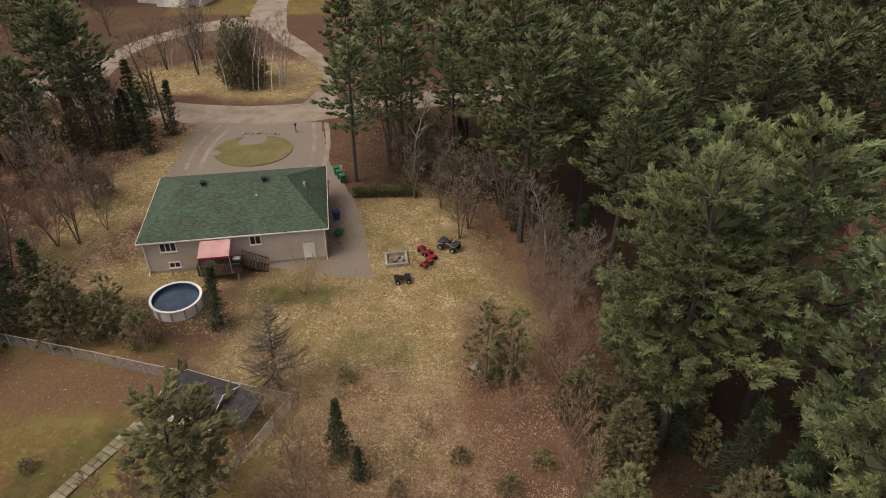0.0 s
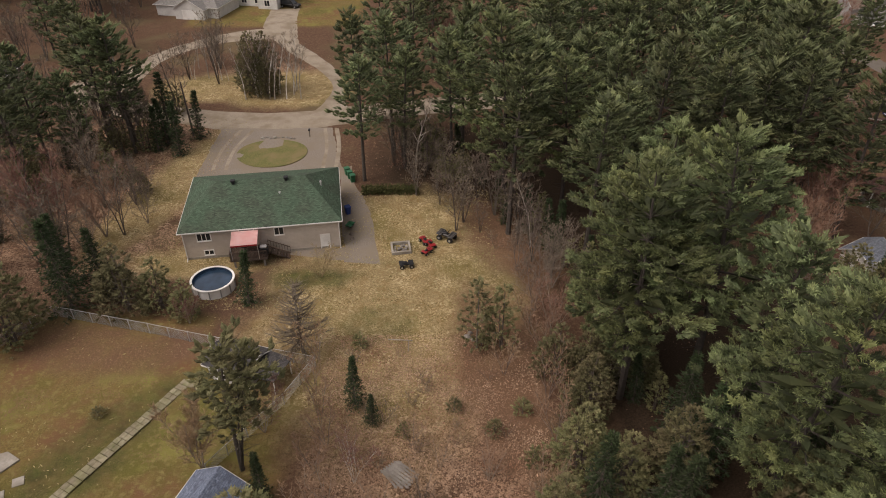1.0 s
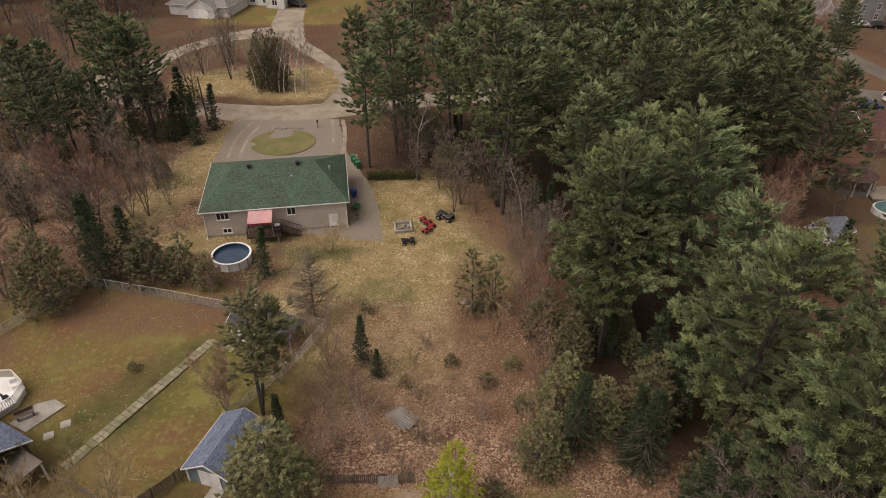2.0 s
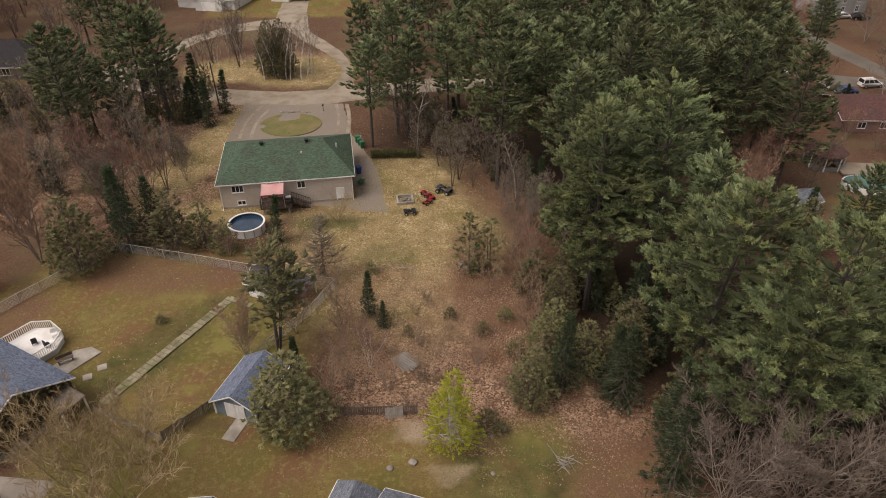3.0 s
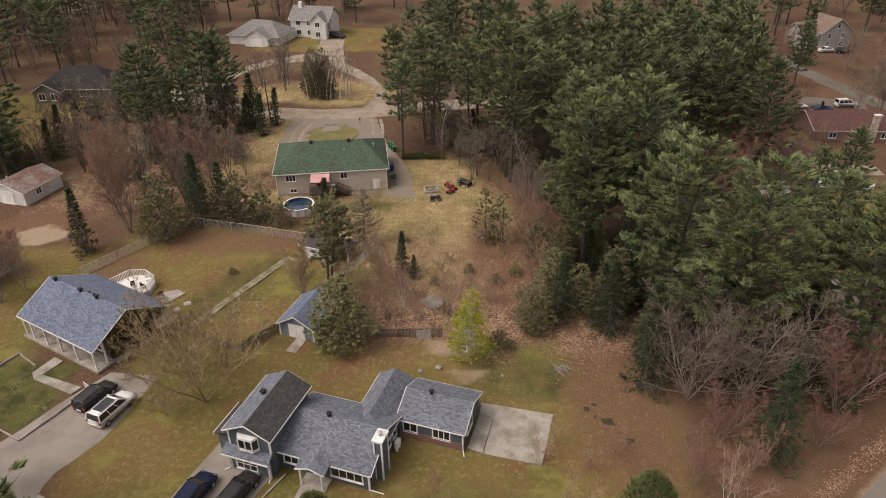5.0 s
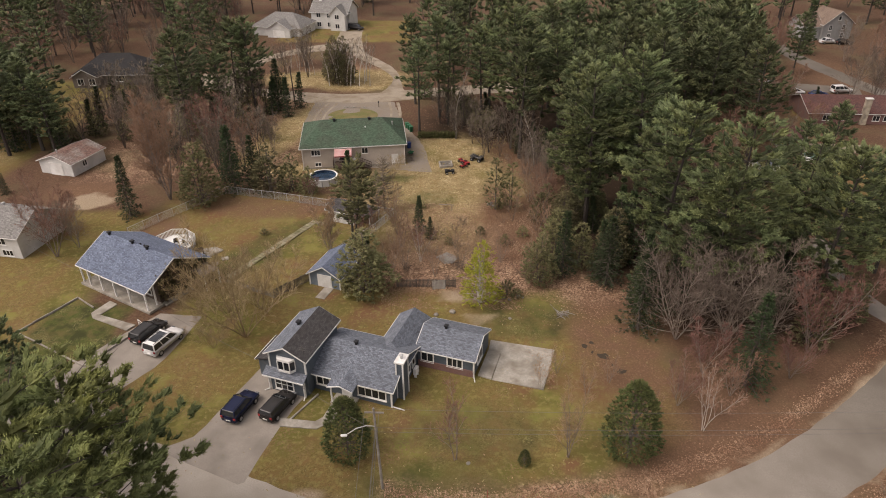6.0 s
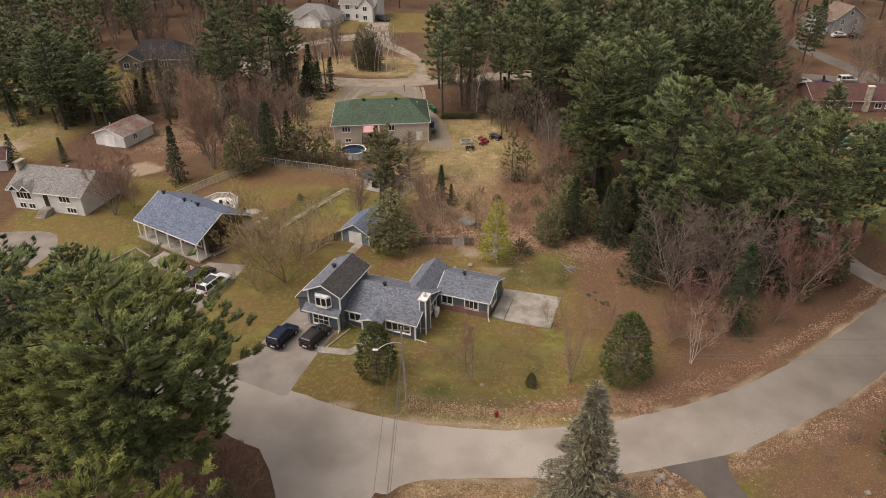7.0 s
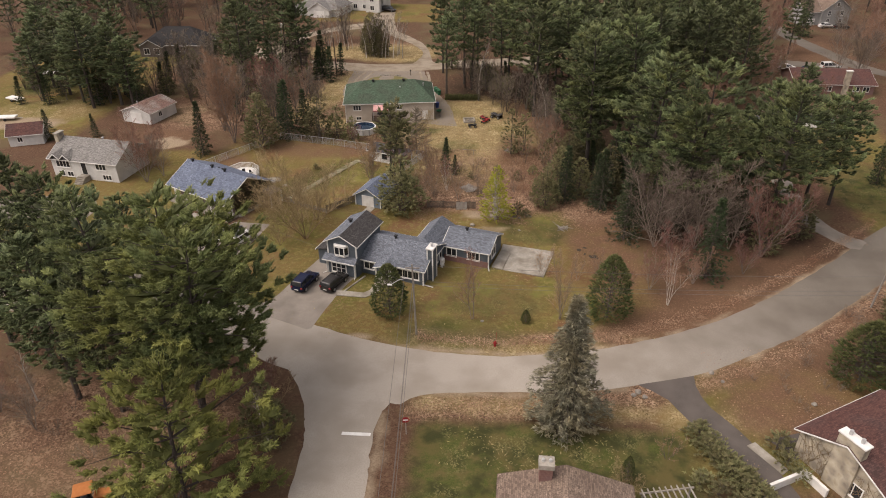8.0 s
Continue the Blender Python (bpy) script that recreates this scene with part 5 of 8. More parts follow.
    window(H, 1.76, 1.45, 0.9, 1.4, 0.95, cols=2, frame_w=0.12)
    window(H, 7.33, 1.45, 0.75, 3.0, 1.05, cols=4, frame_w=0.12)
    window(H, 10.75, 8.45, 0.95, 1.3, 1.05, cols=2, frame_w=0.12)
    window(H, 13.9, 8.45, 0.95, 1.6, 1.05, cols=3, frame_w=0.12)
    window(H, 16.05, 10.6, 0.9, 1.6, 1.2, turn=90, cols=2, frame_w=0.12)
    window(H, 9.5, 6.0, 0.9, 0.7, 1.3, turn=90, cols=1, frame_w=0.12)
    window(H, 9.5, 7.4, 0.9, 0.7, 1.3, turn=90, cols=1, frame_w=0.12)
    door(H, 4.45, 1.45, 0.15, 0.95, 2.0)
    # porch
    roof_part("porch_roof", [[(3.05, -0.12, 2.28), (4.5, -0.12, 2.76), (4.5, 2.6, 3.07), (3.05, 1.3, 2.49)], [(4.5, -0.12, 2.76), (5.95, -0.12, 2.28), (5.95, 1.3, 2.49), (4.5, 2.6, 3.07)]], "slate_shingle", H, 0.12)
    trim_line(H, [(3.05, -0.15, 2.21), (4.5, -0.15, 2.69), (5.95, -0.15, 2.21)], 0.12, name="rake_board")
    for u in (3.4, 5.5):
        post(H, u, 0.1, 0, 2.3, 0.14)
    bm = B()
    box(bm, 3.2, 5.8, -0.1, 1.45, 0, 0.15)
    part("porch_floor", bm, "concrete", H)
    # chimney
    bm = soft(box(B(), 9.5, 10.25, 2.9, 4.2, 0, 4.75), 0.02)
    ch = part("chimney", bm, "blue_siding", H, "clad chimney with white corner boards")
    bm = B()
    for a in (9.52, 10.25):
        for b in (2.9, 4.2):
            box(bm, a - 0.07, a + 0.07, b - 0.07, b + 0.07, 0, 4.7)
    box(bm, 9.36, 10.4, 2.75, 4.35, 4.7, 4.9)
    part("cap", bm, "white_paint", ch)
    bm = B()
    tube(bm, (9.88, 3.55, 4.88), (9.88, 3.55, 5.3), 0.14, n=8)
    tube(bm, (9.88, 3.55, 5.3), (9.88, 3.55, 5.4), 0.24, 0.1, 8)
    part("flue", bm, "galvanised", ch)
    roof_vent(H, -2.2, 4.3, 5.75, 0.5)
    roof_vent(H, 4.1, 5.0, 4.2, 0.45)
    roof_vent(H, 12.0, 11.2, 3.75, 0.45)
    downspout(H, -3.72, -0.3, 2.25, (-0.5, -0.3))
    downspout(H, 0.45, -0.35, 2.25, (0.1, -0.4))
    downspout(H, 9.6, 1.3, 2.3, (1.3, 0.1))
    downspout(H, 16.12, 8.3, 2.25, (0.3, -0.6))
    bm = soft(box(B(), 9.9, 10.3, 6.3, 7.1, 0.4, 1.2), 0.04)
    box(bm, 9.95, 10.25, 6.4, 6.5, 0, 0.42)
    box(bm, 9.95, 10.25, 6.9, 7.0, 0, 0.42)
    part("heat_pump", bm, "white_paint", H)
    bm = B()
    tube(bm, (0.3, 0.6, 4.9), (0.3, 0.6, 6.2), 0.03, n=4)
    for z in (5.7, 6.0):
        tube(bm, (-0.1, 0.6, z), (0.7, 0.6, z), 0.02, n=4)
    part("antenna", bm, "wire", H)


def bungalow_blue_roof():
    H = thing("house", -40.19, 12.97, 0.0, -28.5, "low bungalow with a pale blue shingle roof and a white-posted porch", "house")
    # local: the south-east corner of the eaves is the origin, x runs west to -13.75, y back
    L, back, rv, rz, ez = -13.75, 10.5, 5.05, 5.5, 2.88
    roof_part("roof", [[(L, 0, ez), (0, 0, ez), (0, rv, rz), (L, rv, rz)], [(0, back, 2.75), (L, back, 2.75), (L, rv, rz), (0, rv, rz)]], "blue_shingle", H, 0.14)
    rise = lambda v: ez + (rz - ez) * v / rv if v < rv else rz - (rz - 2.75) * (v - rv) / (back - rv)
    prof = [(2.1, 0), (10.1, 0), (10.1, rise(10.1) - 0.14), (rv, rz - 0.14), (2.1, rise(2.1) - 0.14)]
    bm = B()
    ends = [[bm.verts.new((u, v, z)) for v, z in prof] for u in (L + 0.45, -0.4)]
    bm.faces.new(ends[0])
    bm.faces.new(ends[1][::-1])
    for i in range(5):
        bm.faces.new((ends[0][i], ends[1][i], ends[1][(i + 1) % 5], ends[0][(i + 1) % 5]))
    part("wall", bm, "deck_wood", H)
    trim_line(H, [(L, -0.03, ez - 0.09), (0, -0.03, ez - 0.09)], 0.14)
    for u in (L - 0.03, 0.03):
        trim_line(H, [(u, 0, ez - 0.08), (u, rv, rz - 0.08), (u, back, 2.67)], 0.15, name="rake_board")
    for u, v in ((-0.35, 0.15), (-3.55, 0.15), (-6.45, 0.15), (-9.1, 0.15), (-11.6, 0.15), (-13.35, 0.3), (-13.4, 1.2), (-0.38, 1.5)):
        post(H, u, v, 0.3, rise(v) - 0.13, 0.17)
    bm = B()
    box(bm, L + 0.3, 0.15, -0.15, 2.1, 0.0, 0.32)
    part("porch_floor", bm, "concrete", H)
    part("side_step", soft(box(B(), -0.4, 0.5, 2.1, 6.6, 0.0, 0.2), 0.02), "concrete", H)
    window(H, -3.0, 2.1, 1.0, 2.2, 1.2, cols=3)
    window(H, -9.6, 2.1, 1.0, 1.8, 1.2, cols=2)
    door(H, -6.2, 2.1, 0.33, 0.95, 2.0, material="red_plastic")
    # open lean-to at the back of the gable end
    roof_part("verandah_roof", [[(-0.36, 7.0, 2.55), (2.4, 7.0, 2.35), (2.4, 9.6, 2.35), (-0.36, 9.6, 2.55)]], "old_wood", H, 0.1)
    for u, v in ((2.25, 7.15), (2.25, 9.45)):
        post(H, u, v, 0, 2.3, 0.14)
    for u, v, z in ((-12.4, 4.9, 5.5), (-7.7, 4.9, 5.5), (-4.8, 4.9, 5.5)):
        roof_vent(H, u, v, z - 0.05, 0.5)
    for u in (-6.5, -5.7):
        roof_vent(H, u, 5.2, 5.42, 0.25)
    vn = np.random.default_rng(8)
    n = 520
    vv, zz = vn.uniform(1.9, 10.0, n), vn.uniform(0.05, 1, n) ** 0.8
    lim = np.array([rise(v) - 0.2 for v in vv])
    cs = np.stack([np.full(n, -0.3) + vn.uniform(0, 0.35, n), vv, zz * lim], -1)
    t, tone = plumes(vn, cs, np.tile([0.5, 0, 0.1], (n, 1)) + vn.normal(0, 0.4, (n, 3)), np.full(n, 0.5), 14, 0.26, 0.04)
    part("vine", tris_mesh("vine", t, "vine", tone), None, H, "leafless brown climbing vine on the gable end")
    return H


def west_house():
    H = thing("house", -69.5, 30.7, 0.0, -9.0, "grey split-level house with small gabled dormers and a stone chimney", "house")
    gable_block(H, -6.2, 6.6, -4.3, 4.3, 0, 3.7, 5.9, "x", "white_siding", "grey_shingle", 0.45)
    for u in (-4.9, -2.9):
        roof_part("gablet_roof", [[(u - 1.1, -4.95, 3.55), (u, -4.95, 4.5), (u, -2.3, 4.75), (u - 1.1, -3.9, 3.85)], [(u, -4.95, 4.5), (u + 1.1, -4.95, 3.55), (u + 1.1, -3.9, 3.85), (u, -2.3, 4.75)]], "grey_shingle", H, 0.1)
        trim_line(H, [(u - 1.1, -4.98, 3.47), (u, -4.98, 4.42), (u + 1.1, -4.98, 3.47)], 0.16, name="rake_board")
    window(H, -3.9, -4.3, 2.0, 2.6, 1.35, cols=4, frame_w=0.12)
    window(H, -4.6, -4.3, 0.35, 1.1, 0.8, cols=2)
    window(H, -2.9, -4.3, 0.35, 1.1, 0.8, cols=2)
    window(H, 3.6, -4.3, 2.1, 1.9, 1.1, cols=3)
    window(H, 4.4, -4.3, 0.35, 1.6, 0.8, cols=3)
    door(H, 0.2, -4.3, 1.0, 0.95, 2.05, material="glass")
    bm = B()
    box(bm, -0.6, 1.0, -5.6, -4.3, 0, 0.95)
    for i in range(4):
        box(bm, -0.6, 1.0, -5.9 - 0.28 * i, -5.6 - 0.28 * i, 0, 0.76 - 0.19 * i)
    part("front_steps", bm, "concrete", H)
    bm = soft(box(B(), -6.9, -6.2, -1.4, 0.2, 0, 6.6), 0.03)
    c = part("chimney", bm, "stone_cladding", H)
    bm = box(B(), -7.0, -6.1, -1.5, 0.3, 6.6, 6.75)
    part("cap", bm, "concrete", c)
    roof_vent(H, 1.0, 0.9, 5.5, 0.4, "galvanised")
    G = thing("garage", -73.2, 57.7, 0.0, -15.0, "pale detached garage with a rusty brown roof", "garage")
    gable_block(G, -3.55, 3.55, -3.95, 3.95, 0, 2.5, 3.75, "y", "white_siding", "rust_shingle", 0.3)
    window(G, 3.55, -1.0, 1.0, 0.9, 0.9, turn=90, cols=2)
    window(G, 0.0, -3.95, 0.05, 2.6, 2.1, cols=1, glass="white_paint", sill=False)
    chimney_pipe(G, -0.3, -2.6, 3.6, 0.5)
    S = thing("garden_shed", -90.6, 42.6, 0.0, 20.0, "pale shed with a dark red roof", "shed")
    gable_block(S, -3.0, 3.0, -2.2, 2.2, 0, 2.4, 3.9, "x", "white_siding", "red_shingle", 0.3)
    window(S, -1.0, -2.2, 0.9, 0.8, 0.8, cols=2)


def stone_house():
    H = thing("house", 28.5, -27.6, 0.0, 30.0, "vine-covered stone gable house with a red-brown roof and broad chimney", "house")
    gable_block(H, 0.4, 11.5, -9.0, -0.4, 0, 3.3, 5.3, "x", "stone_cladding", "red_shingle", 0.4)
    window(H, 0.4, -6.2, 0.7, 1.5, 1.3, turn=-90, cols=2)
    window(H, 4.5, -0.4, 0.9, 1.5, 1.1, turn=180, cols=2)
    c = part("chimney", soft(box(B(), 0.1, 0.9, -6.0, -3.6, 0, 6.0), 0.03), "stone_cladding", H)
    part("cap", soft(box(B(), 0.0, 1.0, -6.1, -3.5, 6.0, 6.18), 0.03), "white_paint", c)
    for v in (-5.4, -4.3):
        part("flue", tube(B(), (0.5, v, 6.18), (0.5, v, 6.6), 0.17, n=8), "galvanised", c)
    rv = np.random.default_rng(18)
    bm = B()
    for i in range(46):
        y, z = rv.uniform(-8.8, -0.6), 0.0
        while z < 3.0:
            y2, z2 = y + rv.normal(0, 0.35), z + rv.uniform(0.3, 0.8)
            tube(bm, (0.36, y, z), (0.36, y2, min(z2, 4.6 - 0.4 * abs(y2 + 4.7))), 0.018, 0.012, 3, False)
            y, z = y2, z2
    part("vine", bm, "tan_twig", H, "bare brown vine stems on the stone")
    K = thing("garden_wall", 25.3, -32.4, None, 27.0, "low white masonry wall beside the drive", "wall")
    part("wall", soft(box(B(), 0.0, 4.0, -0.14, 0.14, 0, 0.95), 0.02), "white_paint", K)
    part("wall_return", soft(box(B(), 4.0, 4.28, -2.4, 0.14, 0, 0.95), 0.02), "white_paint", K)
    ground_slab("front_path", [(25.0, -27.2), (25.9, -26.7), (27.9, -29.9), (27.2, -30.5)], 0.08, "concrete", "pale concrete path beside the drive", "path")


def brown_roof_house():
    H = thing("house", 7.0, -39.2, 0.0, -2.0, "low house with a speckled brown shingle gable roof", "house")
    gable_block(H, -5.3, 5.3, -9.0, 4.1, 0, 2.8, 4.5, "y", "brick", "brown_shingle", 0.4, trim="brown_shingle")
    bm = soft(box(B(), -2.3, -1.2, 3.1, 4.0, 2.8, 5.3), 0.02)
    c = part("chimney", bm, "brick", H)
    part("cap", soft(box(B(), -2.4, -1.1, 3.0, 4.1, 5.3, 5.85), 0.03), "concrete", c)
    for u in (-2.05, -1.45):
        part("flue", tube(B(), (u, 3.55, 5.85), (u, 3.55, 6.05), 0.16, 0.13, 8), "galvanised", c)
    roof_vent(H, 1.2, 1.0, 4.2, 0.4, "old_wood")
    P = thing("pergola", 16.0, -35.8, None, 12.0, "bare timber pergola of pale slats", "pergola")
    for i in range(9):
        bm = box(B(), -2.2 + i * 0.52, -2.12 + i * 0.52, -1.4, 1.4, 2.25, 2.4)
        part("slat", bm, "grey_wood", P)
    for v in (-1.1, 1.1):
        bm = box(B(), -2.4, 2.4, v - 0.06, v + 0.06, 2.1, 2.25)
        part("beam", bm, "grey_wood", P)
        for u in (-2.1, 2.1):
            post(P, u, v, 0, 2.1, 0.12, "grey_wood")


def far_houses():
    H = thing("house", -89.5, 112, 0.0, 2.0, "dark grey house with a slate hip roof among trees", "house")
    gable_block(H, -9, 9, -5, 5, 0, 3.0, 6.6, "x", "taupe_siding", "charcoal_shingle", 0.5, hip0=6, hip1=6)
    gable_block(H, -8.5, -2.5, -7.5, -3, 0, 2.9, 4.6, "y", "taupe_siding", "charcoal_shingle", 0.4)
    window(H, -6.6, -7.5, 0.8, 1.4, 1.4, cols=2)
    window(H, -3.8, -7.5, 0.8, 1.4, 1.4, cols=2)
    window(H, 2.0, -5, 0.9, 2.2, 1.3, cols=3)
    H = thing("house", -60.5, 163, 0.0, -12.0, "pale grey garage house with a brown-grey hip roof", "house")
    gable_block(H, -8, 8, -5.5, 5.5, 0, 3.0, 6.2, "x", "white_siding", "grey_shingle", 0.5, hip0=6, hip1=5)
    gable_block(H, -2, 5.5, -7.5, -3, 0, 2.8, 5.0, "y", "white_siding", "grey_shingle", 0.4)
    window(H, 1.8, -7.5, 0.05, 3.6, 2.1, cols=2, glass="white_paint", sill=False)
    H = thing("house", -46, 172, 0.0, -10.0, "white two-storey house with a grey gabled roof", "house")
    gable_block(H, -6, 6, -5, 5, 0, 5.4, 8.4, "x", "white_siding", "grey_shingle", 0.5)
    gable_block(H, 1, 6, -7, -3, 0, 5.2, 7.6, "y", "white_siding", "grey_shingle", 0.4)
    for u in (-3.5, 0.0, 3.4):
        for z in (0.8, 3.6):
            window(H, u, -5 if u < 1 else -7, z, 1.3, 1.3, cols=2)
    bm = soft(box(B(), -4.5, -3.5, -1, 0, 6, 9.6), 0.02)
    part("chimney", bm, "white_paint", H)
    H = thing("house", 104, 157, 0.0, 14.0, "tall grey two-storey house with white windows and a brown roof", "house")
    H.scale = (0.8, 0.8, 0.85)
    gable_block(H, -6, 6, -5, 5, 0, 5.6, 9.6, "y", "grey_siding", "brown_shingle", 0.5)
    gable_block(H, -13, -6, -4, 5, 0, 5.0, 8.2, "x", "grey_siding", "brown_shingle", 0.5)
    for u in (-3.0, 2.4):
        for z in (0.6, 3.4):
            window(H, u, -5, z, 1.2, 1.6, cols=2, rows=2, frame_w=0.14)
    window(H, 0, -5, 6.6, 1.0, 1.2, cols=1, frame_w=0.14)
    window(H, -9.5, -4, 0.1, 3.0, 2.2, cols=1, glass="white_paint", sill=False)
    H = thing("house", 77.5, 87.5, 0.0, -2.0, "red-brown bungalow with a dark red roof and a tan brick chimney", "house")
    H.scale = (0.85, 0.85, 0.85)
    gable_block(H, -11, 9, -6.5, 6.5, 0, 2.9, 5.2, "x", "brick", "red_shingle", 0.5)
    for u in (-7, -2.5, 4.5, 7):
        window(H, u, -6.5, 0.9, 1.5, 1.2, cols=2)
    bm = soft(box(B(), 0.8, 2.2, -7.1, -6.3, 0, 6.3), 0.02)
    c = part("chimney", bm, "stone_cladding", H)
    bm = box(B(), 0.7, 2.3, -7.2, -6.2, 6.3, 6.5)
    part("cap", bm, "white_paint", c)
    Gz = thing("gazebo", 59.6, 70.6, None, 0, "octagonal screened gazebo with a dark shingle roof", "gazebo")
    R, planes = 2.9, []
    cor = [(R * math.cos(i * math.pi / 4 + 0.39), R * math.sin(i * math.pi / 4 + 0.39)) for i in range(8)]
    for i in range(8):
        a, b = cor[i], cor[(i + 1) % 8]
        planes.append([(a[0] * 1.12, a[1] * 1.12, 2.5), (b[0] * 1.12, b[1] * 1.12, 2.5), (0, 0, 3.9)])
        post(Gz, a[0], a[1], 0, 2.5, 0.14)
    for pl in planes:
        roof_part("roof_panel", [pl], "red_shingle", Gz, 0.1)
    for i in range(8):
        bm = B()
        a, b = cor[i], cor[(i + 1) % 8]
        v = [bm.verts.new(p) for p in ((a[0], a[1], 0), (b[0], b[1], 0), (b[0], b[1], 0.8), (a[0], a[1], 0.8))]
        bm.faces.new(v)
        bmesh.ops.solidify(bm, geom=bm.faces[:], thickness=0.06)
        part("panel", bm, "grey_siding", Gz)
    S = thing("garden_shed", 49.5, 56.5, None, 30.0, "small grey shed with a lean-to", "shed")
    gable_block(S, -2.2, 2.2, -1.7, 1.7, 0, 2.1, 3.1, "x", "white_siding", "slate_shingle", 0.25)


def sheds():
    S = thing("garden_shed", -18.7, 22.3, -0.1, -17.5, "blue garden shed with white double doors and corner boards", "shed")
    gable_block(S, -2.2, 2.2, -2.9, 2.9, 0, 2.05, 3.35, "y", "paleblue_siding", "blue_shingle", 0.3)
    for u in (-0.48, 0.48):
        door(S, u, -2.9, 0.08, 0.9, 1.8)
    for u in (-2.2, 2.2):
        part("corner_board", box(B(), u - 0.08, u + 0.08, -2.98, -2.84, 0, 2.0), "white_paint", S)
    R = thing("ramp", -19.25, 18.3, None, -17.5, "pale concrete slab path at the shed doors", "slab")
    bm = soft(box(B(), -0.75, 0.55, -1.5, 1.4, 0, 0.08), 0.02)
    part("slab", bm, "concrete", R)
    G = thing("garden_shed", -19.6, 38.6, 0.0, -20.0, "old white and dark shed with a grey roof and open lean-to", "shed")
    gable_block(G, -2.6, 1.8, -1.7, 1.7, 0, 2.2, 3.0, "x", "white_siding", "dark_shingle", 0.35)
    door(G, -1.6, -1.7, 0.05, 1.0, 1.8)
    window(G, 0.6, -1.7, 0.9, 0.8, 0.7, cols=2, trim="black")
    roof_part("lean_to_roof", [[(1.9, -1.8, 2.1), (4.6, -1.6, 1.95), (4.6, 1.7, 1.95), (1.9, 1.8, 2.1)]], "dark_shingle", G, 0.08)
    for u, v in ((4.4, -1.4), (4.4, 1.5)):
        post(G, u, v, 0, 1.9, 0.1)


# ---------------------------------------------------------------- fences and garden
def fence_run(x0, y0, x1, y1, style, height=1.2, step=2.4, top=None, label="", group=""):
    a, b = Vector((x0, y0)), Vector((x1, y1))
    n = max(1, round((b - a).length / step))
    F = thing("fence", x0, y0, None, math.degrees(math.atan2(y1 - y0, x1 - x0)), label, "fence", group)
    ln = (b - a).length
    z0 = gz(x0, y0)
    for i in range(n + 1):
        u = ln * i / n
        p = a.lerp(b, i / n)
        g = gz(p.x, p.y) - z0
        if style == "mesh":
            bm = tube(B(), (u, 0, g - 0.1), (u, 0, g + height + 0.06), 0.05, n=6)
            part("post", bm, "galvanised", F)
        else:
            post(F, u, 0, g - 0.1, g + height + 0.05, 0.1, style)
        if i == n:
            break
        q = a.lerp(b, (i + 1) / n)
        g2 = gz(q.x, q.y) - z0
        u2 = ln * (i + 1) / n
        if style == "mesh":
            bm = B()
            tube(bm, (u, 0, g + height), (u2, 0, g2 + height), 0.032, n=5)
            part("rail", bm, "galvanised", F)
            bm = B()
            k = int((u2 - u) / 0.16)
            for j in range(k + 1):
                for s in (1, -1):
                    ua = u + (u2 - u) * j / k
                    ub = min(u2, max(u, ua + s * height * 0.8))
                    hh = abs(ub - ua) / 0.8
                    tube(bm, (ua, 0, g + 0.02), (ub, 0, g + 0.02 + hh), 0.011, n=3, cap=False)
            part("mesh_panel", bm, "mesh_fence", F)
        else:
            bm = B()
            for zz in (0.25, height - 0.25):
                box(bm, u, u2, -0.02, 0.02, g + zz, g + zz + 0.08)
            part("rail", bm, style, F)
            k = int((u2 - u) / 0.16)
            for j in range(k):
                w = u + (u2 - u) * (j + 0.5) / k
                bm = box(B(), w - 0.055, w + 0.055, -0.045, -0.022, g + 0.03, g + height + random.uniform(-0.06, 0.04), Matrix.Identity(4))
                part("picket", bm, style, F)


def fences():
    lab = "galvanised chain-link fence on steel posts"
    fence_run(-51.6, 32.4, -41.8, 47.2, "mesh", 1.35, 2.4, label=lab)
    fence_run(-41.8, 47.2, -12.8, 39.5, "mesh", 1.35, 2.4, label=lab)
    fence_run(-12.8, 39.5, -14.9, 34.6, "mesh", 1.35, 2.4, label=lab)
    fence_run(-14.9, 34.6, -19.8, 27.0, "mesh", 1.35, 2.4, label=lab)
    fence_run(-33.3, 20.4, -25.6, 16.8, "grey_wood", 0.75, 2.0, label="low pale wooden rail fence")
    fence_run(-25.6, 16.8, -21.4, 21.6, "old_wood", 1.35, 2.2, label="old weathered board fence")
    fence_run(-10.2, 19.8, -2.6, 20.0, "old_wood", 1.25, 2.2, label="old weathered picket fence in the brush")


def slab_piece(parent, name, pts, z0, z1, material, label="", bevel=0.015):
    bm = B()
    lo = [bm.verts.new((a, b, z0)) for a, b in pts]
    hi = [bm.verts.new((a, b, z1)) for a, b in pts]
    k = len(pts)
    bm.faces.new(lo[::-1])
    bm.faces.new(hi)
    for i in range(k):
        bm.faces.new((lo[i], lo[(i + 1) % k], hi[(i + 1) % k], hi[i]))
    if bevel:
        soft(bm, bevel)
    return part(name, bm, material, parent, label)


def ground_slab(name, pts, top, material, label, category):
    cx, cy = sum(p[0] for p in pts) / len(pts), sum(p[1] for p in pts) / len(pts)
    T = thing(name, cx, cy, None, 0, label, category)
    slab_piece(T, "slab", [(a - cx, b - cy) for a, b in pts], -0.25, top, material)
    return T


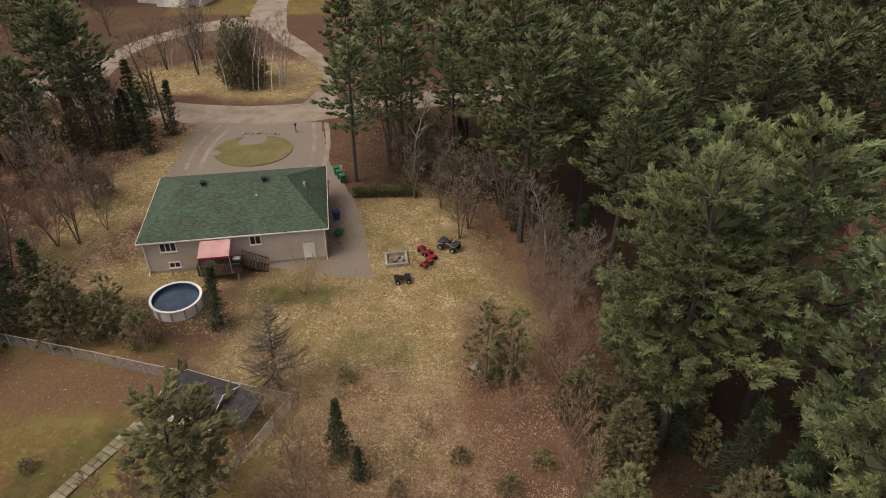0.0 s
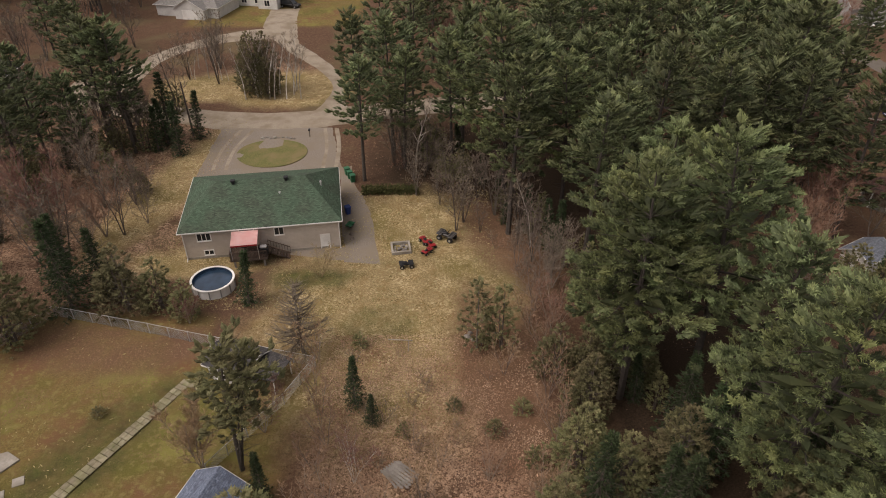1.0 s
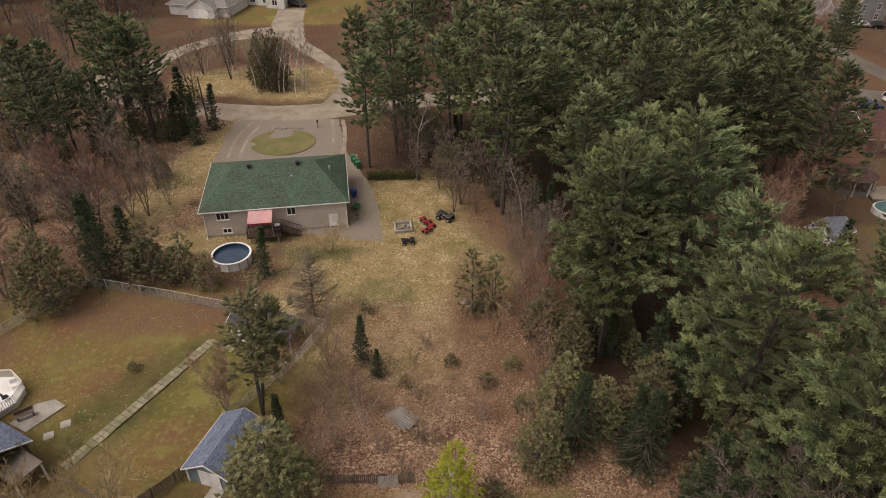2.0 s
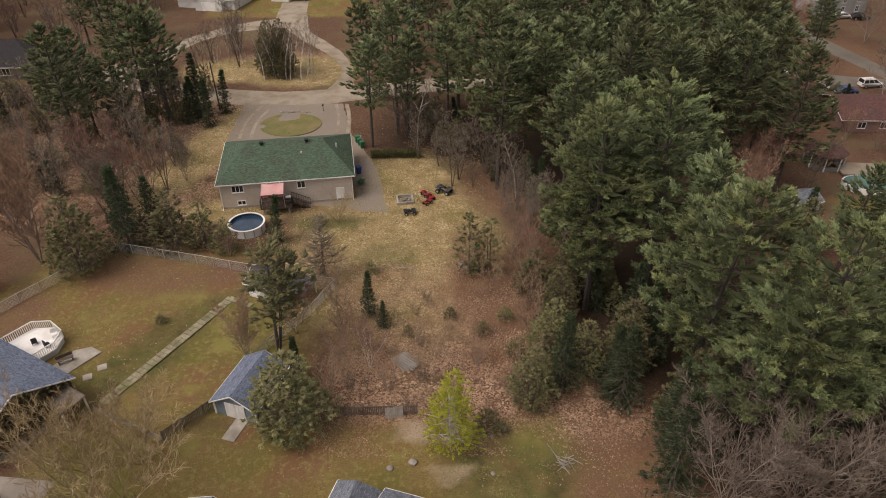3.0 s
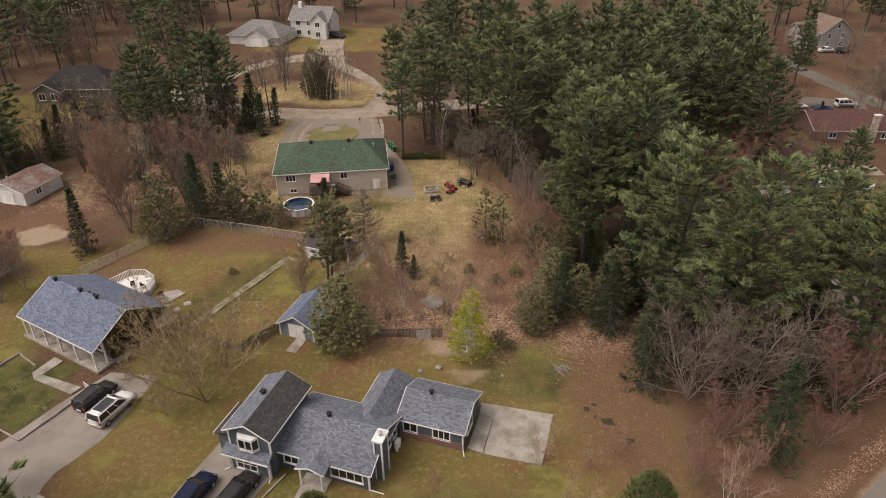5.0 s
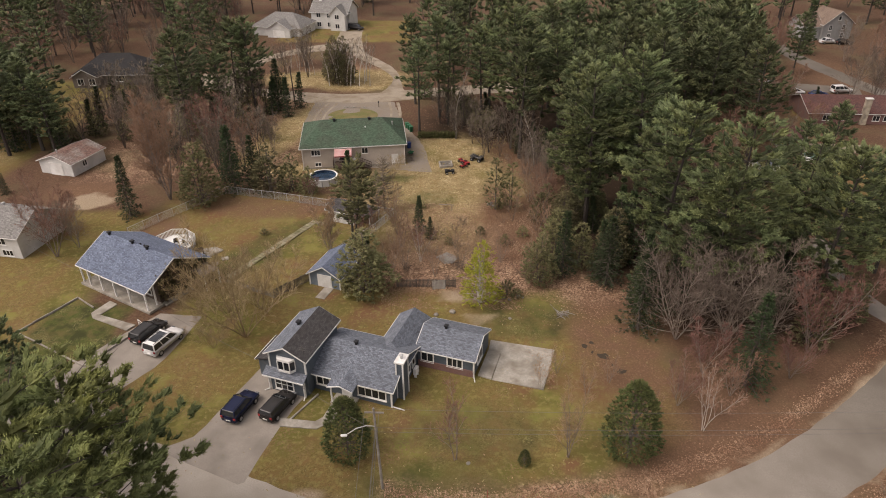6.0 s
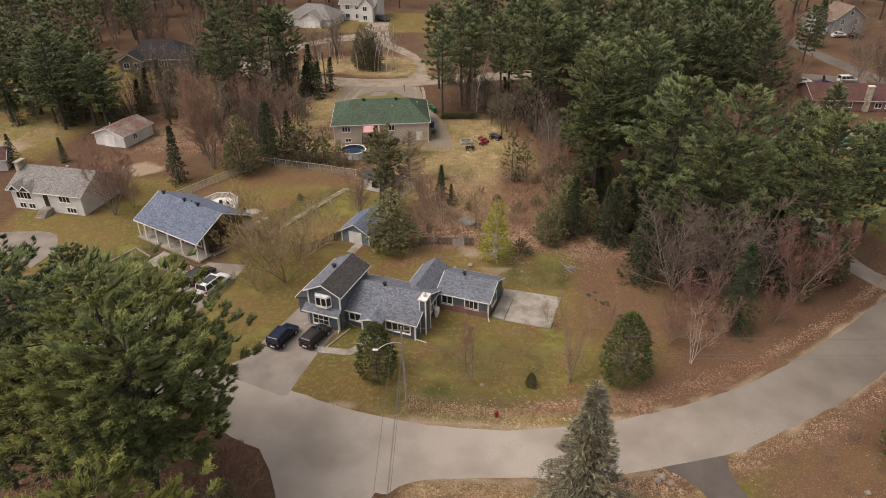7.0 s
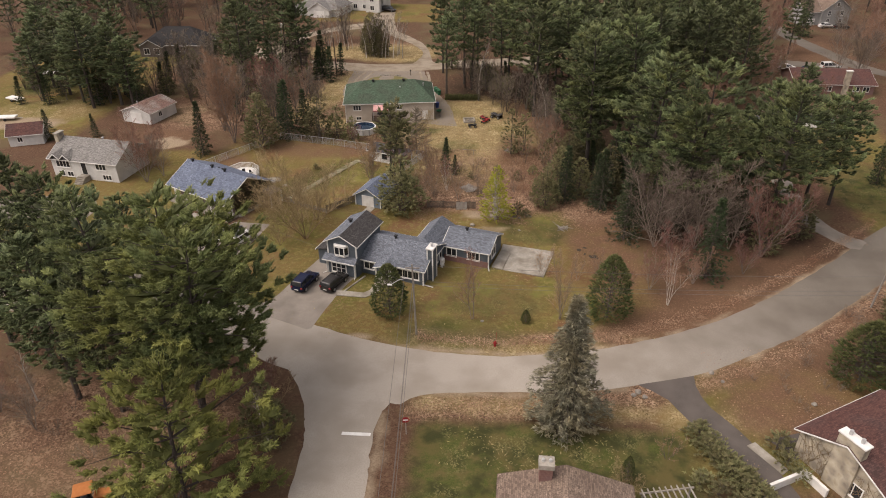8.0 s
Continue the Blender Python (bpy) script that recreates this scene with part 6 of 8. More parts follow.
def boulder(x, y, r, label="pale grey boulder on the ground", group="", material="rock", seed=0):
    rng = random.Random(seed + int(x * 13 + y * 7))
    bm = B()
    bmesh.ops.create_icosphere(bm, subdivisions=2, radius=r)
    for v in bm.verts:
        n = noise.noise(v.co * (1.3 / r) + Vector((x, y, 0)))
        v.co *= 1 + 0.35 * n
        v.co.z *= 0.65
    ob = part("boulder", bm, material)
    ob.location = (x, y, gz(x, y) + r * 0.2)
    ob.rotation_euler = (0, 0, rng.uniform(0, 6))
    return tagged(ob, label, "rock", group)


def pool():
    P = thing("swimming_pool", -26.2, 52.1, -0.2, 0, "round above-ground pool with a white wall and blue water", "pool")
    R, H, n = 2.35, 1.35, 36
    bm = B()
    for r0, r1, z0, z1 in ((R, R, 0, H), (R - 0.06, R - 0.06, 0.1, H)):
        tube(bm, (0, 0, z0), (0, 0, z1), r0, r1, n, False)
    part("pool_wall", bm, "white_paint", P)
    bm = B()
    for a in range(n):
        t0, t1 = 2 * math.pi * a / n, 2 * math.pi * (a + 1) / n
        q = [bm.verts.new((r * math.cos(t), r * math.sin(t), H + 0.03)) for r, t in ((R - 0.14, t0), (R + 0.1, t0), (R + 0.1, t1), (R - 0.14, t1))]
        bm.faces.new(q)
    bmesh.ops.remove_doubles(bm, verts=bm.verts, dist=0.001)
    bmesh.ops.solidify(bm, geom=bm.faces[:], thickness=0.06)
    part("rim", bm, "white_paint", P)
    bm = tube(B(), (0, 0, 0.05), (0, 0, 0.95), R - 0.05, R - 0.05, n)
    part("water", bm, "pool_water", P)
    bm = tube(B(), (0, 0, 0.96), (0, 0, H), R - 0.07, R - 0.065, n, False)
    part("liner", bm, "pool_liner", P)
    for i in range(12):
        t = 2 * math.pi * i / 12 + 0.1
        bm = box(B(), R, R + 0.08, -0.06, 0.06, 0, H, pose(0, 0, 0, 0, 0, math.degrees(t)))
        part("upright", bm, "grey_siding", P)


def fire_pit():
    P = thing("fire_pit", -5.45, 59.9, None, 8, "square fire pit of pale blocks filled with stones", "fire pit")
    for a, b, c, d in ((-1.2, 1.2, -1.2, -0.95), (-1.2, 1.2, 0.95, 1.2), (-1.2, -0.95, -0.95, 0.95), (0.95, 1.2, -0.95, 0.95)):
        part("block", soft(box(B(), a, b, c, d, 0, 0.4), 0.02), "concrete", P)
    rng = random.Random(5)
    for i in range(26):
        r = rng.uniform(0.12, 0.24)
        bm = B()
        bmesh.ops.create_icosphere(bm, subdivisions=1, radius=r)
        u, v = rng.uniform(-0.75, 0.75), rng.uniform(-0.75, 0.75)
        for w in bm.verts:
            w.co.z *= 0.7
            w.co += Vector((u, v, 0.12 + rng.uniform(0, 0.1)))
        part("stone", bm, "rock", P)


def garden_bits():
    rng = random.Random(11)
    # slab path across the fenced lawn
    P = thing("garden_path", -33.0, 21.4, None, 62.6, "line of pale concrete slabs across the lawn", "path")
    for i in range(28):
        for j in range(2):
            u, v = i * 0.65, (j - 0.5) * 0.56
            bm = soft(box(B(), u + 0.02, u + 0.61, v - 0.27, v + 0.27, -0.05, 0.05 + rng.uniform(-0.01, 0.02), pose(0, rng.uniform(-0.02, 0.02), 0)), 0.015)
            part("paving_slab", bm, "mossy_slab", P)
    # bend of the path to the shed
    P = thing("garden_path", -24.9, 37.4, None, -25.0, "pale concrete slabs to the old shed", "path")
    for i in range(5):
        bm = soft(box(B(), i * 0.65 + 0.02, i * 0.65 + 0.61, -0.4, 0.4, -0.05, 0.05 + rng.uniform(-0.01, 0.02)), 0.015)
        part("paving_slab", bm, "mossy_slab", P)
    # white octagonal deck
    D = thing("deck", -43.1, 29.1, None, -29, "white painted deck with a white railing behind the bungalow", "deck")
    pts = [(-2.5, -1.9), (2.5, -2.2), (2.8, 0.5), (1.8, 2.1), (-0.5, 2.5), (-2.2, 1.4)]
    slab_piece(D, "deck_floor", pts, 0.55, 0.75, "white_paint")
    slab_piece(D, "skirt", [(a * 0.97, b * 0.97) for a, b in pts], 0.0, 0.55, "white_siding", bevel=0)
    for a, b in zip(pts[1:], pts[2:] + pts[:1]):
        A, Bv = Vector(a), Vector(b)
        n = max(2, int((Bv - A).length / 0.2))
        for i in range(n + 1):
            p = A.lerp(Bv, i / n)
            part("baluster", box(B(), p.x - 0.03, p.x + 0.03, p.y - 0.03, p.y + 0.03, 0.75, 1.62), "white_paint", D)
        part("handrail", tube(B(), (A.x, A.y, 1.66), (Bv.x, Bv.y, 1.66), 0.06, n=4), "white_paint", D)
    for (u, v, s, m) in ((0.4, -0.6, 0.55, "black"), (1.9, -0.2, 0.5, "black"), (1.2, 1.2, 0.6, "white_paint")):
        p = D.matrix_basis if False else pose(-43.0, 29.6, 0, 0, 0, -29) @ Vector((u, v, 0))
        C = thing("garden_chair", p.x, p.y, gz(-43, 29.6) + 0.75, rng.uniform(0, 360), "garden chair under a cover on the white deck", "chair")
        part("seat", soft(box(B(), -s / 2, s / 2, -s / 2, s / 2, 0.25, 0.45), 0.05), m, C)
        part("backrest", soft(box(B(), -s / 2, s / 2, s / 2 - 0.1, s / 2, 0.4, 0.95), 0.04), m, C)
        for a in (-1, 1):
            for b in (-1, 1):
                part("leg", box(B(), a * s * 0.42 - 0.03, a * s * 0.42 + 0.03, b * s * 0.42 - 0.03, b * s * 0.42 + 0.03, 0, 0.27), m, C)
    ground_slab("patio", [(-40.2, 26.2), (-38.2, 25.2), (-36.0, 28.4), (-37.4, 29.2), (-39.0, 28.6)], 0.08, "concrete", "pale concrete patio beside the white deck", "patio")
    B_ = thing("bench", -39.0, 26.9, gz(-39, 26.9) + 0.08, 35, "dark wooden bench on the patio", "bench")
    part("seat", soft(box(B(), -0.8, 0.8, -0.22, 0.22, 0.4, 0.47), 0.02), "deck_wood", B_)
    part("backrest", soft(box(B(), -0.8, 0.8, 0.2, 0.26, 0.5, 0.95), 0.02), "deck_wood", B_)
    for a in (-0.65, 0.65):
        part("leg", box(B(), a - 0.05, a + 0.05, -0.2, 0.25, 0, 0.4), "deck_wood", B_)
    for x, y in ((-36.0, 24.9), (-35.1, 26.3)):
        T = thing("paving_stone", x, y, None, 25, "single pale paving slab on the lawn", "slab")
        part("slab", soft(box(B(), -0.45, 0.45, -0.45, 0.45, -0.05, 0.06), 0.02), "concrete", T)
    # bungalow front
    ground_slab("front_path", [(-47.6, 12.9), (-46.3, 12.6), (-45.2, 14.9), (-46.5, 15.6)], 0.10, "concrete", "concrete path to the porch", "path")
    ground_slab("front_path", [(-47.6, 12.88), (-46.9, 11.9), (-41.6, 9.6), (-41.0, 10.7), (-46.3, 12.58)], 0.09, "concrete", "concrete path along the porch", "path")
    S = thing("steps", -40.6, 9.6, None, -29, "short concrete steps with a white handrail", "steps")
    for i in range(4):
        part("step", soft(box(B(), i * 0.32, i * 0.32 + 0.34, -0.7, 0.7, -0.1, 0.46 - i * 0.12), 0.015), "concrete", S)
    bm = B()
    for v in (0.72,):
        tube(bm, (0, v, 0.4), (0, v, 1.3), 0.035, n=5)
        tube(bm, (1.3, v, 0.0), (1.3, v, 0.9), 0.035, n=5)
        tube(bm, (0, v, 1.3), (1.3, v, 0.9), 0.04, n=5)
        tube(bm, (0, v, 0.9), (1.3, v, 0.5), 0.03, n=5)
    part("handrail", bm, "white_paint", S)
    for a, b, h in (((-54.5, 8.7), (-50.8, 16.0), 0.22), ((-54.5, 8.7), (-43.4, 3.0), 0.14), ((-43.4, 3.0), (-40.6, 8.6), 0.25), ((-50.8, 16.0), (-47.8, 14.0), 0.16)):
        ln = math.dist(a, b)
        K = thing("garden_edging", a[0], a[1], None, math.degrees(math.atan2(b[1] - a[1], b[0] - a[0])), "low weathered timber edging round the lawn", "edging")
        k = int(ln / 2.4) + 1
        for i in range(k):
            part("timber", soft(box(B(), i * ln / k + 0.02, (i + 1) * ln / k - 0.02, -0.07, 0.07, -0.1, h + rng.uniform(-0.03, 0.03)), 0.02), "grey_wood", K)
    # patio of the slate-roofed house
    ground_slab("patio", [(0.3, 2.8), (1.74, 2.2), (2.9, 6.6), (1.5, 7.1)], 0.16, "concrete", "pale concrete step slab at the wing", "patio")
    ground_slab("patio", [(1.79, 2.17), (7.2, 0.83), (9.0, 7.4), (1.8, 9.0), (1.52, 7.15), (2.95, 6.63)], 0.10, "concrete", "stained pale concrete patio strewn with leaves", "patio")
    ground_slab("front_path", [(-19.6, -4.2), (-19.3, -5.3), (-15.6, -5.6), (-14.2, -4.6), (-13.4, -1.6), (-14.6, -1.4), (-15.2, -4.0), (-15.9, -4.6)], 0.09, "concrete", "pale concrete path to the porch", "path")
    K = thing("kerb", -16.4, -0.6, None, -119, "low pale concrete kerb between drive and lawn", "kerb")
    part("kerb_stone", soft(box(B(), 0, 4.8, -0.09, 0.09, -0.1, 0.18), 0.02), "concrete", K)
    # firewood ring
    W = thing("brushwood_pile", 10.8, 14.6, None, 0, "round pile of cut branches on the lawn", "brushwood")
    for i in range(26):
        a, r = rng.uniform(0, 6.28), rng.uniform(0.1, 0.9)
        p = Vector((math.cos(a) * r, math.sin(a) * r, 0.08))
        d = Vector((rng.gauss(0, 0.5), rng.gauss(0, 0.5), rng.uniform(0, 0.3)))
        part("branch", tube(B(), p, p + d, 0.05, 0.03, 5), "grey_wood", W)
    for x, y, r in ((3.6, 17.7, 0.4), (4.3, 17.3, 0.3), (5.5, 18.1, 0.38), (6.0, 17.8, 0.25), (2.2, 43.6, 0.5), (2.8, 43.1, 0.35), (2.5, 44.2, 0.35), (16.0, -20.4, 0.5), (16.6, -21.1, 0.4), (15.5, -20.9, 0.4), (24.4, -16.8, 0.4),
                    (-4.8, 13.8, 0.45), (-2.8, 14.4, 0.55), (25.2, -18.2, 0.3), (33.5, -21.0, 0.4), (20.2, -25.2, 0.4), (-0.6, -9.2, 0.3), (4.2, 13.2, 0.3)):
        boulder(x, y, r * 0.72)
    # flat dark spots on the lawn
    for x, y, r in ((12.5, 8.4, 0.42), (13.4, 9.1, 0.3), (14.2, 6.6, 0.85), (13.2, 7.4, 0.3), (16.0, 4.1, 0.6), (15.2, 5.2, 0.25)):
        rim = random.Random(int(x * 10 + y))
        ground_slab("scorched_spot", [(x + r * rim.uniform(0.6, 1.15) * math.cos(a * 0.4488), y + r * rim.uniform(0.6, 1.15) * math.sin(a * 0.4488)) for a in range(14)], 0.012, "dark_blotch", "flat irregular dark spot on the lawn", "scorch mark")
    # pallets
    P = thing("pallet_stack", -4.3, 26.9, None, -50, "tumbled stack of pale wooden pallets", "pallets")
    for k in range(3):
        m = pose(0.3 * k, 0.2 * k, 0.14 * k, 4 * k, 3, 7 * k)
        for i in range(6):
            part("board", box(B(), -1.1, 1.1, -0.75 + i * 0.27, -0.58 + i * 0.27, 0.10, 0.13, m), "grey_wood", P)
        for u in (-0.9, 0.9):
            part("bearer", box(B(), u - 0.05, u + 0.05, -0.8, 0.85, 0.0, 0.099, m), "grey_wood", P)
    P = thing("board_panel", -4.7, 19.5, None, 8, "leaning panel of pale vertical boards", "panel")
    for i in range(9):
        part("board", box(B(), -0.85 + i * 0.19, -0.68 + i * 0.19, -0.03, 0.03, 0, 1.25 + rng.uniform(-0.08, 0.08), pose(0, 0, 0, -14)), "grey_wood", P)
    # pipe goal
    G = thing("pipe_frame", -5.9, 42.9, None, -3, "pale weathered bar frame lying in the grass", "frame")
    part("pipe", tube(B(), (0, 0, 0.45), (2.5, 0, 0.42), 0.05), "grey_wood", G)
    part("pipe", tube(B(), (2.1, 0, 0.42), (2.2, -1.2, 0.05), 0.035), "grey_wood", G)
    # bins and barrels beside the cream house
    for x, y, h, m, lab in ((-14.2, 78.9, 1.1, "green_plastic", "green wheeled bin beside the drive"), (-13.7, 77.9, 1.1, "green_plastic", "green wheeled bin beside the drive"), (-13.2, 76.9, 1.1, "green_plastic", "green wheeled bin beside the drive"), (-12.9, 68.3, 1.1, "blue_plastic", "blue barrel against the house wall")):
        b = thing("bin", x, y, None, rng.uniform(0, 40), lab, "bin")
        bm = B()
        v = [bm.verts.new((a * w, c * w, z)) for z, w in ((0, 0.27), (h, 0.36)) for a, c in ((-1, -1), (1, -1), (1, 1), (-1, 1))]
        for f in ((0, 3, 2, 1), (4, 5, 6, 7), (0, 1, 5, 4), (1, 2, 6, 5), (2, 3, 7, 6), (3, 0, 4, 7)):
            bm.faces.new([v[i] for i in f])
        part("body", soft(bm, 0.04), m, b)
        part("lid", soft(box(B(), -0.4, 0.4, -0.4, 0.42, h, h + 0.08), 0.03), m, b)
    W = thing("wheelbarrow", -12.2, 64.8, None, 70, "green wheelbarrow beside the house", "wheelbarrow")
    bm = B()
    v = [bm.verts.new((a * w, c * w * 0.75, z)) for z, w in ((0.35, 0.35), (0.65, 0.6)) for a, c in ((-1, -1), (1, -1), (1, 1), (-1, 1))]
    for f in ((0, 3, 2, 1), (0, 1, 5, 4), (1, 2, 6, 5), (2, 3, 7, 6), (3, 0, 4, 7)):
        bm.faces.new([v[i] for i in f])
    part("tray", bm, "green_plastic", W)
    part("wheel", tube(B(), (0.7, -0.06, 0.2), (0.7, 0.06, 0.2), 0.2, n=10), "rubber", W)
    for s in (-1, 1):
        part("handle", tube(B(), (0.7, s * 0.1, 0.2), (-1.1, s * 0.3, 0.6), 0.025, n=5), "old_wood", W)
    for x, y in ((-11.9, 63.3), (-11.7, 62.2)):
        boulder(x, y, 0.3, "dark log round beside the house", material="old_wood")
    # clipped hedge
    Hh = thing("hedge", -7.6, 73.5, None, 1.5, "low clipped brown-green hedge row", "hedge")
    r2 = np.random.default_rng(3)
    cs = np.stack([r2.uniform(-3.9, 3.9, 900), r2.uniform(-0.6, 0.6, 900), r2.uniform(0.1, 1.15, 900)], -1)
    t, tone = needles(r2, cs, np.tile([0, 0, 0.4], (900, 1)), 7, 0.22, 0.05, 1.0, 0.2)
    part("foliage", tris_mesh("hedge_foliage", t, "hedge", tone), None, Hh)
    bm = B()
    for i in range(14):
        tube(bm, (-3.7 + i * 0.57, 0, 0), (-3.7 + i * 0.57 + rng.uniform(-0.2, 0.2), rng.uniform(-0.2, 0.2), 0.9), 0.03, 0.012, 4)
    part("stem", bm, "bark", Hh)
    # oval bed on the gravel court
    O = thing("garden_bed", -26.5, 85.6, None, 0, "oval grass island in the gravel drive", "garden bed")
    pts = [(5.4 * math.cos(2 * math.pi * i / 40), 4.9 * math.sin(2 * math.pi * i / 40) * (1.0 if math.sin(2 * math.pi * i / 40) < 0 else 0.9)) for i in range(40)]
    slab_piece(O, "turf", pts, -0.3, 0.07, "turf", bevel=0.03)
    for i in range(9):
        boulder(-29.0 + i * 0.62, 90.6 + rng.uniform(-0.3, 0.3), rng.uniform(0.2, 0.4), "grey stone at the edge of the garden bed")
    Mb = thing("mail_box", -21.6, 91.2, None, 0, "dark mail box on a wooden post", "mail box")
    part("post", box(B(), -0.06, 0.06, -0.06, 0.06, 0, 1.1), "old_wood", Mb)
    part("box", soft(box(B(), -0.14, 0.14, -0.26, 0.26, 1.1, 1.38), 0.05), "black", Mb)


def hydrant():
    Hy = thing("fire_hydrant", 1.0, -13.8, None, 0, "red fire hydrant with a thin marker rod", "hydrant")
    bm = tube(B(), (0, 0, 0), (0, 0, 0.6), 0.15, 0.13, 10)
    tube(bm, (0, 0, 0.6), (0, 0, 0.78), 0.14, 0.05, 10)
    tube(bm, (-0.26, 0, 0.45), (0.26, 0, 0.45), 0.08, n=8)
    part("body", bm, "red_plastic", Hy)
    part("marker_rod", tube(B(), (0.1, 0.1, 0), (0.1, 0.1, 1.9), 0.025, n=5), "red_plastic", Hy)


def utility_poles():
    top = 9.6
    P = thing("utility_pole", -8.2, -12.4, None, 0, "grey wooden utility pole with a street lamp arm", "utility pole")
    part("pole", tube(B(), (0, 0, -0.2), (-0.25, 0.1, top), 0.13, 0.09, 9), "grey_wood", P)
    arm = B()
    a = Vector((-0.2, 0.05, 7.6))
    pts = [a, a + Vector((-0.7, -0.3, 0.35)), a + Vector((-1.5, -0.6, 0.3)), a + Vector((-2.2, -0.9, -0.05))]
    for p, q in zip(pts, pts[1:]):
        tube(arm, p, q, 0.04, n=6)
    lamp = part("lamp_arm", arm, "galvanised", P)
    h = pts[-1]
    bm = soft(box(B(), -0.35, 0.2, -0.13, 0.13, -0.1, 0.08, pose(h.x - 0.2, h.y - 0.1, h.z - 0.05, 0, 15, 20)), 0.06)
    part("lamp_head", bm, "white_paint", lamp)
    part("cross_bar", box(B(), -1.0, 0.6, 0.0, 0.1, top - 0.5, top - 0.38), "grey_wood", P)
    P2 = thing("utility_pole", -4.6, -74.0, None, 0, "grey wooden utility pole beside the side road", "utility pole")
    part("pole", tube(B(), (0, 0, -0.2), (0, 0, 10), 0.16, 0.11, 9), "grey_wood", P2)
    P3 = thing("utility_pole", 46.9, -3.2, None, 0, "leaning grey wooden utility pole", "utility pole")
    part("pole", tube(B(), (0, 0, -0.2), (0.55, 0.3, 5.2), 0.13, 0.1, 9), "grey_wood", P3)
    P4 = thing("utility_pole", 62, -9.0, None, 0, "grey wooden utility pole beside the road", "utility pole")
    part("pole", tube(B(), (0, 0, -0.2), (0, 0, 9.6), 0.16, 0.11, 9), "grey_wood", P4)
    P5 = thing("utility_pole", -40.4, 91.6, None, 0, "dark wooden utility pole among spruces", "utility pole")
    part("pole", tube(B(), (0, 0, -0.2), (-0.2, 0, 9.0), 0.16, 0.11, 9), "bark", P5)
    P6 = thing("utility_pole", -60.0, 112.0, None, 0, "grey utility pole with a pale transformer", "utility pole")
    part("pole", tube(B(), (0, 0, -0.2), (0, 0, 9.0), 0.16, 0.11, 9), "grey_wood", P6)
    part("transformer", tube(B(), (0.3, 0, 6.6), (0.3, 0, 7.6), 0.25, n=10), "white_paint", P6)
    z0 = gz(-8.2, -12.4)
    runs = [((-9.2, -12.3, top - 0.4), (-5.3, -74, 9.6)), ((-8.0, -12.3, top - 0.4), (-4.1, -74, 9.6)), ((-8.45, -12.3, 7.2), (-4.6, -74, 7.6)), ((-8.45, -12.3, 6.7), (-4.6, -74, 7.1)),
            ((-8.45, -12.3, top - 0.1), (62, -9, 9.4)), ((-8.45, -12.3, 7.4), (62, -9, 7.6)), ((-8.45, -12.3, 6.9), (62, -9, 7.0)),
            ((-8.45, -12.3, 7.0), (-21.9, 0.2, 3.6)), ((-21.9, 0.2, 3.6), (-40.2, 12.0, 3.0)), ((-40.2, 12.0, 3.0), (-61.0, 23.5, 3.6))]
    for i, (p, q) in enumerate(runs):
        p, q = Vector(p) + Vector((0, 0, z0)), Vector(q)
        bm = B()
        n = 14
        last = None
        for k in range(n + 1):
            f = k / n
            c = p.lerp(q, f)
            c.z -= 4 * f * (1 - f) * (p - q).length * 0.012
            w = Vector((q.y - p.y, p.x - q.x, 0)).normalized() * 0.017
            row = [bm.verts.new(c + w), bm.verts.new(c + Vector((0, 0, 0.017))), bm.verts.new(c - w), bm.verts.new(c - Vector((0, 0, 0.017)))]
            if last:
                for e in range(4):
                    bm.faces.new((last[e], last[(e + 1) % 4], row[(e + 1) % 4], row[e]))
            last = row
        tagged(part("overhead_wire", bm, "wire"), "thin dark overhead wire between poles", "wire", "overhead wires")


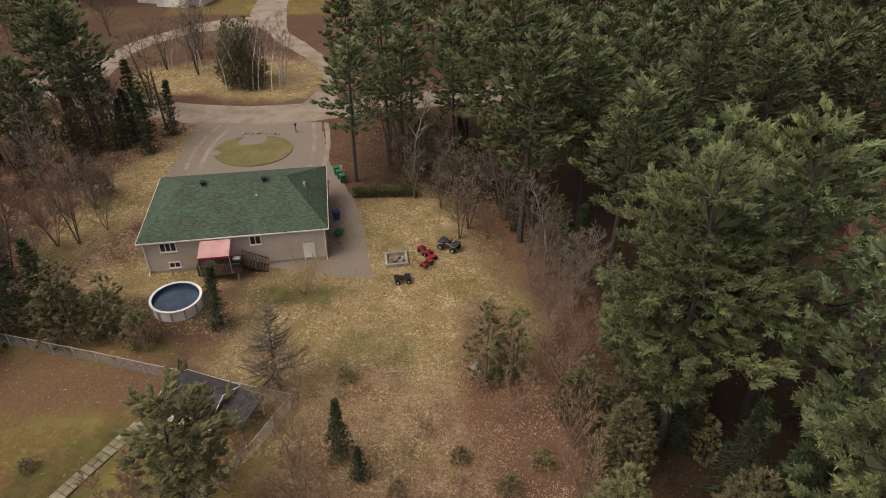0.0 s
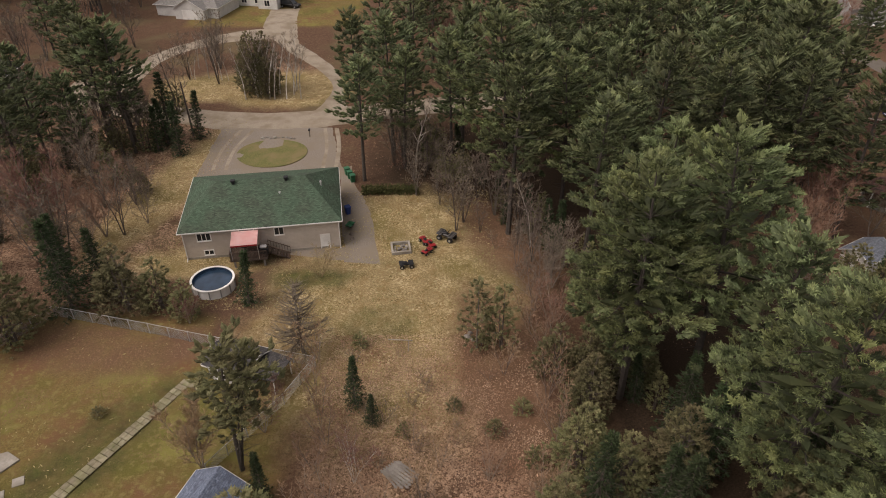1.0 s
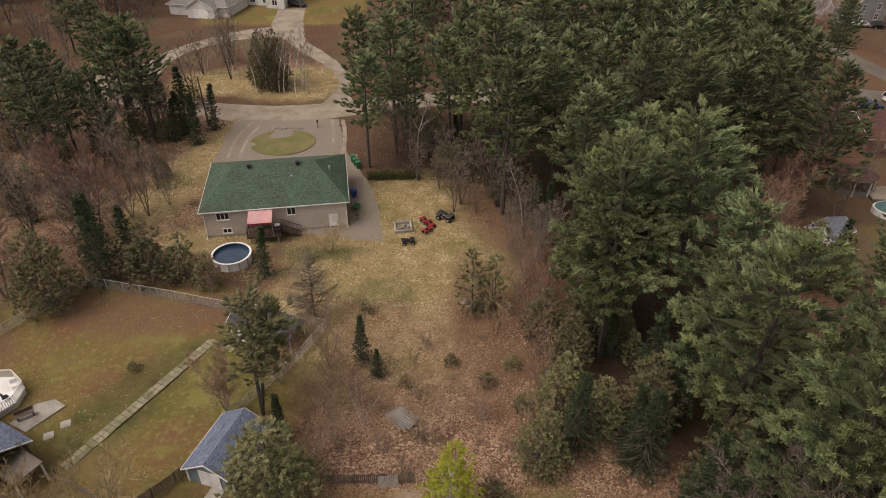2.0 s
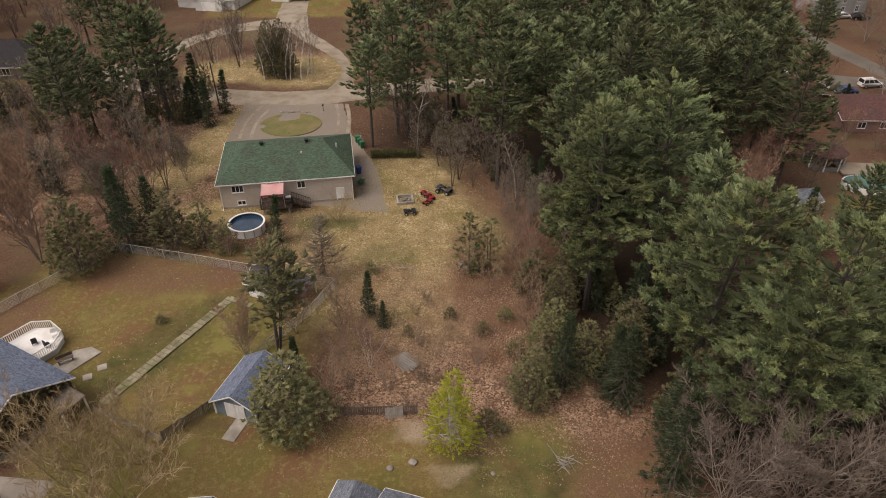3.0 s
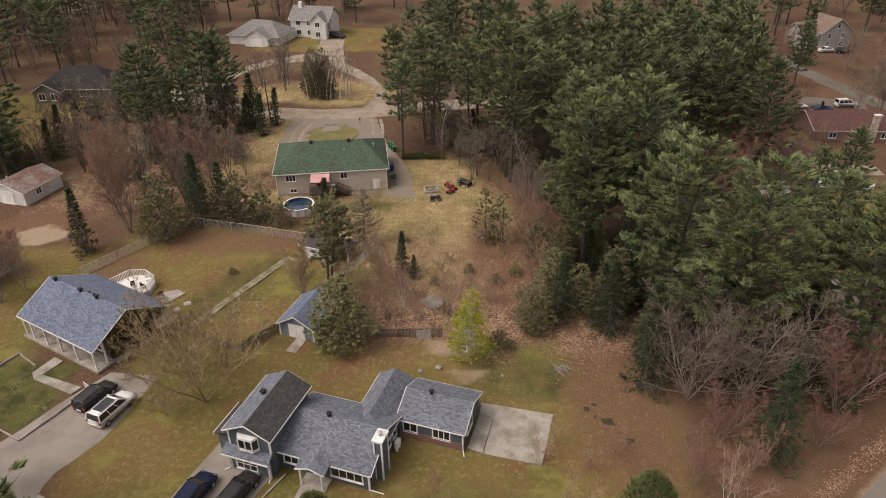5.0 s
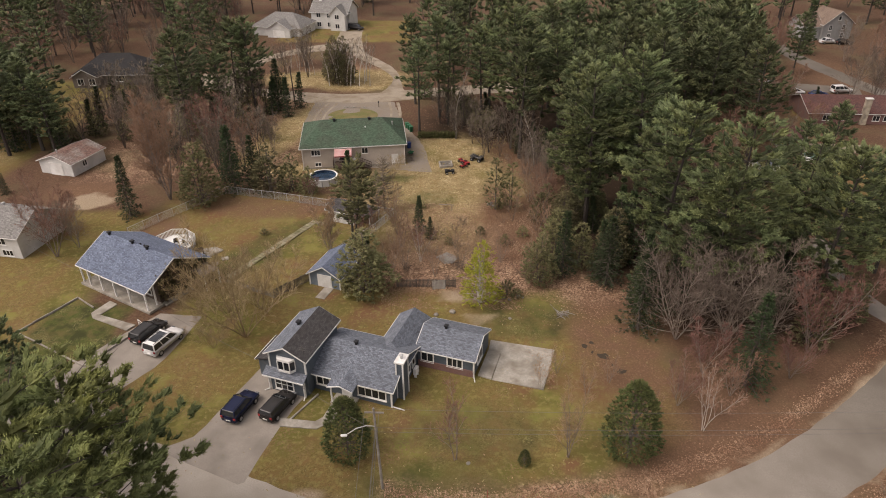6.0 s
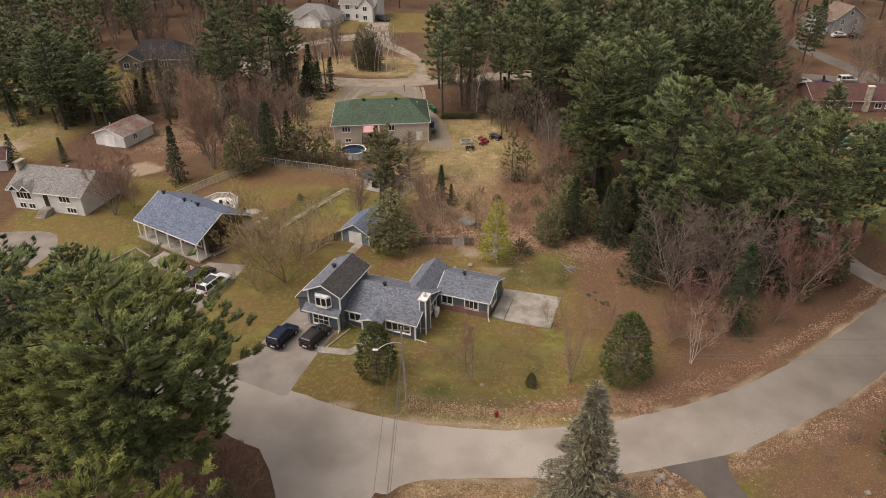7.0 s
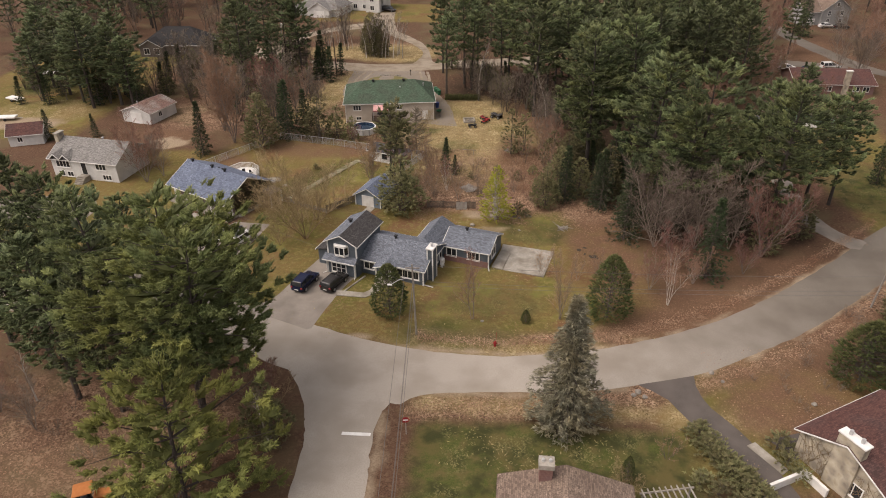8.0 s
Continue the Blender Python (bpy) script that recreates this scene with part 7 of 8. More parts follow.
def signs_and_machines():
    S = thing("road_sign", -7.4, -28.0, None, 10, "small red and white road sign on a post", "road sign")
    part("post", tube(B(), (0, 0, 0), (0, 0, 1.9), 0.035, n=6), "galvanised", S)
    bm = tube(B(), (0, -0.03, 1.9), (0, 0.0, 1.9), 0.38, n=8)
    part("plate", bm, "red_plastic", S)
    bm = box(B(), -0.26, 0.26, -0.045, -0.032, 1.82, 1.98)
    part("marking", bm, "white_paint", S)
    # orange machine at the wood's edge
    T = thing("tractor", -33.4, -38.2, None, 25, "orange compact tractor parked in the leaf litter", "tractor")
    part("bonnet", soft(box(B(), 0.2, 1.9, -0.45, 0.45, 0.7, 1.35), 0.1), "orange_paint", T)
    part("chassis", soft(box(B(), -1.3, 1.8, -0.35, 0.35, 0.45, 0.75), 0.05), "black", T)
    part("seat", soft(box(B(), -0.9, -0.3, -0.3, 0.3, 1.0, 1.2), 0.06), "black", T)
    part("roof", soft(box(B(), -1.25, 0.35, -0.75, 0.75, 2.15, 2.3), 0.07), "orange_paint", T)
    for a in (-1.1, 0.2):
        for b in (-0.65, 0.65):
            part("roll_bar", box(B(), a - 0.04, a + 0.04, b - 0.04, b + 0.04, 0.9, 2.15), "black", T)
    for px, r, w in ((-0.85, 0.62, 0.36), (1.35, 0.42, 0.26)):
        for s in (-1, 1):
            wh = part("wheel", tube(B(), (px, s * 0.5, r), (px, s * (0.5 + w), r), r, n=14), "rubber", T)
            part("rim", tube(B(), (px, s * (0.5 + w), r), (px, s * (0.53 + w), r), r * 0.5, n=10), "orange_paint", wh)
    part("loader_bucket", soft(box(B(), 2.2, 2.8, -0.8, 0.8, 0.15, 0.7), 0.05), "black", T)
    for s in (-1, 1):
        part("loader_arm", tube(B(), (0.5, s * 0.6, 1.2), (2.3, s * 0.6, 0.5), 0.07, n=6), "orange_paint", T)
    # neighbour's pool
    P = thing("swimming_pool", 64.0, 62.6, None, -15, "covered oval pool with a teal cover", "pool")
    pts = [(5.0 * math.cos(2 * math.pi * i / 28), 2.6 * math.sin(2 * math.pi * i / 28)) for i in range(28)]
    slab_piece(P, "pool_wall", pts, 0, 0.9, "white_paint", bevel=0.03)
    slab_piece(P, "cover", [(a * 0.95, b * 0.95) for a, b in pts], 0.88, 0.95, "green_cover", bevel=0.02)
    D = thing("deck", 66.5, 67.8, None, -5, "sandy wooden pool deck", "deck")
    for i in range(16):
        part("board", box(B(), -5.5, 6.5, -1.6 + i * 0.25, -1.38 + i * 0.25, 0.1, 0.35), "sand", D)
    # trailer in the far western yard
    for x, y, t in ((-103, 54, 10), (-113, 86, 4), (-109, 66, -20)):
        T = thing("trailer", x, y, None, t, "small pale flat trailer in a yard", "trailer")
        part("bed", soft(box(B(), -2, 2, -0.9, 0.9, 0.5, 0.8), 0.04), "white_paint", T)
        for s in (-1, 1):
            part("wheel", tube(B(), (0, s * 0.9, 0.3), (0, s * 1.1, 0.3), 0.3, n=10), "rubber", T)
        part("drawbar", tube(B(), (2, 0, 0.5), (3.2, 0, 0.4), 0.05, n=5), "galvanised", T)


def scatter(name, material, label, areas, size, slim=1.0, seed=1, tilt=0.35):
    """Loose flat flecks lying about on the ground: fallen leaves or straw."""
    rng = np.random.default_rng(seed)
    P = []
    for n, x0, x1, y0, y1, test in areas:
        x, y = rng.uniform(x0, x1, n * 3), rng.uniform(y0, y1, n * 3)
        keep = test(x, y, rng) if test else np.ones(n * 3, bool)
        P.append(np.stack([x[keep][:n], y[keep][:n]], -1))
    p = np.concatenate(P)
    k = len(p)
    z = ground_z(p[:, 0], p[:, 1]) + rng.uniform(0.02, 0.09, k)
    c = np.concatenate([p, z[:, None]], 1)
    a = rng.uniform(0, 6.28, k)
    s = size * rng.uniform(0.6, 1.5, k)
    u = np.stack([np.cos(a), np.sin(a), rng.normal(0, tilt, k)], -1) * s[:, None]
    v = np.stack([-np.sin(a), np.cos(a), rng.normal(0, tilt, k)], -1) * (s * slim)[:, None]
    q = np.stack([c - u, c + v * 0.8, c + u, c - v * 0.8], 1).reshape(-1, 3)
    me = bpy.data.meshes.new(name)
    me.vertices.add(len(q))
    me.vertices.foreach_set("co", q.astype(np.float32).ravel())
    me.loops.add(len(q))
    me.loops.foreach_set("vertex_index", np.arange(len(q)))
    me.polygons.add(k)
    me.polygons.foreach_set("loop_start", np.arange(0, len(q), 4))
    me.update()
    me.materials.append(M[material])
    tagged(new(name, me), label, "leaves", kind="stuff")


def clump(scale, cut, off=0.0):
    """Keeps flecks in drifts: sums of waves stand in for wind-blown patches."""
    def test(x, y, rng):
        f = np.sin(x * scale + off + 1.7 * np.sin(y * scale * 0.7)) + np.sin(y * scale * 1.3 - off + 1.3 * np.sin(x * scale * 0.9))
        return f + rng.normal(0, 0.6, len(x)) > cut
    return test


def road_verge(x, y, rng):
    """Moves the flecks into a drift along the road's north side."""
    edge = np.interp(x, *zip(*NORTH_EDGE))
    y[:] = edge + 2.3 + rng.normal(0, 0.55, len(x))
    return (y > edge + 0.5) & (x > -9)


def south_verge(x, y, rng):
    """The same along the south side, but for the driveway."""
    edge = np.interp(x, *zip(*SOUTH_EDGE))
    y[:] = edge - 1.8 + rng.normal(0, 0.7, len(x))
    return (y < edge - 0.4) & ~((x > 15.5) & (x < 23.2))


def litter():
    scatter("fallen_leaves", "leaf_litter", "pale brown fallen leaves in drifts", [
        (24000, -12, 9, 15, 44, clump(0.55, -0.2)), (6000, -12, 2, 26, 44, None), (9000, -8, 58, -17, 24, road_verge), (5000, -8, 54, -27, 8, south_verge),
        (900, 5.6, 8.8, 1.0, 7.6, None), (9000, -62, -22, -48, -24, clump(0.4, -0.4)), (1500, 8, 22, 12, 26, clump(0.6, 0.1)), (2500, -46, -33, 52, 96, clump(0.5, 0.2)),
        (1200, 6, 62, 10, 60, clump(0.5, 0.2)), (2500, -72, -40, 50, 98, clump(0.5, 0.0)), (1500, -44, -18, 106, 130, None), (1200, -16, 6, 72, 96, None), (250, -34, 16, -14, 16, clump(0.4, 0.6)),
        (700, 24, 40, -30, -12, clump(0.6, 0.3))], 0.062, 0.8, 4)
    scatter("dry_straw", "straw", "dry straw-coloured grass flecks", [
        (7000, -16, 6, 44, 74, clump(0.7, -0.6)), (2500, -44, -33, 56, 98, None), (2500, -34, -18, 48, 60, clump(0.7, -0.6)), (600, -50, -24, 18, 47, clump(0.35, 0.4)), (600, -34, 20, -14, 18, clump(0.35, 0.4)), (500, -4, 14, -34, -24, clump(0.6, 0.5))], 0.13, 0.3, 9)


# ---------------------------------------------------------------- vehicles
def car(name, x, y, turn, paint, length, width, height, label, hatch=True, group="", category="car", sunroof=False):
    """Front looks along +x of its own frame."""
    C = thing(name, x, y, gz(x, y) + 0.05, turn, label, category, group)
    L, W, Hh = length / 2, width / 2, height
    side = [(-L, 0.42), (-L + 0.03, 0.95), (-L + 0.10, 1.02), (L - 1.2, 0.98), (L - 0.14, 0.84), (L, 0.62), (L - 0.04, 0.30), (-L + 0.05, 0.30)]
    bm = B()
    a = [bm.verts.new((p, -W, q)) for p, q in side]
    b = [bm.verts.new((p, W, q)) for p, q in side]
    k = len(side)
    bm.faces.new(a)
    bm.faces.new(b[::-1])
    for i in range(k):
        bm.faces.new((a[i], a[(i + 1) % k], b[(i + 1) % k], b[i]))
    soft(bm, 0.13, 2)
    part("body", bm, paint, C, smooth=True)
    rear = 0.22 if hatch else 0.75
    lo = [(-L + 0.08 + (0 if hatch else 0.6), 1.0), (L - 1.15, 1.0)]
    hi = [(-L + rear + (0 if hatch else 0.6), Hh), (L - 2.05, Hh)]
    bm = B()
    v = []
    for (p, q), w in ((lo[0], W - 0.08), (lo[1], W - 0.08), (hi[1], W - 0.20), (hi[0], W - 0.20)):
        v.append((bm.verts.new((p, -w, q)), bm.verts.new((p, w, q))))
    for i in range(4):
        j = (i + 1) % 4
        bm.faces.new((v[i][0], v[i][1], v[j][1], v[j][0]))
    bm.faces.new([p[0] for p in v][::-1])
    bm.faces.new([p[1] for p in v])
    soft(bm, 0.05)
    part("cabin_glass", bm, "glass", C, "dark tinted glass")
    bm = B()
    box(bm, hi[0][0] + 0.02, hi[1][0] + 0.05, -W + 0.19, W - 0.19, Hh - 0.05, Hh + 0.035)
    soft(bm, 0.04)
    for s in (-1, 1):
        for f0, f1 in ((0.0, 0.0), (0.36, 0.36), (0.68, 0.68), (1.0, 1.0)):
            p = Vector((lo[0][0] + (lo[1][0] - lo[0][0]) * f0, s * (W - 0.07), 1.0))
            q = Vector((hi[0][0] + (hi[1][0] - hi[0][0]) * f1, s * (W - 0.2), Hh))
            part("pillar", tube(B(), p, q, 0.07 if f0 in (0.0, 1.0) else 0.045, n=4), paint, C)
    part("roof", bm, paint, C)
    if sunroof:
        part("sunroof", box(B(), hi[0][0] + 0.55, hi[1][0] - 0.25, -W + 0.42, W - 0.42, Hh + 0.036, Hh + 0.05), "glass", C)
    for s in (-1, 1):
        part("roof_rail", tube(B(), (hi[0][0] + 0.15, s * (W - 0.33), Hh + 0.06), (hi[1][0] - 0.1, s * (W - 0.33), Hh + 0.06), 0.025, n=4), "black", C)
    for px in (-L + 0.85, L - 0.9):
        for s in (-1, 1):
            bm = tube(B(), (px, s * (W - 0.2), 0.31), (px, s * (W + 0.01), 0.31), 0.34, n=14)
            t = part("wheel", bm, "rubber", C)
            bm = tube(B(), (px, s * (W - 0.02), 0.31), (px, s * (W + 0.025), 0.31), 0.21, n=10)
            part("rim", bm, "metal", t)
    for s in (-1, 1):
        bm = soft(box(B(), L - 0.22, L - 0.02, s * (W - 0.26) - 0.2, s * (W - 0.26) + 0.2, 0.66, 0.82), 0.03)
        part("headlight", bm, "pale_glass", C)
        bm = soft(box(B(), -L - 0.01, -L + 0.12, s * (W - 0.18) - 0.13, s * (W - 0.18) + 0.13, 0.72, 0.98), 0.03)
        part("tail_light", bm, "red_plastic", C)
        bm = soft(box(B(), L - 1.5, L - 1.3, s * (W + 0.08) - 0.08, s * (W + 0.08) + 0.08, 0.98, 1.12), 0.03)
        part("mirror", bm, paint, C)
    bm = box(B(), -L - 0.02, -L + 0.02, -0.26, 0.26, 0.5, 0.62)
    part("number_plate", bm, "white_paint", C)
    return C


def quad_bike(x, y, turn, paint, label, size=1.0, rack=True, group="quad bikes on the lawn"):
    Q = thing("quad_bike", x, y, None, turn, label, "quad bike", group)
    s = size
    bm = soft(box(B(), -0.85 * s, 0.85 * s, -0.28 * s, 0.28 * s, 0.42 * s, 0.72 * s), 0.08 * s)
    part("body", bm, paint, Q)
    for p in (-0.68, 0.66):
        bm = soft(box(B(), (p - 0.34) * s, (p + 0.34) * s, -0.58 * s, 0.58 * s, 0.66 * s, 0.78 * s), 0.05 * s)
        part("fender", bm, paint, Q)
    bm = soft(box(B(), -0.62 * s, 0.1 * s, -0.2 * s, 0.2 * s, 0.72 * s, 0.92 * s), 0.07 * s)
    part("seat", bm, "black", Q)
    bm = tube(B(), (0.35 * s, 0, 0.75 * s), (0.22 * s, 0, 1.08 * s), 0.04 * s)
    tube(bm, (0.22 * s, -0.42 * s, 1.1 * s), (0.22 * s, 0.42 * s, 1.1 * s), 0.03 * s)
    part("handlebar", bm, "black", Q)
    for px in (-0.66, 0.66):
        for sy in (-1, 1):
            bm = tube(B(), (px * s, sy * 0.36 * s, 0.3 * s), (px * s, sy * 0.62 * s, 0.3 * s), 0.3 * s, n=12)
            w = part("wheel", bm, "rubber", Q)
            bm = tube(B(), (px * s, sy * 0.6 * s, 0.3 * s), (px * s, sy * 0.64 * s, 0.3 * s), 0.15 * s, n=8)
            part("rim", bm, "metal", w)
    if rack:
        for px in (-0.72, 0.72):
            bm = B()
            for i in range(5):
                tube(bm, ((px - 0.3) * s, (-0.45 + 0.225 * i) * s, 0.86 * s), ((px + 0.3) * s, (-0.45 + 0.225 * i) * s, 0.86 * s), 0.025 * s, n=4)
            for e in (-0.3, 0.3):
                tube(bm, ((px + e) * s, -0.48 * s, 0.86 * s), ((px + e) * s, 0.48 * s, 0.86 * s), 0.03 * s, n=4)
            part("rack", bm, "wire", Q)
    return Q


def vehicles():
    car("car", -23.8, -3.1, 73, "car_navy", 4.35, 1.82, 1.66, "dark navy compact suv parked on the asphalt drive")
    car("car", -20.0, -2.9, 68, "car_dark", 4.3, 1.78, 1.48, "dark grey-brown car parked by the house wall")
    car("car", -35.8, 7.0, 70, "car_white", 4.95, 1.95, 1.72, "white suv with a sunroof parked on the drive", sunroof=True)
    car("car", -38.4, 8.8, 70, "car_dark", 4.5, 1.85, 1.62, "black suv parked beside the steps")
    car("car", 84.0, 102.8, 8, "car_white", 4.8, 1.9, 1.7, "white suv parked by the far drive")
    car("car", 77.2, 99.0, 5, "car_blue", 4.4, 1.8, 1.45, "blue saloon car parked by the far drive", hatch=False)
    car("car", 72.6, 101.0, 10, "car_white", 4.6, 1.85, 1.5, "white saloon car parked by the far drive", hatch=False)
    car("car", 68.0, 109.0, 12, "car_white", 4.6, 1.85, 1.5, "white car at the far drive", hatch=False)
    car("car", 101.0, 148.8, 10, "car_white", 4.6, 1.85, 1.5, "white car by the tall grey house", hatch=False)
    car("car", 105.0, 147.8, 0, "car_dark", 4.6, 1.85, 1.5, "dark car by the tall grey house", hatch=False)
    car("car", -38.5, 166.5, -20, "car_dark", 5.2, 1.95, 1.8, "black pickup on the far drive")
    car("car", -41.8, 169.5, -20, "car_dark", 4.6, 1.9, 1.6, "dark car on the far drive")
    quad_bike(-4.6, 56.1, 10, "black", "small black quad bike on dry grass", 0.85, False)
    quad_bike(0.2, 62.1, -30, "car_dark", "large dark quad bike with metal racks on dry grass", 1.15, True)
    quad_bike(-2.6, 61.4, 120, "red_plastic", "red quad bike on dry grass", 0.72, False)
    quad_bike(-1.8, 60.4, -60, "red_plastic", "red ride-on machine on dry grass", 0.75, False)
    quad_bike(-2.2, 58.9, 50, "red_plastic", "small red and black quad bike on dry grass", 0.68, False)


# ---------------------------------------------------------------- planting
def make_plants():
    bk = "bark"

    def add(key, name, meshes, label, category="tree", bark=bk, crown="crown"):
        ob = thing(name, 0, 0, 0.0, 0, label, category)
        part("trunk", meshes[0], bark, ob)
        part(crown, meshes[1], None, ob)
        PLANT[key] = ob

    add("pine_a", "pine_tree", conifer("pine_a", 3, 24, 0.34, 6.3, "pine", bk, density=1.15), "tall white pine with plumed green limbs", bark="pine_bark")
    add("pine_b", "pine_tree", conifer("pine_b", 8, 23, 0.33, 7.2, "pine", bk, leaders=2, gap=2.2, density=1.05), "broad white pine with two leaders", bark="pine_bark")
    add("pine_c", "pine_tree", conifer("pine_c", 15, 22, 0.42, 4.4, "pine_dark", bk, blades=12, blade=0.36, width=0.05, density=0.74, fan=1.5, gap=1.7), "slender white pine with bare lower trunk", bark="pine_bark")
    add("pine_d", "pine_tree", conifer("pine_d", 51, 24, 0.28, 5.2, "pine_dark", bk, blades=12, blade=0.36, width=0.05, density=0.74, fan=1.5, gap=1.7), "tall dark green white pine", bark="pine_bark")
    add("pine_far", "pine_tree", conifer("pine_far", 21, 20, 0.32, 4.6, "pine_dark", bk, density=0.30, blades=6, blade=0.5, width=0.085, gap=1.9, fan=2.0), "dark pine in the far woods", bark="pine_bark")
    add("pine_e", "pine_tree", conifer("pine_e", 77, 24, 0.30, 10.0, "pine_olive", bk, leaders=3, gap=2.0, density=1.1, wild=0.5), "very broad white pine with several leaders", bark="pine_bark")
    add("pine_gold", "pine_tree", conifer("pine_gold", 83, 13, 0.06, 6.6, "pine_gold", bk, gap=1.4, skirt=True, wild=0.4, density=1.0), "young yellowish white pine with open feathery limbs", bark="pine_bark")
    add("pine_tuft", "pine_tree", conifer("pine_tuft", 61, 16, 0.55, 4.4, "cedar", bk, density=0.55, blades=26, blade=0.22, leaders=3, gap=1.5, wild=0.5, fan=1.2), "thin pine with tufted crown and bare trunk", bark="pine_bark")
    add("spruce_a", "spruce_tree", conifer("spruce_a", 31, 11, 0.04, 2.5, "spruce", bk, "spruce", 0.6), "dark green conical spruce tree")
    add("spruce_b", "spruce_tree", conifer("spruce_b", 35, 9, 0.05, 1.7, "spruce", bk, "spruce", 0.7), "narrow dark green spruce tree")
    add("spruce_grey", "spruce_tree", conifer("spruce_grey", 39, 14.2, 0.03, 3.3, "grey_spruce", bk, "spruce", 1.5), "grey-green spruce heavy with brown cones")
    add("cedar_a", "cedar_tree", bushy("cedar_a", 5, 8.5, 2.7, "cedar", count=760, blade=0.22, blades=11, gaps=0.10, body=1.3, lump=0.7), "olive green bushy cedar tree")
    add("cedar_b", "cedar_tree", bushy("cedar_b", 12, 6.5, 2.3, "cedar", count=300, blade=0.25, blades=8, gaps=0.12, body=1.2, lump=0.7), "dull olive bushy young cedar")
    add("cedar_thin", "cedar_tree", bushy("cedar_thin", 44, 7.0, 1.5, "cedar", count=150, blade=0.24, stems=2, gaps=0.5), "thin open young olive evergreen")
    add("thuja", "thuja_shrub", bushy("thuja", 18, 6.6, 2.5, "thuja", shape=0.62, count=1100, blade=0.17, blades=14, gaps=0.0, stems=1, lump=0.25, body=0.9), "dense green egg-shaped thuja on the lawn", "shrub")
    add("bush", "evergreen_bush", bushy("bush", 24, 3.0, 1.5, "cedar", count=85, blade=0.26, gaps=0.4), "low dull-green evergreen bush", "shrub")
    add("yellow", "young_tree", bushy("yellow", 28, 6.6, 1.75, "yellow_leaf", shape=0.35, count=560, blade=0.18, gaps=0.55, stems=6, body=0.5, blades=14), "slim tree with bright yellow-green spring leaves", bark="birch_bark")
    add("maple_a", "bare_tree", bare("maple_a", 4, 13, "limb_bark", "twig", stems=6, vase=0.46, start=0.10, reach=0.40, angle=44, rise=0.3, side=18, sub=10, fine=8, thick=0.95, twig_w=0.018), "large leafless grey maple with spreading limbs")
    add("maple_b", "bare_tree", bare("maple_b", 9, 12, "limb_bark", "twig", stems=3, vase=0.28, start=0.16, reach=0.42, angle=40, side=13, sub=8, fine=9, twig_w=0.017), "leafless brown-grey woodland tree")
    add("red_a", "bare_tree", bare("red_a", 14, 12, "limb_bark", "red_twig", stems=5, vase=0.38, start=0.16, reach=0.36, angle=34, rise=0.5, side=12, sub=8, fine=11, twig_w=0.018), "leafless tree hazed with red buds")
    add("maple_far", "bare_tree", bare("maple_far", 71, 12, bk, "twig", stems=3, vase=0.22, reach=0.44, side=8, sub=5, fine=9, thick=1.4, twig_w=0.032), "leafless brown-grey tree in the woods")
    add("red_far", "bare_tree", bare("red_far", 73, 12, bk, "red_twig", stems=3, vase=0.28, reach=0.42, angle=38, rise=0.45, side=8, sub=5, fine=11, thick=1.4, twig_w=0.034), "leafless reddish tree in the woods")
    add("orange_a", "bare_tree", bare("orange_a", 17, 14, "limb_bark", "orange_twig", stems=5, vase=0.20, start=0.14, reach=0.30, angle=34, rise=0.45, side=14, sub=9, fine=12, twig_w=0.02), "leafless tree with upright orange-brown twigs")
    add("tan_a", "bare_tree", bare("tan_a", 19, 10.5, "tan_twig", "tan_twig", stems=7, vase=0.62, start=0.15, reach=0.40, angle=38, rise=0.4, side=11, sub=7, fine=8, thick=0.9, twig_w=0.015), "leafless tan-twigged multi-stem tree")
    add("upright", "bare_tree", bare("upright", 63, 11, "limb_bark", "orange_twig", stems=3, vase=0.07, start=0.14, reach=0.30, angle=30, rise=0.7, side=16, sub=7, fine=7, thick=0.7, twig_w=0.011), "slim leafless tree with upright limbs")
    add("red_upright", "bare_tree", bare("red_upright", 67, 11, "limb_bark", "red_twig", stems=2, vase=0.08, start=0.2, reach=0.34, angle=32, rise=0.6, side=15, sub=7, fine=8, thick=0.75, twig_w=0.012), "slim leafless tree with red buds on upright limbs")
    add("sapling", "sapling", bare("sapling", 57, 5, "limb_bark", "orange_twig", stems=3, vase=0.30, start=0.15, reach=0.40, angle=36, rise=0.45, side=9, sub=5, fine=7, thick=0.7, twig_w=0.013), "leafless brown sapling in dry leaves")
    add("birch", "birch_tree", bare("birch", 31, 9, "birch_bark", "red_twig", stems=5, vase=0.30, start=0.3, reach=0.30, angle=36, rise=0.25, side=9, sub=6, fine=8, thick=0.55), "leafless white birch with several stems", bark="birch_bark")
    add("pole_birch", "birch_tree", bare("pole_birch", 27, 10, "birch_bark", "twig", stems=1, start=0.40, reach=0.24, angle=40, side=10, sub=5, fine=6, thick=1.0, twig_w=0.02), "slender leafless pale birch tree", bark="birch_bark")
    add("larch", "larch_tree", skeleton("larch", 41, 9.0, 3.4, "dead_bark", "dead_bark"), "bare grey conifer skeleton tree", bark="dead_bark")
    for key, seed, h, bark, twig, label in (("brush", 33, 2.6, "twig", "twig", "leafless grey-brown thicket shrub"), ("red_brush", 37, 3.0, bk, "red_twig", "leafless reddish-brown thicket shrub")):
        a, b = bare(key, seed, h, bark, twig, stems=5, vase=0.6, start=0.15, reach=0.5, angle=38, rise=0.45, side=4, sub=4, fine=6, thick=0.6, twig_w=0.012)
        PLANT[key] = tagged(new("brush", joined(a, b, key)), label, "shrub")


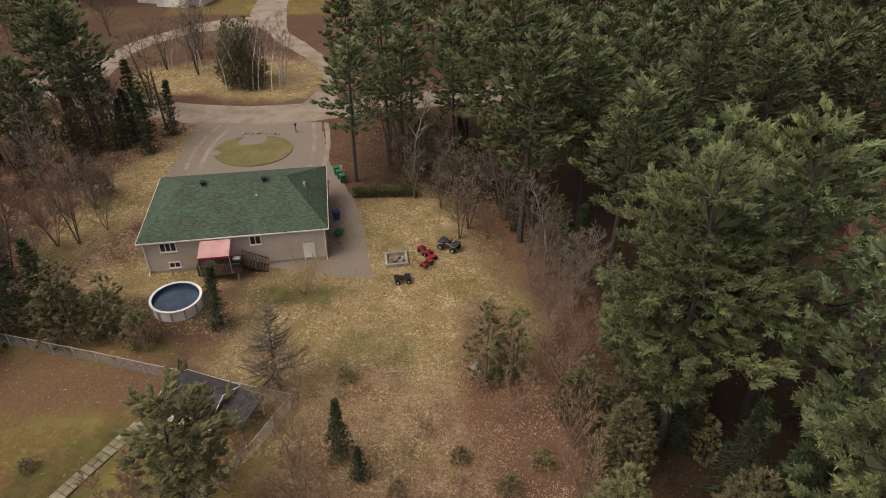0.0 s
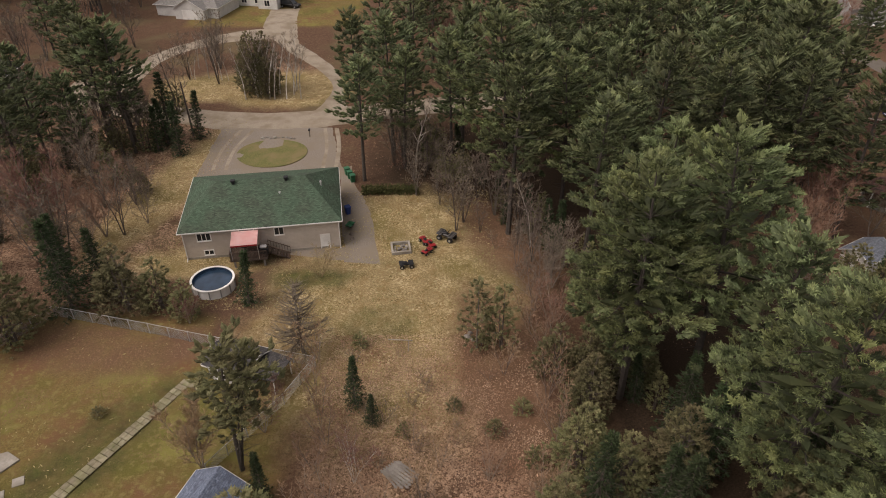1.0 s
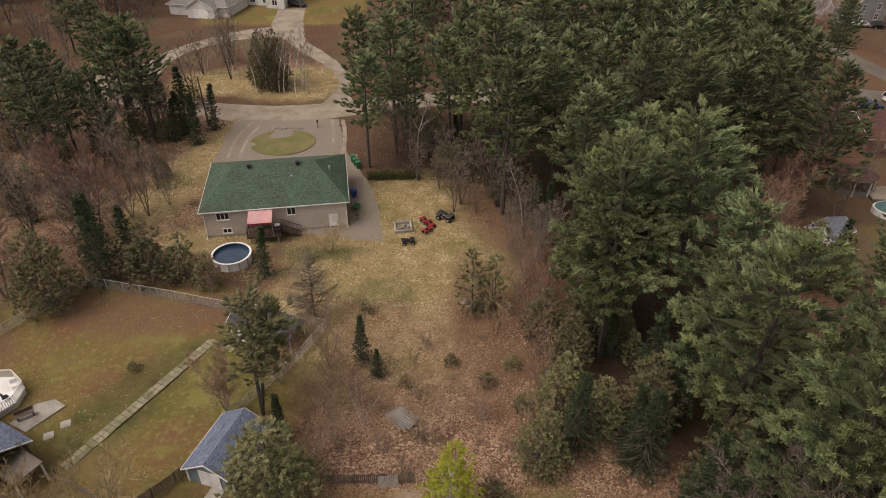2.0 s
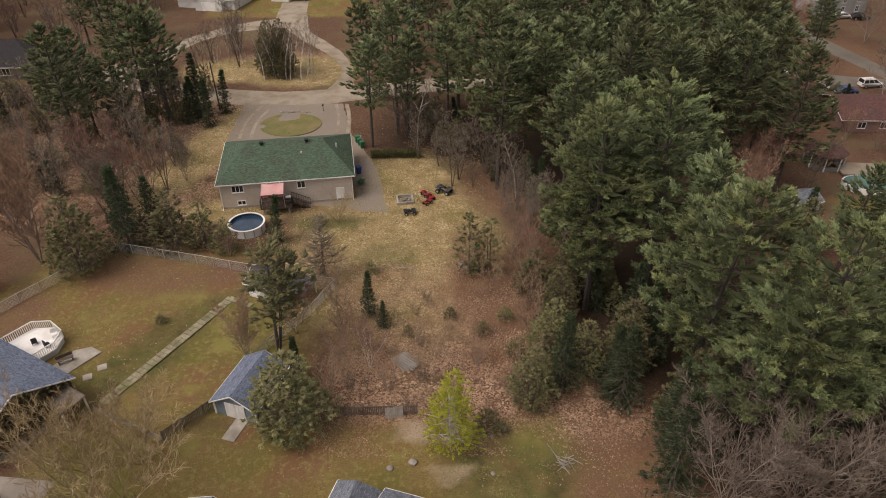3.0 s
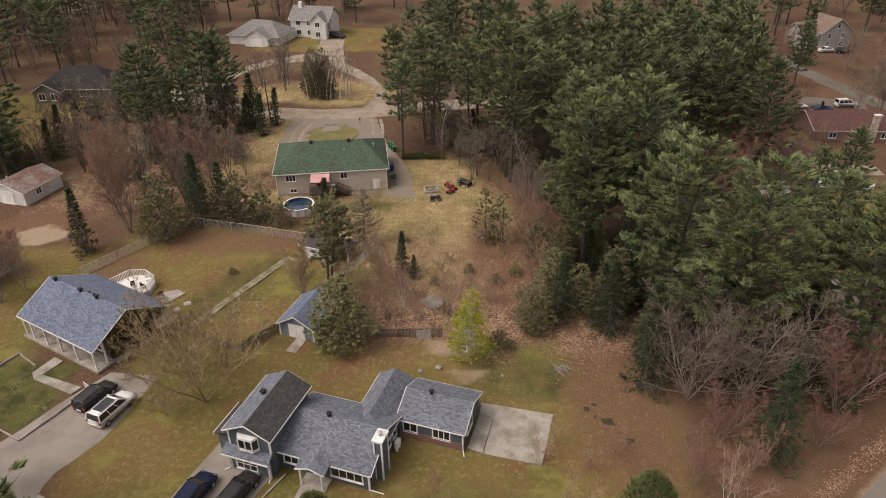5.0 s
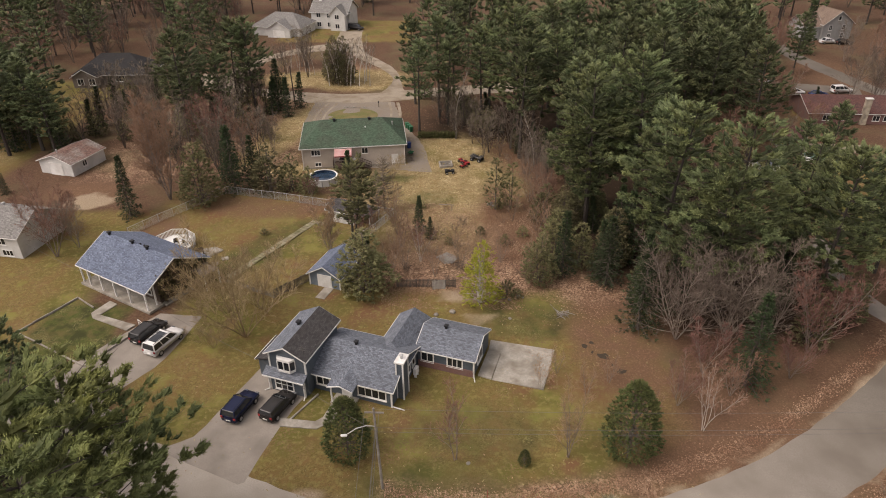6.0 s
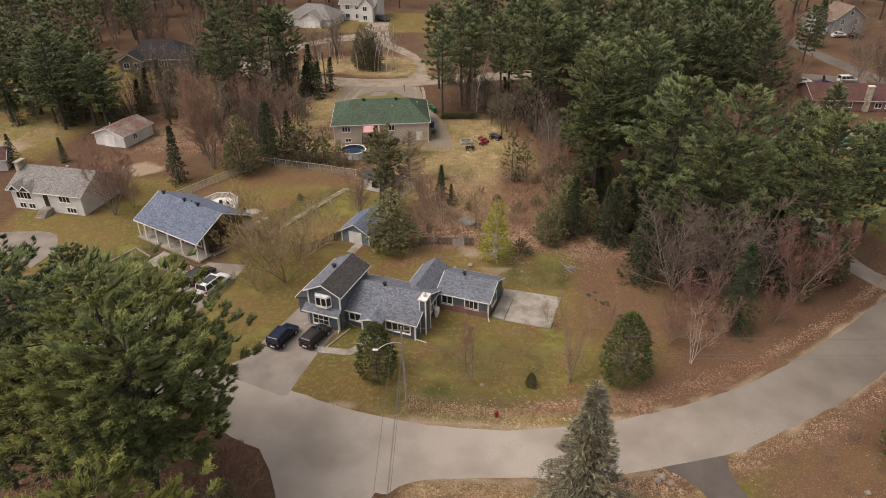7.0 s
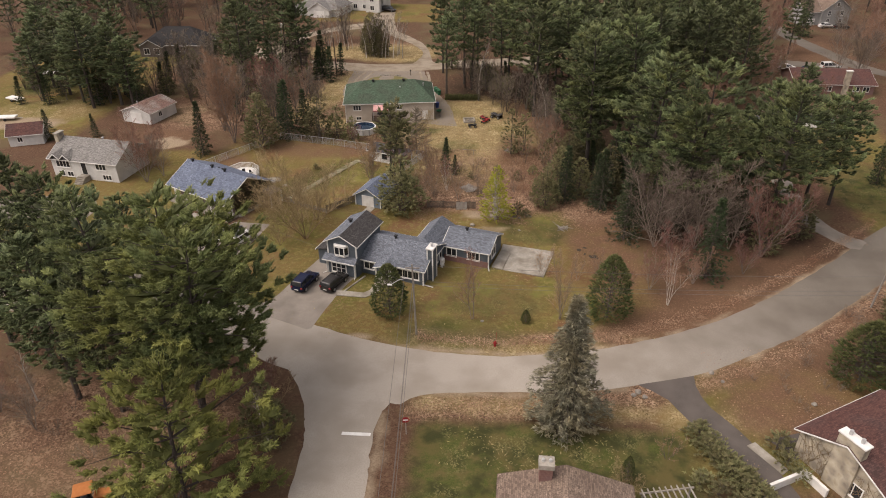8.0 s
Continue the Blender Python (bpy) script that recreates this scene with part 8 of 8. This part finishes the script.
def planting():
    R = random.Random(7)
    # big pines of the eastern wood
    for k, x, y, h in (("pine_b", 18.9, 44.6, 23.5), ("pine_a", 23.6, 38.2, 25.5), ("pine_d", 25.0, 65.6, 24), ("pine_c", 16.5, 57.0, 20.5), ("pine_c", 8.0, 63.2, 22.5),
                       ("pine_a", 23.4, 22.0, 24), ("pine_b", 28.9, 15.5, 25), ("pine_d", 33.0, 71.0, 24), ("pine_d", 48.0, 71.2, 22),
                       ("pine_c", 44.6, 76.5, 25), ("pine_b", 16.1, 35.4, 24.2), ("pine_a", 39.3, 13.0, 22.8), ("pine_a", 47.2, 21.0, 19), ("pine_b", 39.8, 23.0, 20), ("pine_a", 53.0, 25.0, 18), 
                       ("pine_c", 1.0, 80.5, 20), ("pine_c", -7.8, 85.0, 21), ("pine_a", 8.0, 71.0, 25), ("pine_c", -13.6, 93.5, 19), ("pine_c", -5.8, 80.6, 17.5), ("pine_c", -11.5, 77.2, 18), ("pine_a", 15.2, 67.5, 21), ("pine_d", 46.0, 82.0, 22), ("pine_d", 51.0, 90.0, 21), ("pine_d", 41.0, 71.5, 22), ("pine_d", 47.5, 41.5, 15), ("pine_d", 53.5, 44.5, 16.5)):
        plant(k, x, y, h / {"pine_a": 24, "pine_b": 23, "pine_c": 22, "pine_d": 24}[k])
    # the rest of that wood
    taken = [(18.9, 44.6), (23.6, 38.2), (16.1, 35.4), (25.0, 65.6), (16.5, 57.0), (8.0, 63.2), (33.0, 71.0), (48.0, 71.2), (44.6, 76.5), (1.0, 80.5), (-7.8, 85.0), (8.0, 71.0), (-13.6, 93.5), (-5.8, 80.8), (-11.5, 77.2), (15.2, 67.5)]
    n = 0
    for _ in range(4000):
        x, y = R.uniform(-12, 60), R.uniform(30, 122)
        edge = 14.0 if y < 56 else 12 - (y - 56) * 0.66
        if x < edge or (x > 29 and y < 62) or (x > 38 and 40 < y < 92) or (x > 40 and y < 60) or (98 < y < 117 and x < 20) or y < 30:
            continue
        if any((x - a) ** 2 + (y - b) ** 2 < (34 if y > 60 else 60) for a, b in taken):
            continue
        taken.append((x, y))
        n += 1
        plant(R.choice(["pine_d", "pine_c", "pine_c", "pine_far"]) if y < 84 else R.choice(["pine_c", "pine_far", "pine_far"]), x, y, R.uniform(0.8, 1.02))
        if n > 50:
            break
    # young evergreens under the wood's edge
    for _ in range(46):
        y = R.uniform(34, 100)
        x = (13.5 if y < 56 else 11.5 - (y - 56) * 0.62) + R.uniform(0.5, 7)
        plant(R.choice(["cedar_b", "spruce_b", "cedar_b", "cedar_thin"]), x, y, R.uniform(0.45, 0.85))
    # west and south-west pines
    for k, x, y, s in (("pine_e", -28.4, -26.2, 1.0), ("pine_b", -38.0, -21.5, 0.95), ("pine_a", -45.5, -15.0, 0.85), ("pine_d", -53.5, -11.0, 0.85), ("pine_d", -36.5, -27.0, 0.72), ("pine_a", -44.0, -8.0, 0.6), ("pine_gold", -24.8, -38.4, 1.26),
                       ("pine_b", -47.5, -20.5, 0.85), ("pine_d", -42.0, -25.5, 0.8), ("pine_d", -55.0, -17.0, 0.8), ("pine_d", -38.5, -10.5, 0.5), ("pine_c", -47.5, 85.6, 0.91), ("pine_c", -51.6, 87.2, 0.9), ("pine_d", -52.6, 80.3, 0.6), ("pine_d", -57.7, 80.0, 0.76), ("pine_d", -57.4, 73.2, 0.86), ("pine_d", -64.0, 84.0, 0.6),
                       ("pine_d", -83.3, 65.0, 0.74), ("pine_d", -79.2, 62.4, 0.63), ("pine_d", -88.5, 62.6, 0.82), ("pine_d", -98.8, 71.0, 0.72), ("pine_d", -86.0, 72.0, 0.75), ("pine_d", -93.0, 66.5, 0.66), ("pine_d", -106.0, 76.5, 0.7), ("pine_d", -102.0, 66.0, 0.62), 
                       ("pine_d", -111.0, 84.0, 0.7), ("pine_d", -99.0, 82.0, 0.7), ("pine_d", -110.0, 96.0, 0.8), ("pine_d", -62, 104, 0.75), ("pine_tuft", -17.0, 27.4, 0.85)):
        plant(k, x, y, s, turn=40 if k == "pine_e" else None, stretch=1.3 if x < -70 else 1.0)
    for k, x, y, s in (("spruce_b", -55.5, 88, 1.1), ("spruce_b", -51.8, 89.0, 0.95), ("spruce_a", -44.0, 91.5, 1.0), ("spruce_b", -40.4, 85.0, 0.97), ("spruce_a", -40.3, 48.0, 1.08), ("spruce_a", -37.6, 50.6, 0.85), ("spruce_a", -42.6, 52.5, 0.9), ("spruce_a", -54.0, 38.5, 0.95),
                       ("spruce_a", 11.5, 23.4, 0.9), ("spruce_a", 16.9, 21.0, 0.95), ("spruce_a", 28.4, 2.2, 1.08), ("spruce_b", -14.6, 24.4, 0.62), ("spruce_a", -86.8, 43.4, 0.58), ("spruce_a", -8.4, 34.6, 0.56), ("spruce_a", -6.6, 32.3, 0.36), ("spruce_a", 21.5, 19.5, 0.75),
                       ("spruce_b", -21.6, 49.3, 0.8), ("spruce_a", 64, 33.5, 0.8), ("spruce_a", 69, 36, 0.6), ("spruce_b", -39, 90.5, 0.9), ("spruce_a", -79, 46, 0.45)):
        plant(k, x, y, s)
    plant("spruce_grey", 8.0, -25.6, 1.08, stretch=1.08)
    for k, x, y, s in (("cedar_a", -44.1, 42.9, 1.25), ("cedar_b", -34.2, 48.2, 1.28), ("cedar_b", -30.6, 48.4, 1.0), ("cedar_b", -27.4, 47.0, 0.75), ("cedar_b", -36.5, 50.8, 0.9),
                       ("cedar_a", 8.4, 21.6, 0.82), ("cedar_a", 12.5, 33.0, 0.9), ("cedar_b", 10.6, 38.5, 0.95),  ("cedar_thin", 3.1, 42.0, 1.25),
                       ("cedar_thin", 5.6, 42.2, 1.15), ("cedar_a", -20.6, -29.6, 0.85), ("cedar_b", -48.5, 84, 0.9), ("cedar_b", -45.5, 86.5, 0.8),
                       ("cedar_b", 48.5, -6.0, 0.9), ("cedar_b", 52.0, -1.5, 0.9)):
        plant(k, x, y, s)
    plant("cedar_a", -14.0, 18.5, 1.08, stretch=1.22, label="broad olive cedar beside the blue shed")
    plant("thuja", 14.4, -7.6, 1.3, stretch=0.95)
    plant("thuja", 39.6, -17.0, 1.15, stretch=1.3, label="large dark green rounded evergreen by the road")
    plant("thuja", 43.4, -14.4, 1.05, stretch=1.2, label="large dark green rounded evergreen by the road")
    plant("thuja", -11.9, -8.6, 1.05)
    plant("thuja", 4.6, -9.1, 0.28, label="small green thuja on the lawn")
    plant("thuja", 13.0, -32.2, 0.5, stretch=0.6, label="slim green thuja beside the house")
    for i in range(17):
        f = i / 16
        plant("bush", 20.9 + 4.2 * f + R.uniform(-0.4, 0.4), -26.2 - 9.9 * f, R.uniform(0.55, 0.72), label="rounded olive hedge shrub beside the drive", stretch=1.35)
    for x, y, s in ((19.4, -31.9, 0.6), (20.8, -33, 0.6), (22.5, -34.5, 0.6), (23.5, -31.5, 0.55), (27.6, -27.4, 0.7), (28.0, -29.2, 0.55), (28.6, -30.6, 0.5)):
        plant("bush", x, y, s, label="olive garden shrub beside the house", stretch=1.3)
    for x, y, s in ((4.1, 18.3, 0.75), (5.3, 17.6, 0.5), (0.7, 33.9, 0.5), (4.3, 31.3, 0.55), (-3.7, 31.3, 0.45), (-8.7, 42.5, 0.55), (3.6, 42.2, 0.5), (6.9, 33.5, 0.6), (7.2, 28.0, 0.7)):
        plant("bush", x, y, s)
    plant("bush", -31.5, 33.2, 0.36, label="dark round shrub on the fenced lawn", stretch=1.3)
    plant("yellow", 0.6, 16.9, 1.32, stretch=1.1)
    # leafless trees
    for k, x, y, s in (("maple_a", 23.2, 10.0, 1.02), ("maple_a", 28.7, 9.8, 1.1), ("maple_b", 33.4, 9.8, 0.85), ("red_a", 37.4, 8.2, 1.0), ("red_a", 39.4, 10.8, 0.9), ("red_a", 24.5, 4.0, 0.62), ("red_a", 33.6, 3.5, 0.5), ("birch", 22.2, -4.4, 0.9),
                       ("red_a", 20.6, -1.0, 0.5), ("red_a", 26.4, 0.6, 0.45), ("upright", 8.7, -8.2, 0.82), ("red_upright", -1.8, -8.8, 0.92), ("tan_a", -26.9, 8.8, 1.32), ("red_a", -59.3, 26.3, 1.0), ("tan_a", -30.0, 6.6, 0.5), ("tan_a", -30.5, 13.4, 0.9), ("tan_a", -34.6, 14.6, 0.62), ("tan_a", -26.6, 14.4, 0.8),
                       ("maple_b", -57.5, 29.0, 0.7), ("red_a", -61, 33, 0.55), ("orange_a", -50.2, 44.6, 1.22), ("orange_a", -54.4, 50.6, 1.15), ("red_a", -47.0, 59.6, 1.12), ("red_a", -42.6, 62.4, 0.9), ("maple_b", -55.6, 62.0, 1.0), ("maple_b", -62.5, 66.0, 1.0), ("maple_b", -38.6, 65.8, 0.55), ("maple_b", -40.6, 71.5, 0.55),
                       ("red_a", 48.5, 66, 0.85), ("red_a", 45.0, 62.8, 1.0), ("red_a", 52, 72, 0.8), ("maple_b", 53.5, 62.5, 0.8), ("maple_b", 87.5, 96, 1.0), ("red_a", 97, 112, 1.1), ("red_a", 104, 122, 1.2), ("red_a", 70.5, 75, 0.5),
                       ("red_a", -27.0, 45.8, 0.35)):
        plant(k, x, y, s)
    for k, x, y, s in (("orange_a", -20.4, 27.6, 0.66), ("red_a", -16.0, 31.4, 0.6), ("larch", -14.4, 41.6, 1.03), ("birch", -7.6, 26.2, 0.7), ("pole_birch", -20.2, -30.6, 0.9), ("pole_birch", -46.2, -26.2, 0.9), ("pole_birch", -50, -20, 0.9),
                       ("tan_a", -21.4, -26.5, 0.5), ("red_a", -22.5, -24.0, 0.42), ("maple_b", 12, 52, 0.7), ("maple_b", 9.5, 48, 0.7), ("red_a", 11, 44, 0.6), ("maple_b", 8.5, 56, 0.6), ("pole_birch", 10.4, 60, 1.0), ("pole_birch", -4.2, 77.7, 1.3),
                       ("tan_a", -14.4, 54.3, 0.45), ("tan_a", 12.5, -33.5, 0.3), ("red_brush", 17.2, -29.2, 0.9)):
        plant(k, x, y, s)
    for k, x, y, s in (("red_a", 40, 54, 0.85), ("red_a", 43, 58, 0.8), ("red_a", 37.5, 50.5, 0.75), ("maple_b", 36, 46, 0.8), ("red_a", 41, 48.5, 0.6), ("maple_b", 33, 33, 0.7), ("red_a", 37, 36, 0.6), ("maple_b", 30.5, 37, 0.7), ("spruce_a", 42.5, 33, 0.7), ("spruce_a", 46.2, 48.5, 0.8), ("cedar_a", 42.6, 48.2, 1.0), ("cedar_a", 45.6, 47.2, 0.9), ("red_a", 66, 92, 0.8), ("red_a", 60, 97, 0.9), ("maple_b", 100, 95, 1.0), ("red_a", 105, 104, 1.1), ("maple_b", 97, 130, 1.0), ("red_a", 75, 124, 1.0), ("maple_b", 68, 121, 1.0), ("red_a", 80, 132, 1.0), ("maple_b", 110, 118, 1.1), ("red_a", 57, 84, 0.9), ("red_a", 60, 79, 0.6), ("red_a", 63, 88, 0.7), ("maple_b", 55, 76, 0.7), ("red_a", 68, 80, 0.45), ("red_a", 53, 82, 0.8), ("red_a", 92, 86, 0.6),
                       ("pine_d", 78.6, 117.0, 0.62), ("maple_b", 82.6, 95.8, 1.15), ("maple_b", 87.4, 94.2, 1.0), ("cedar_a", 69.2, 96.0, 0.6), ("red_a", 55.7, 92.2, 0.7), ("pine_d", 48.5, 62.0, 0.88), ("pine_d", 41.0, 64.5, 0.92), ("pine_far", 57, 104, 1.0), ("pine_far", 60, 114, 1.1), ("pine_far", 63, 124, 1.0), ("pine_far", 70, 136, 1.1), ("pine_far", 113, 132, 1.0), ("pine_far", 119, 112, 1.0), ("pine_far", 55, 94, 1.0), ("spruce_a", 90, 138, 1.3), ("spruce_b", 74, 93, 0.5),
                       ):
        plant(k, x, y, s)
    # saplings and brush of the overgrown lot and along the woods
    for x, y, s in ((-9.5, 24.0, 1.0), (-11.2, 22.0, 1.15), (-8.0, 29.0, 0.9), (-10.4, 30.0, 1.2), (-2.0, 24.5, 0.95), (3.5, 26.5, 0.9), (-3.0, 30.0, 0.8), (5.6, 38.5, 1.1), (-12.2, 36.0, 1.1), (-12.6, 40.5, 1.2), (9.5, 30.5, 1.3), (-5.4, 22.6, 1.0), (-0.6, 27.6, 0.8), (7.6, 24.6, 1.1), (-10.8, 27.0, 1.1), (9.4, 35.4, 1.2), (6.9, 1.0, 0.75), (8.9, 3.6, 0.7), (11.6, 0.4, 0.8), (14.2, 2.2, 0.7), (17.2, -3.0, 0.8), (8.6, 45.0, 1.1), (9.6, 40.4, 1.3), (-11.4, 33.4, 1.0)):
        plant("sapling", x, y, s)
    for _ in range(26):
        x, y = R.uniform(-12, 9.5), R.uniform(20, 42)
        plant(R.choice(["brush", "brush", "red_brush"]), x, y, R.uniform(0.35, 0.7))
    for _ in range(60):
        f = R.random()
        x, y = 9 + R.uniform(-1, 6) - 20 * f, 44 + 45 * f + R.uniform(-3, 6)
        plant(R.choice(["brush", "red_brush", "maple_far", "maple_far"]), x + 6 * (1 - f), y, R.uniform(0.5, 0.9) * (0.6 if R.random() < 0.5 else 1))
    # western woods
    n = 0
    while n < 74:
        x, y = R.uniform(-80, -40), R.uniform(52, 100)
        if -38 - (y - 60) * 0.12 < x or (x + 71) ** 2 + (y - 56) ** 2 < 95 or y < 52 + (-40 - x) * 0.15 or (x < -60 and y < 64):
            continue
        plant(R.choice(["maple_far", "maple_far", "maple_far", "maple_far", "spruce_b", "cedar_b"]), x, y, R.uniform(0.6, 1.0))
        n += 1
    for _ in range(22):
        plant(R.choice(["spruce_a", "cedar_b", "maple_far", "spruce_b"]), R.uniform(-112, -78), R.uniform(62, 78), R.uniform(0.6, 1.0))
    # far woods
    n = 0
    while n < 150:
        x, y = R.uniform(-165, 175), R.uniform(96, 216)
        if (-66 < x < -12 and y < 158) or (-72 < x < -32 and y < 182) or (-104 < x < -66 and 92 < y < 122) or (60 < x < 115 and y < 165) or (-130 < x < -84 and y < 112):
            continue
        if x < 55 and x > -12 and y < 112:
            continue
        k = R.choice(["pine_far", "pine_far", "pine_far", "maple_far", "red_far", "spruce_a"] if x > -60 else ["pine_far", "maple_far", "red_far", "maple_far"])
        plant(k, x, y, R.uniform(0.75, 1.1) * (1.2 if k == "spruce_a" else 1))
        n += 1
    n = 0
    while n < 70:
        x, y = R.uniform(-150, -46), R.uniform(84, 200)
        if (x > -66 and 98 < y < 160) or (-104 < x < -66 and 82 < y < 122) or (x < -84 and y < 112) or (x > -74 and 146 < y < 182):
            continue
        plant(R.choice(["pine_far", "pine_far", "maple_far", "maple_far", "red_far"]), x, y, R.uniform(0.75, 1.1))
        n += 1
    for _ in range(46):
        x, y = R.uniform(-175, -96), R.uniform(114, 212)
        plant(R.choice(["pine_far", "maple_far", "red_far", "maple_far"]), x, y, R.uniform(0.75, 1.1))
    for _ in range(34):
        plant(R.choice(["brush", "red_brush", "brush"]), R.uniform(-58, -33), R.uniform(-38, -22), R.uniform(0.4, 0.9))
    for k, x, y, s in (("maple_b", -44, -30, 0.6), ("red_a", -49, -28, 0.6), ("maple_b", -52, -33, 0.6), ("red_a", -22.0, -27.0, 0.55)):
        plant(k, x, y, s)
    for _ in range(26):
        f = R.random()
        plant(R.choice(["brush", "red_brush", "brush"]), 31 + 20 * f + R.uniform(-4, 3), -19 + 17 * f + R.uniform(-5, 2), R.uniform(0.3, 0.7))
    # dark evergreens at the foot of the near pines
    for x, y, s in ((19.2, 11.8, 1.1), (20.4, 16.4, 1.0), (23.5, 15.6, 0.9), (25.5, 18.0, 1.0), (16.4, 22.8, 0.8), (28.2, 16.5, 1.0), (34.2, 14.5, 0.9), (37.5, 18.0, 1.0), (27.0, 33.0, 0.9), (30.5, 28.5, 1.0), (24.5, 30.5, 0.9), (20.0, 31.0, 0.9), (31.0, 24.0, 0.9), (35.0, 28.0, 0.9), (28.5, 37.0, 0.8), (20.5, 27.0, 1.0)):
        plant("spruce_a", x, y, s)
    for x, y, s in ((22.5, 18.5, 1.1), (14.0, 25.5, 0.8), (11.0, 27.5, 0.9), (18.5, 26.5, 1.0), (27.5, 22.5, 1.0), (33.5, 23.5, 1.1), (26.5, 27.5, 1.0), (13.0, 37.0, 0.8), (38.0, 9.5, 0.8), (44.5, 14.5, 0.8)):
        plant("cedar_a", x, y, s)
    # trees of the loop's island and its far side
    for _ in range(20):
        plant("pole_birch", R.uniform(-36, -25), R.uniform(106, 112), R.uniform(0.8, 1.1))
    for x, y, s in ((-34.4, 109, 1.35), (-32.4, 110.8, 1.3), (-35.8, 111.6, 1.1), (-31.6, 107.6, 0.9)):
        plant("cedar_a", x, y, s, stretch=0.75)
    for _ in range(14):
        plant(R.choice(["pole_birch", "maple_far"]), R.uniform(-50, -41), R.uniform(114, 128), R.uniform(0.6, 0.9))
    for ob in list(PLANT.values()):
        for o in (*ob.children_recursive, ob):
            bpy.data.objects.remove(o)


# ---------------------------------------------------------------- all of it
build_ground()
build_roads()
green_roof_house()
slate_roof_house()
bungalow_blue_roof()
west_house()
stone_house()
brown_roof_house()
far_houses()
sheds()
deck_with_canopy()
pool()
fire_pit()
garden_bits()
hydrant()
utility_poles()
signs_and_machines()
fences()
vehicles()
make_plants()
planting()
litter()
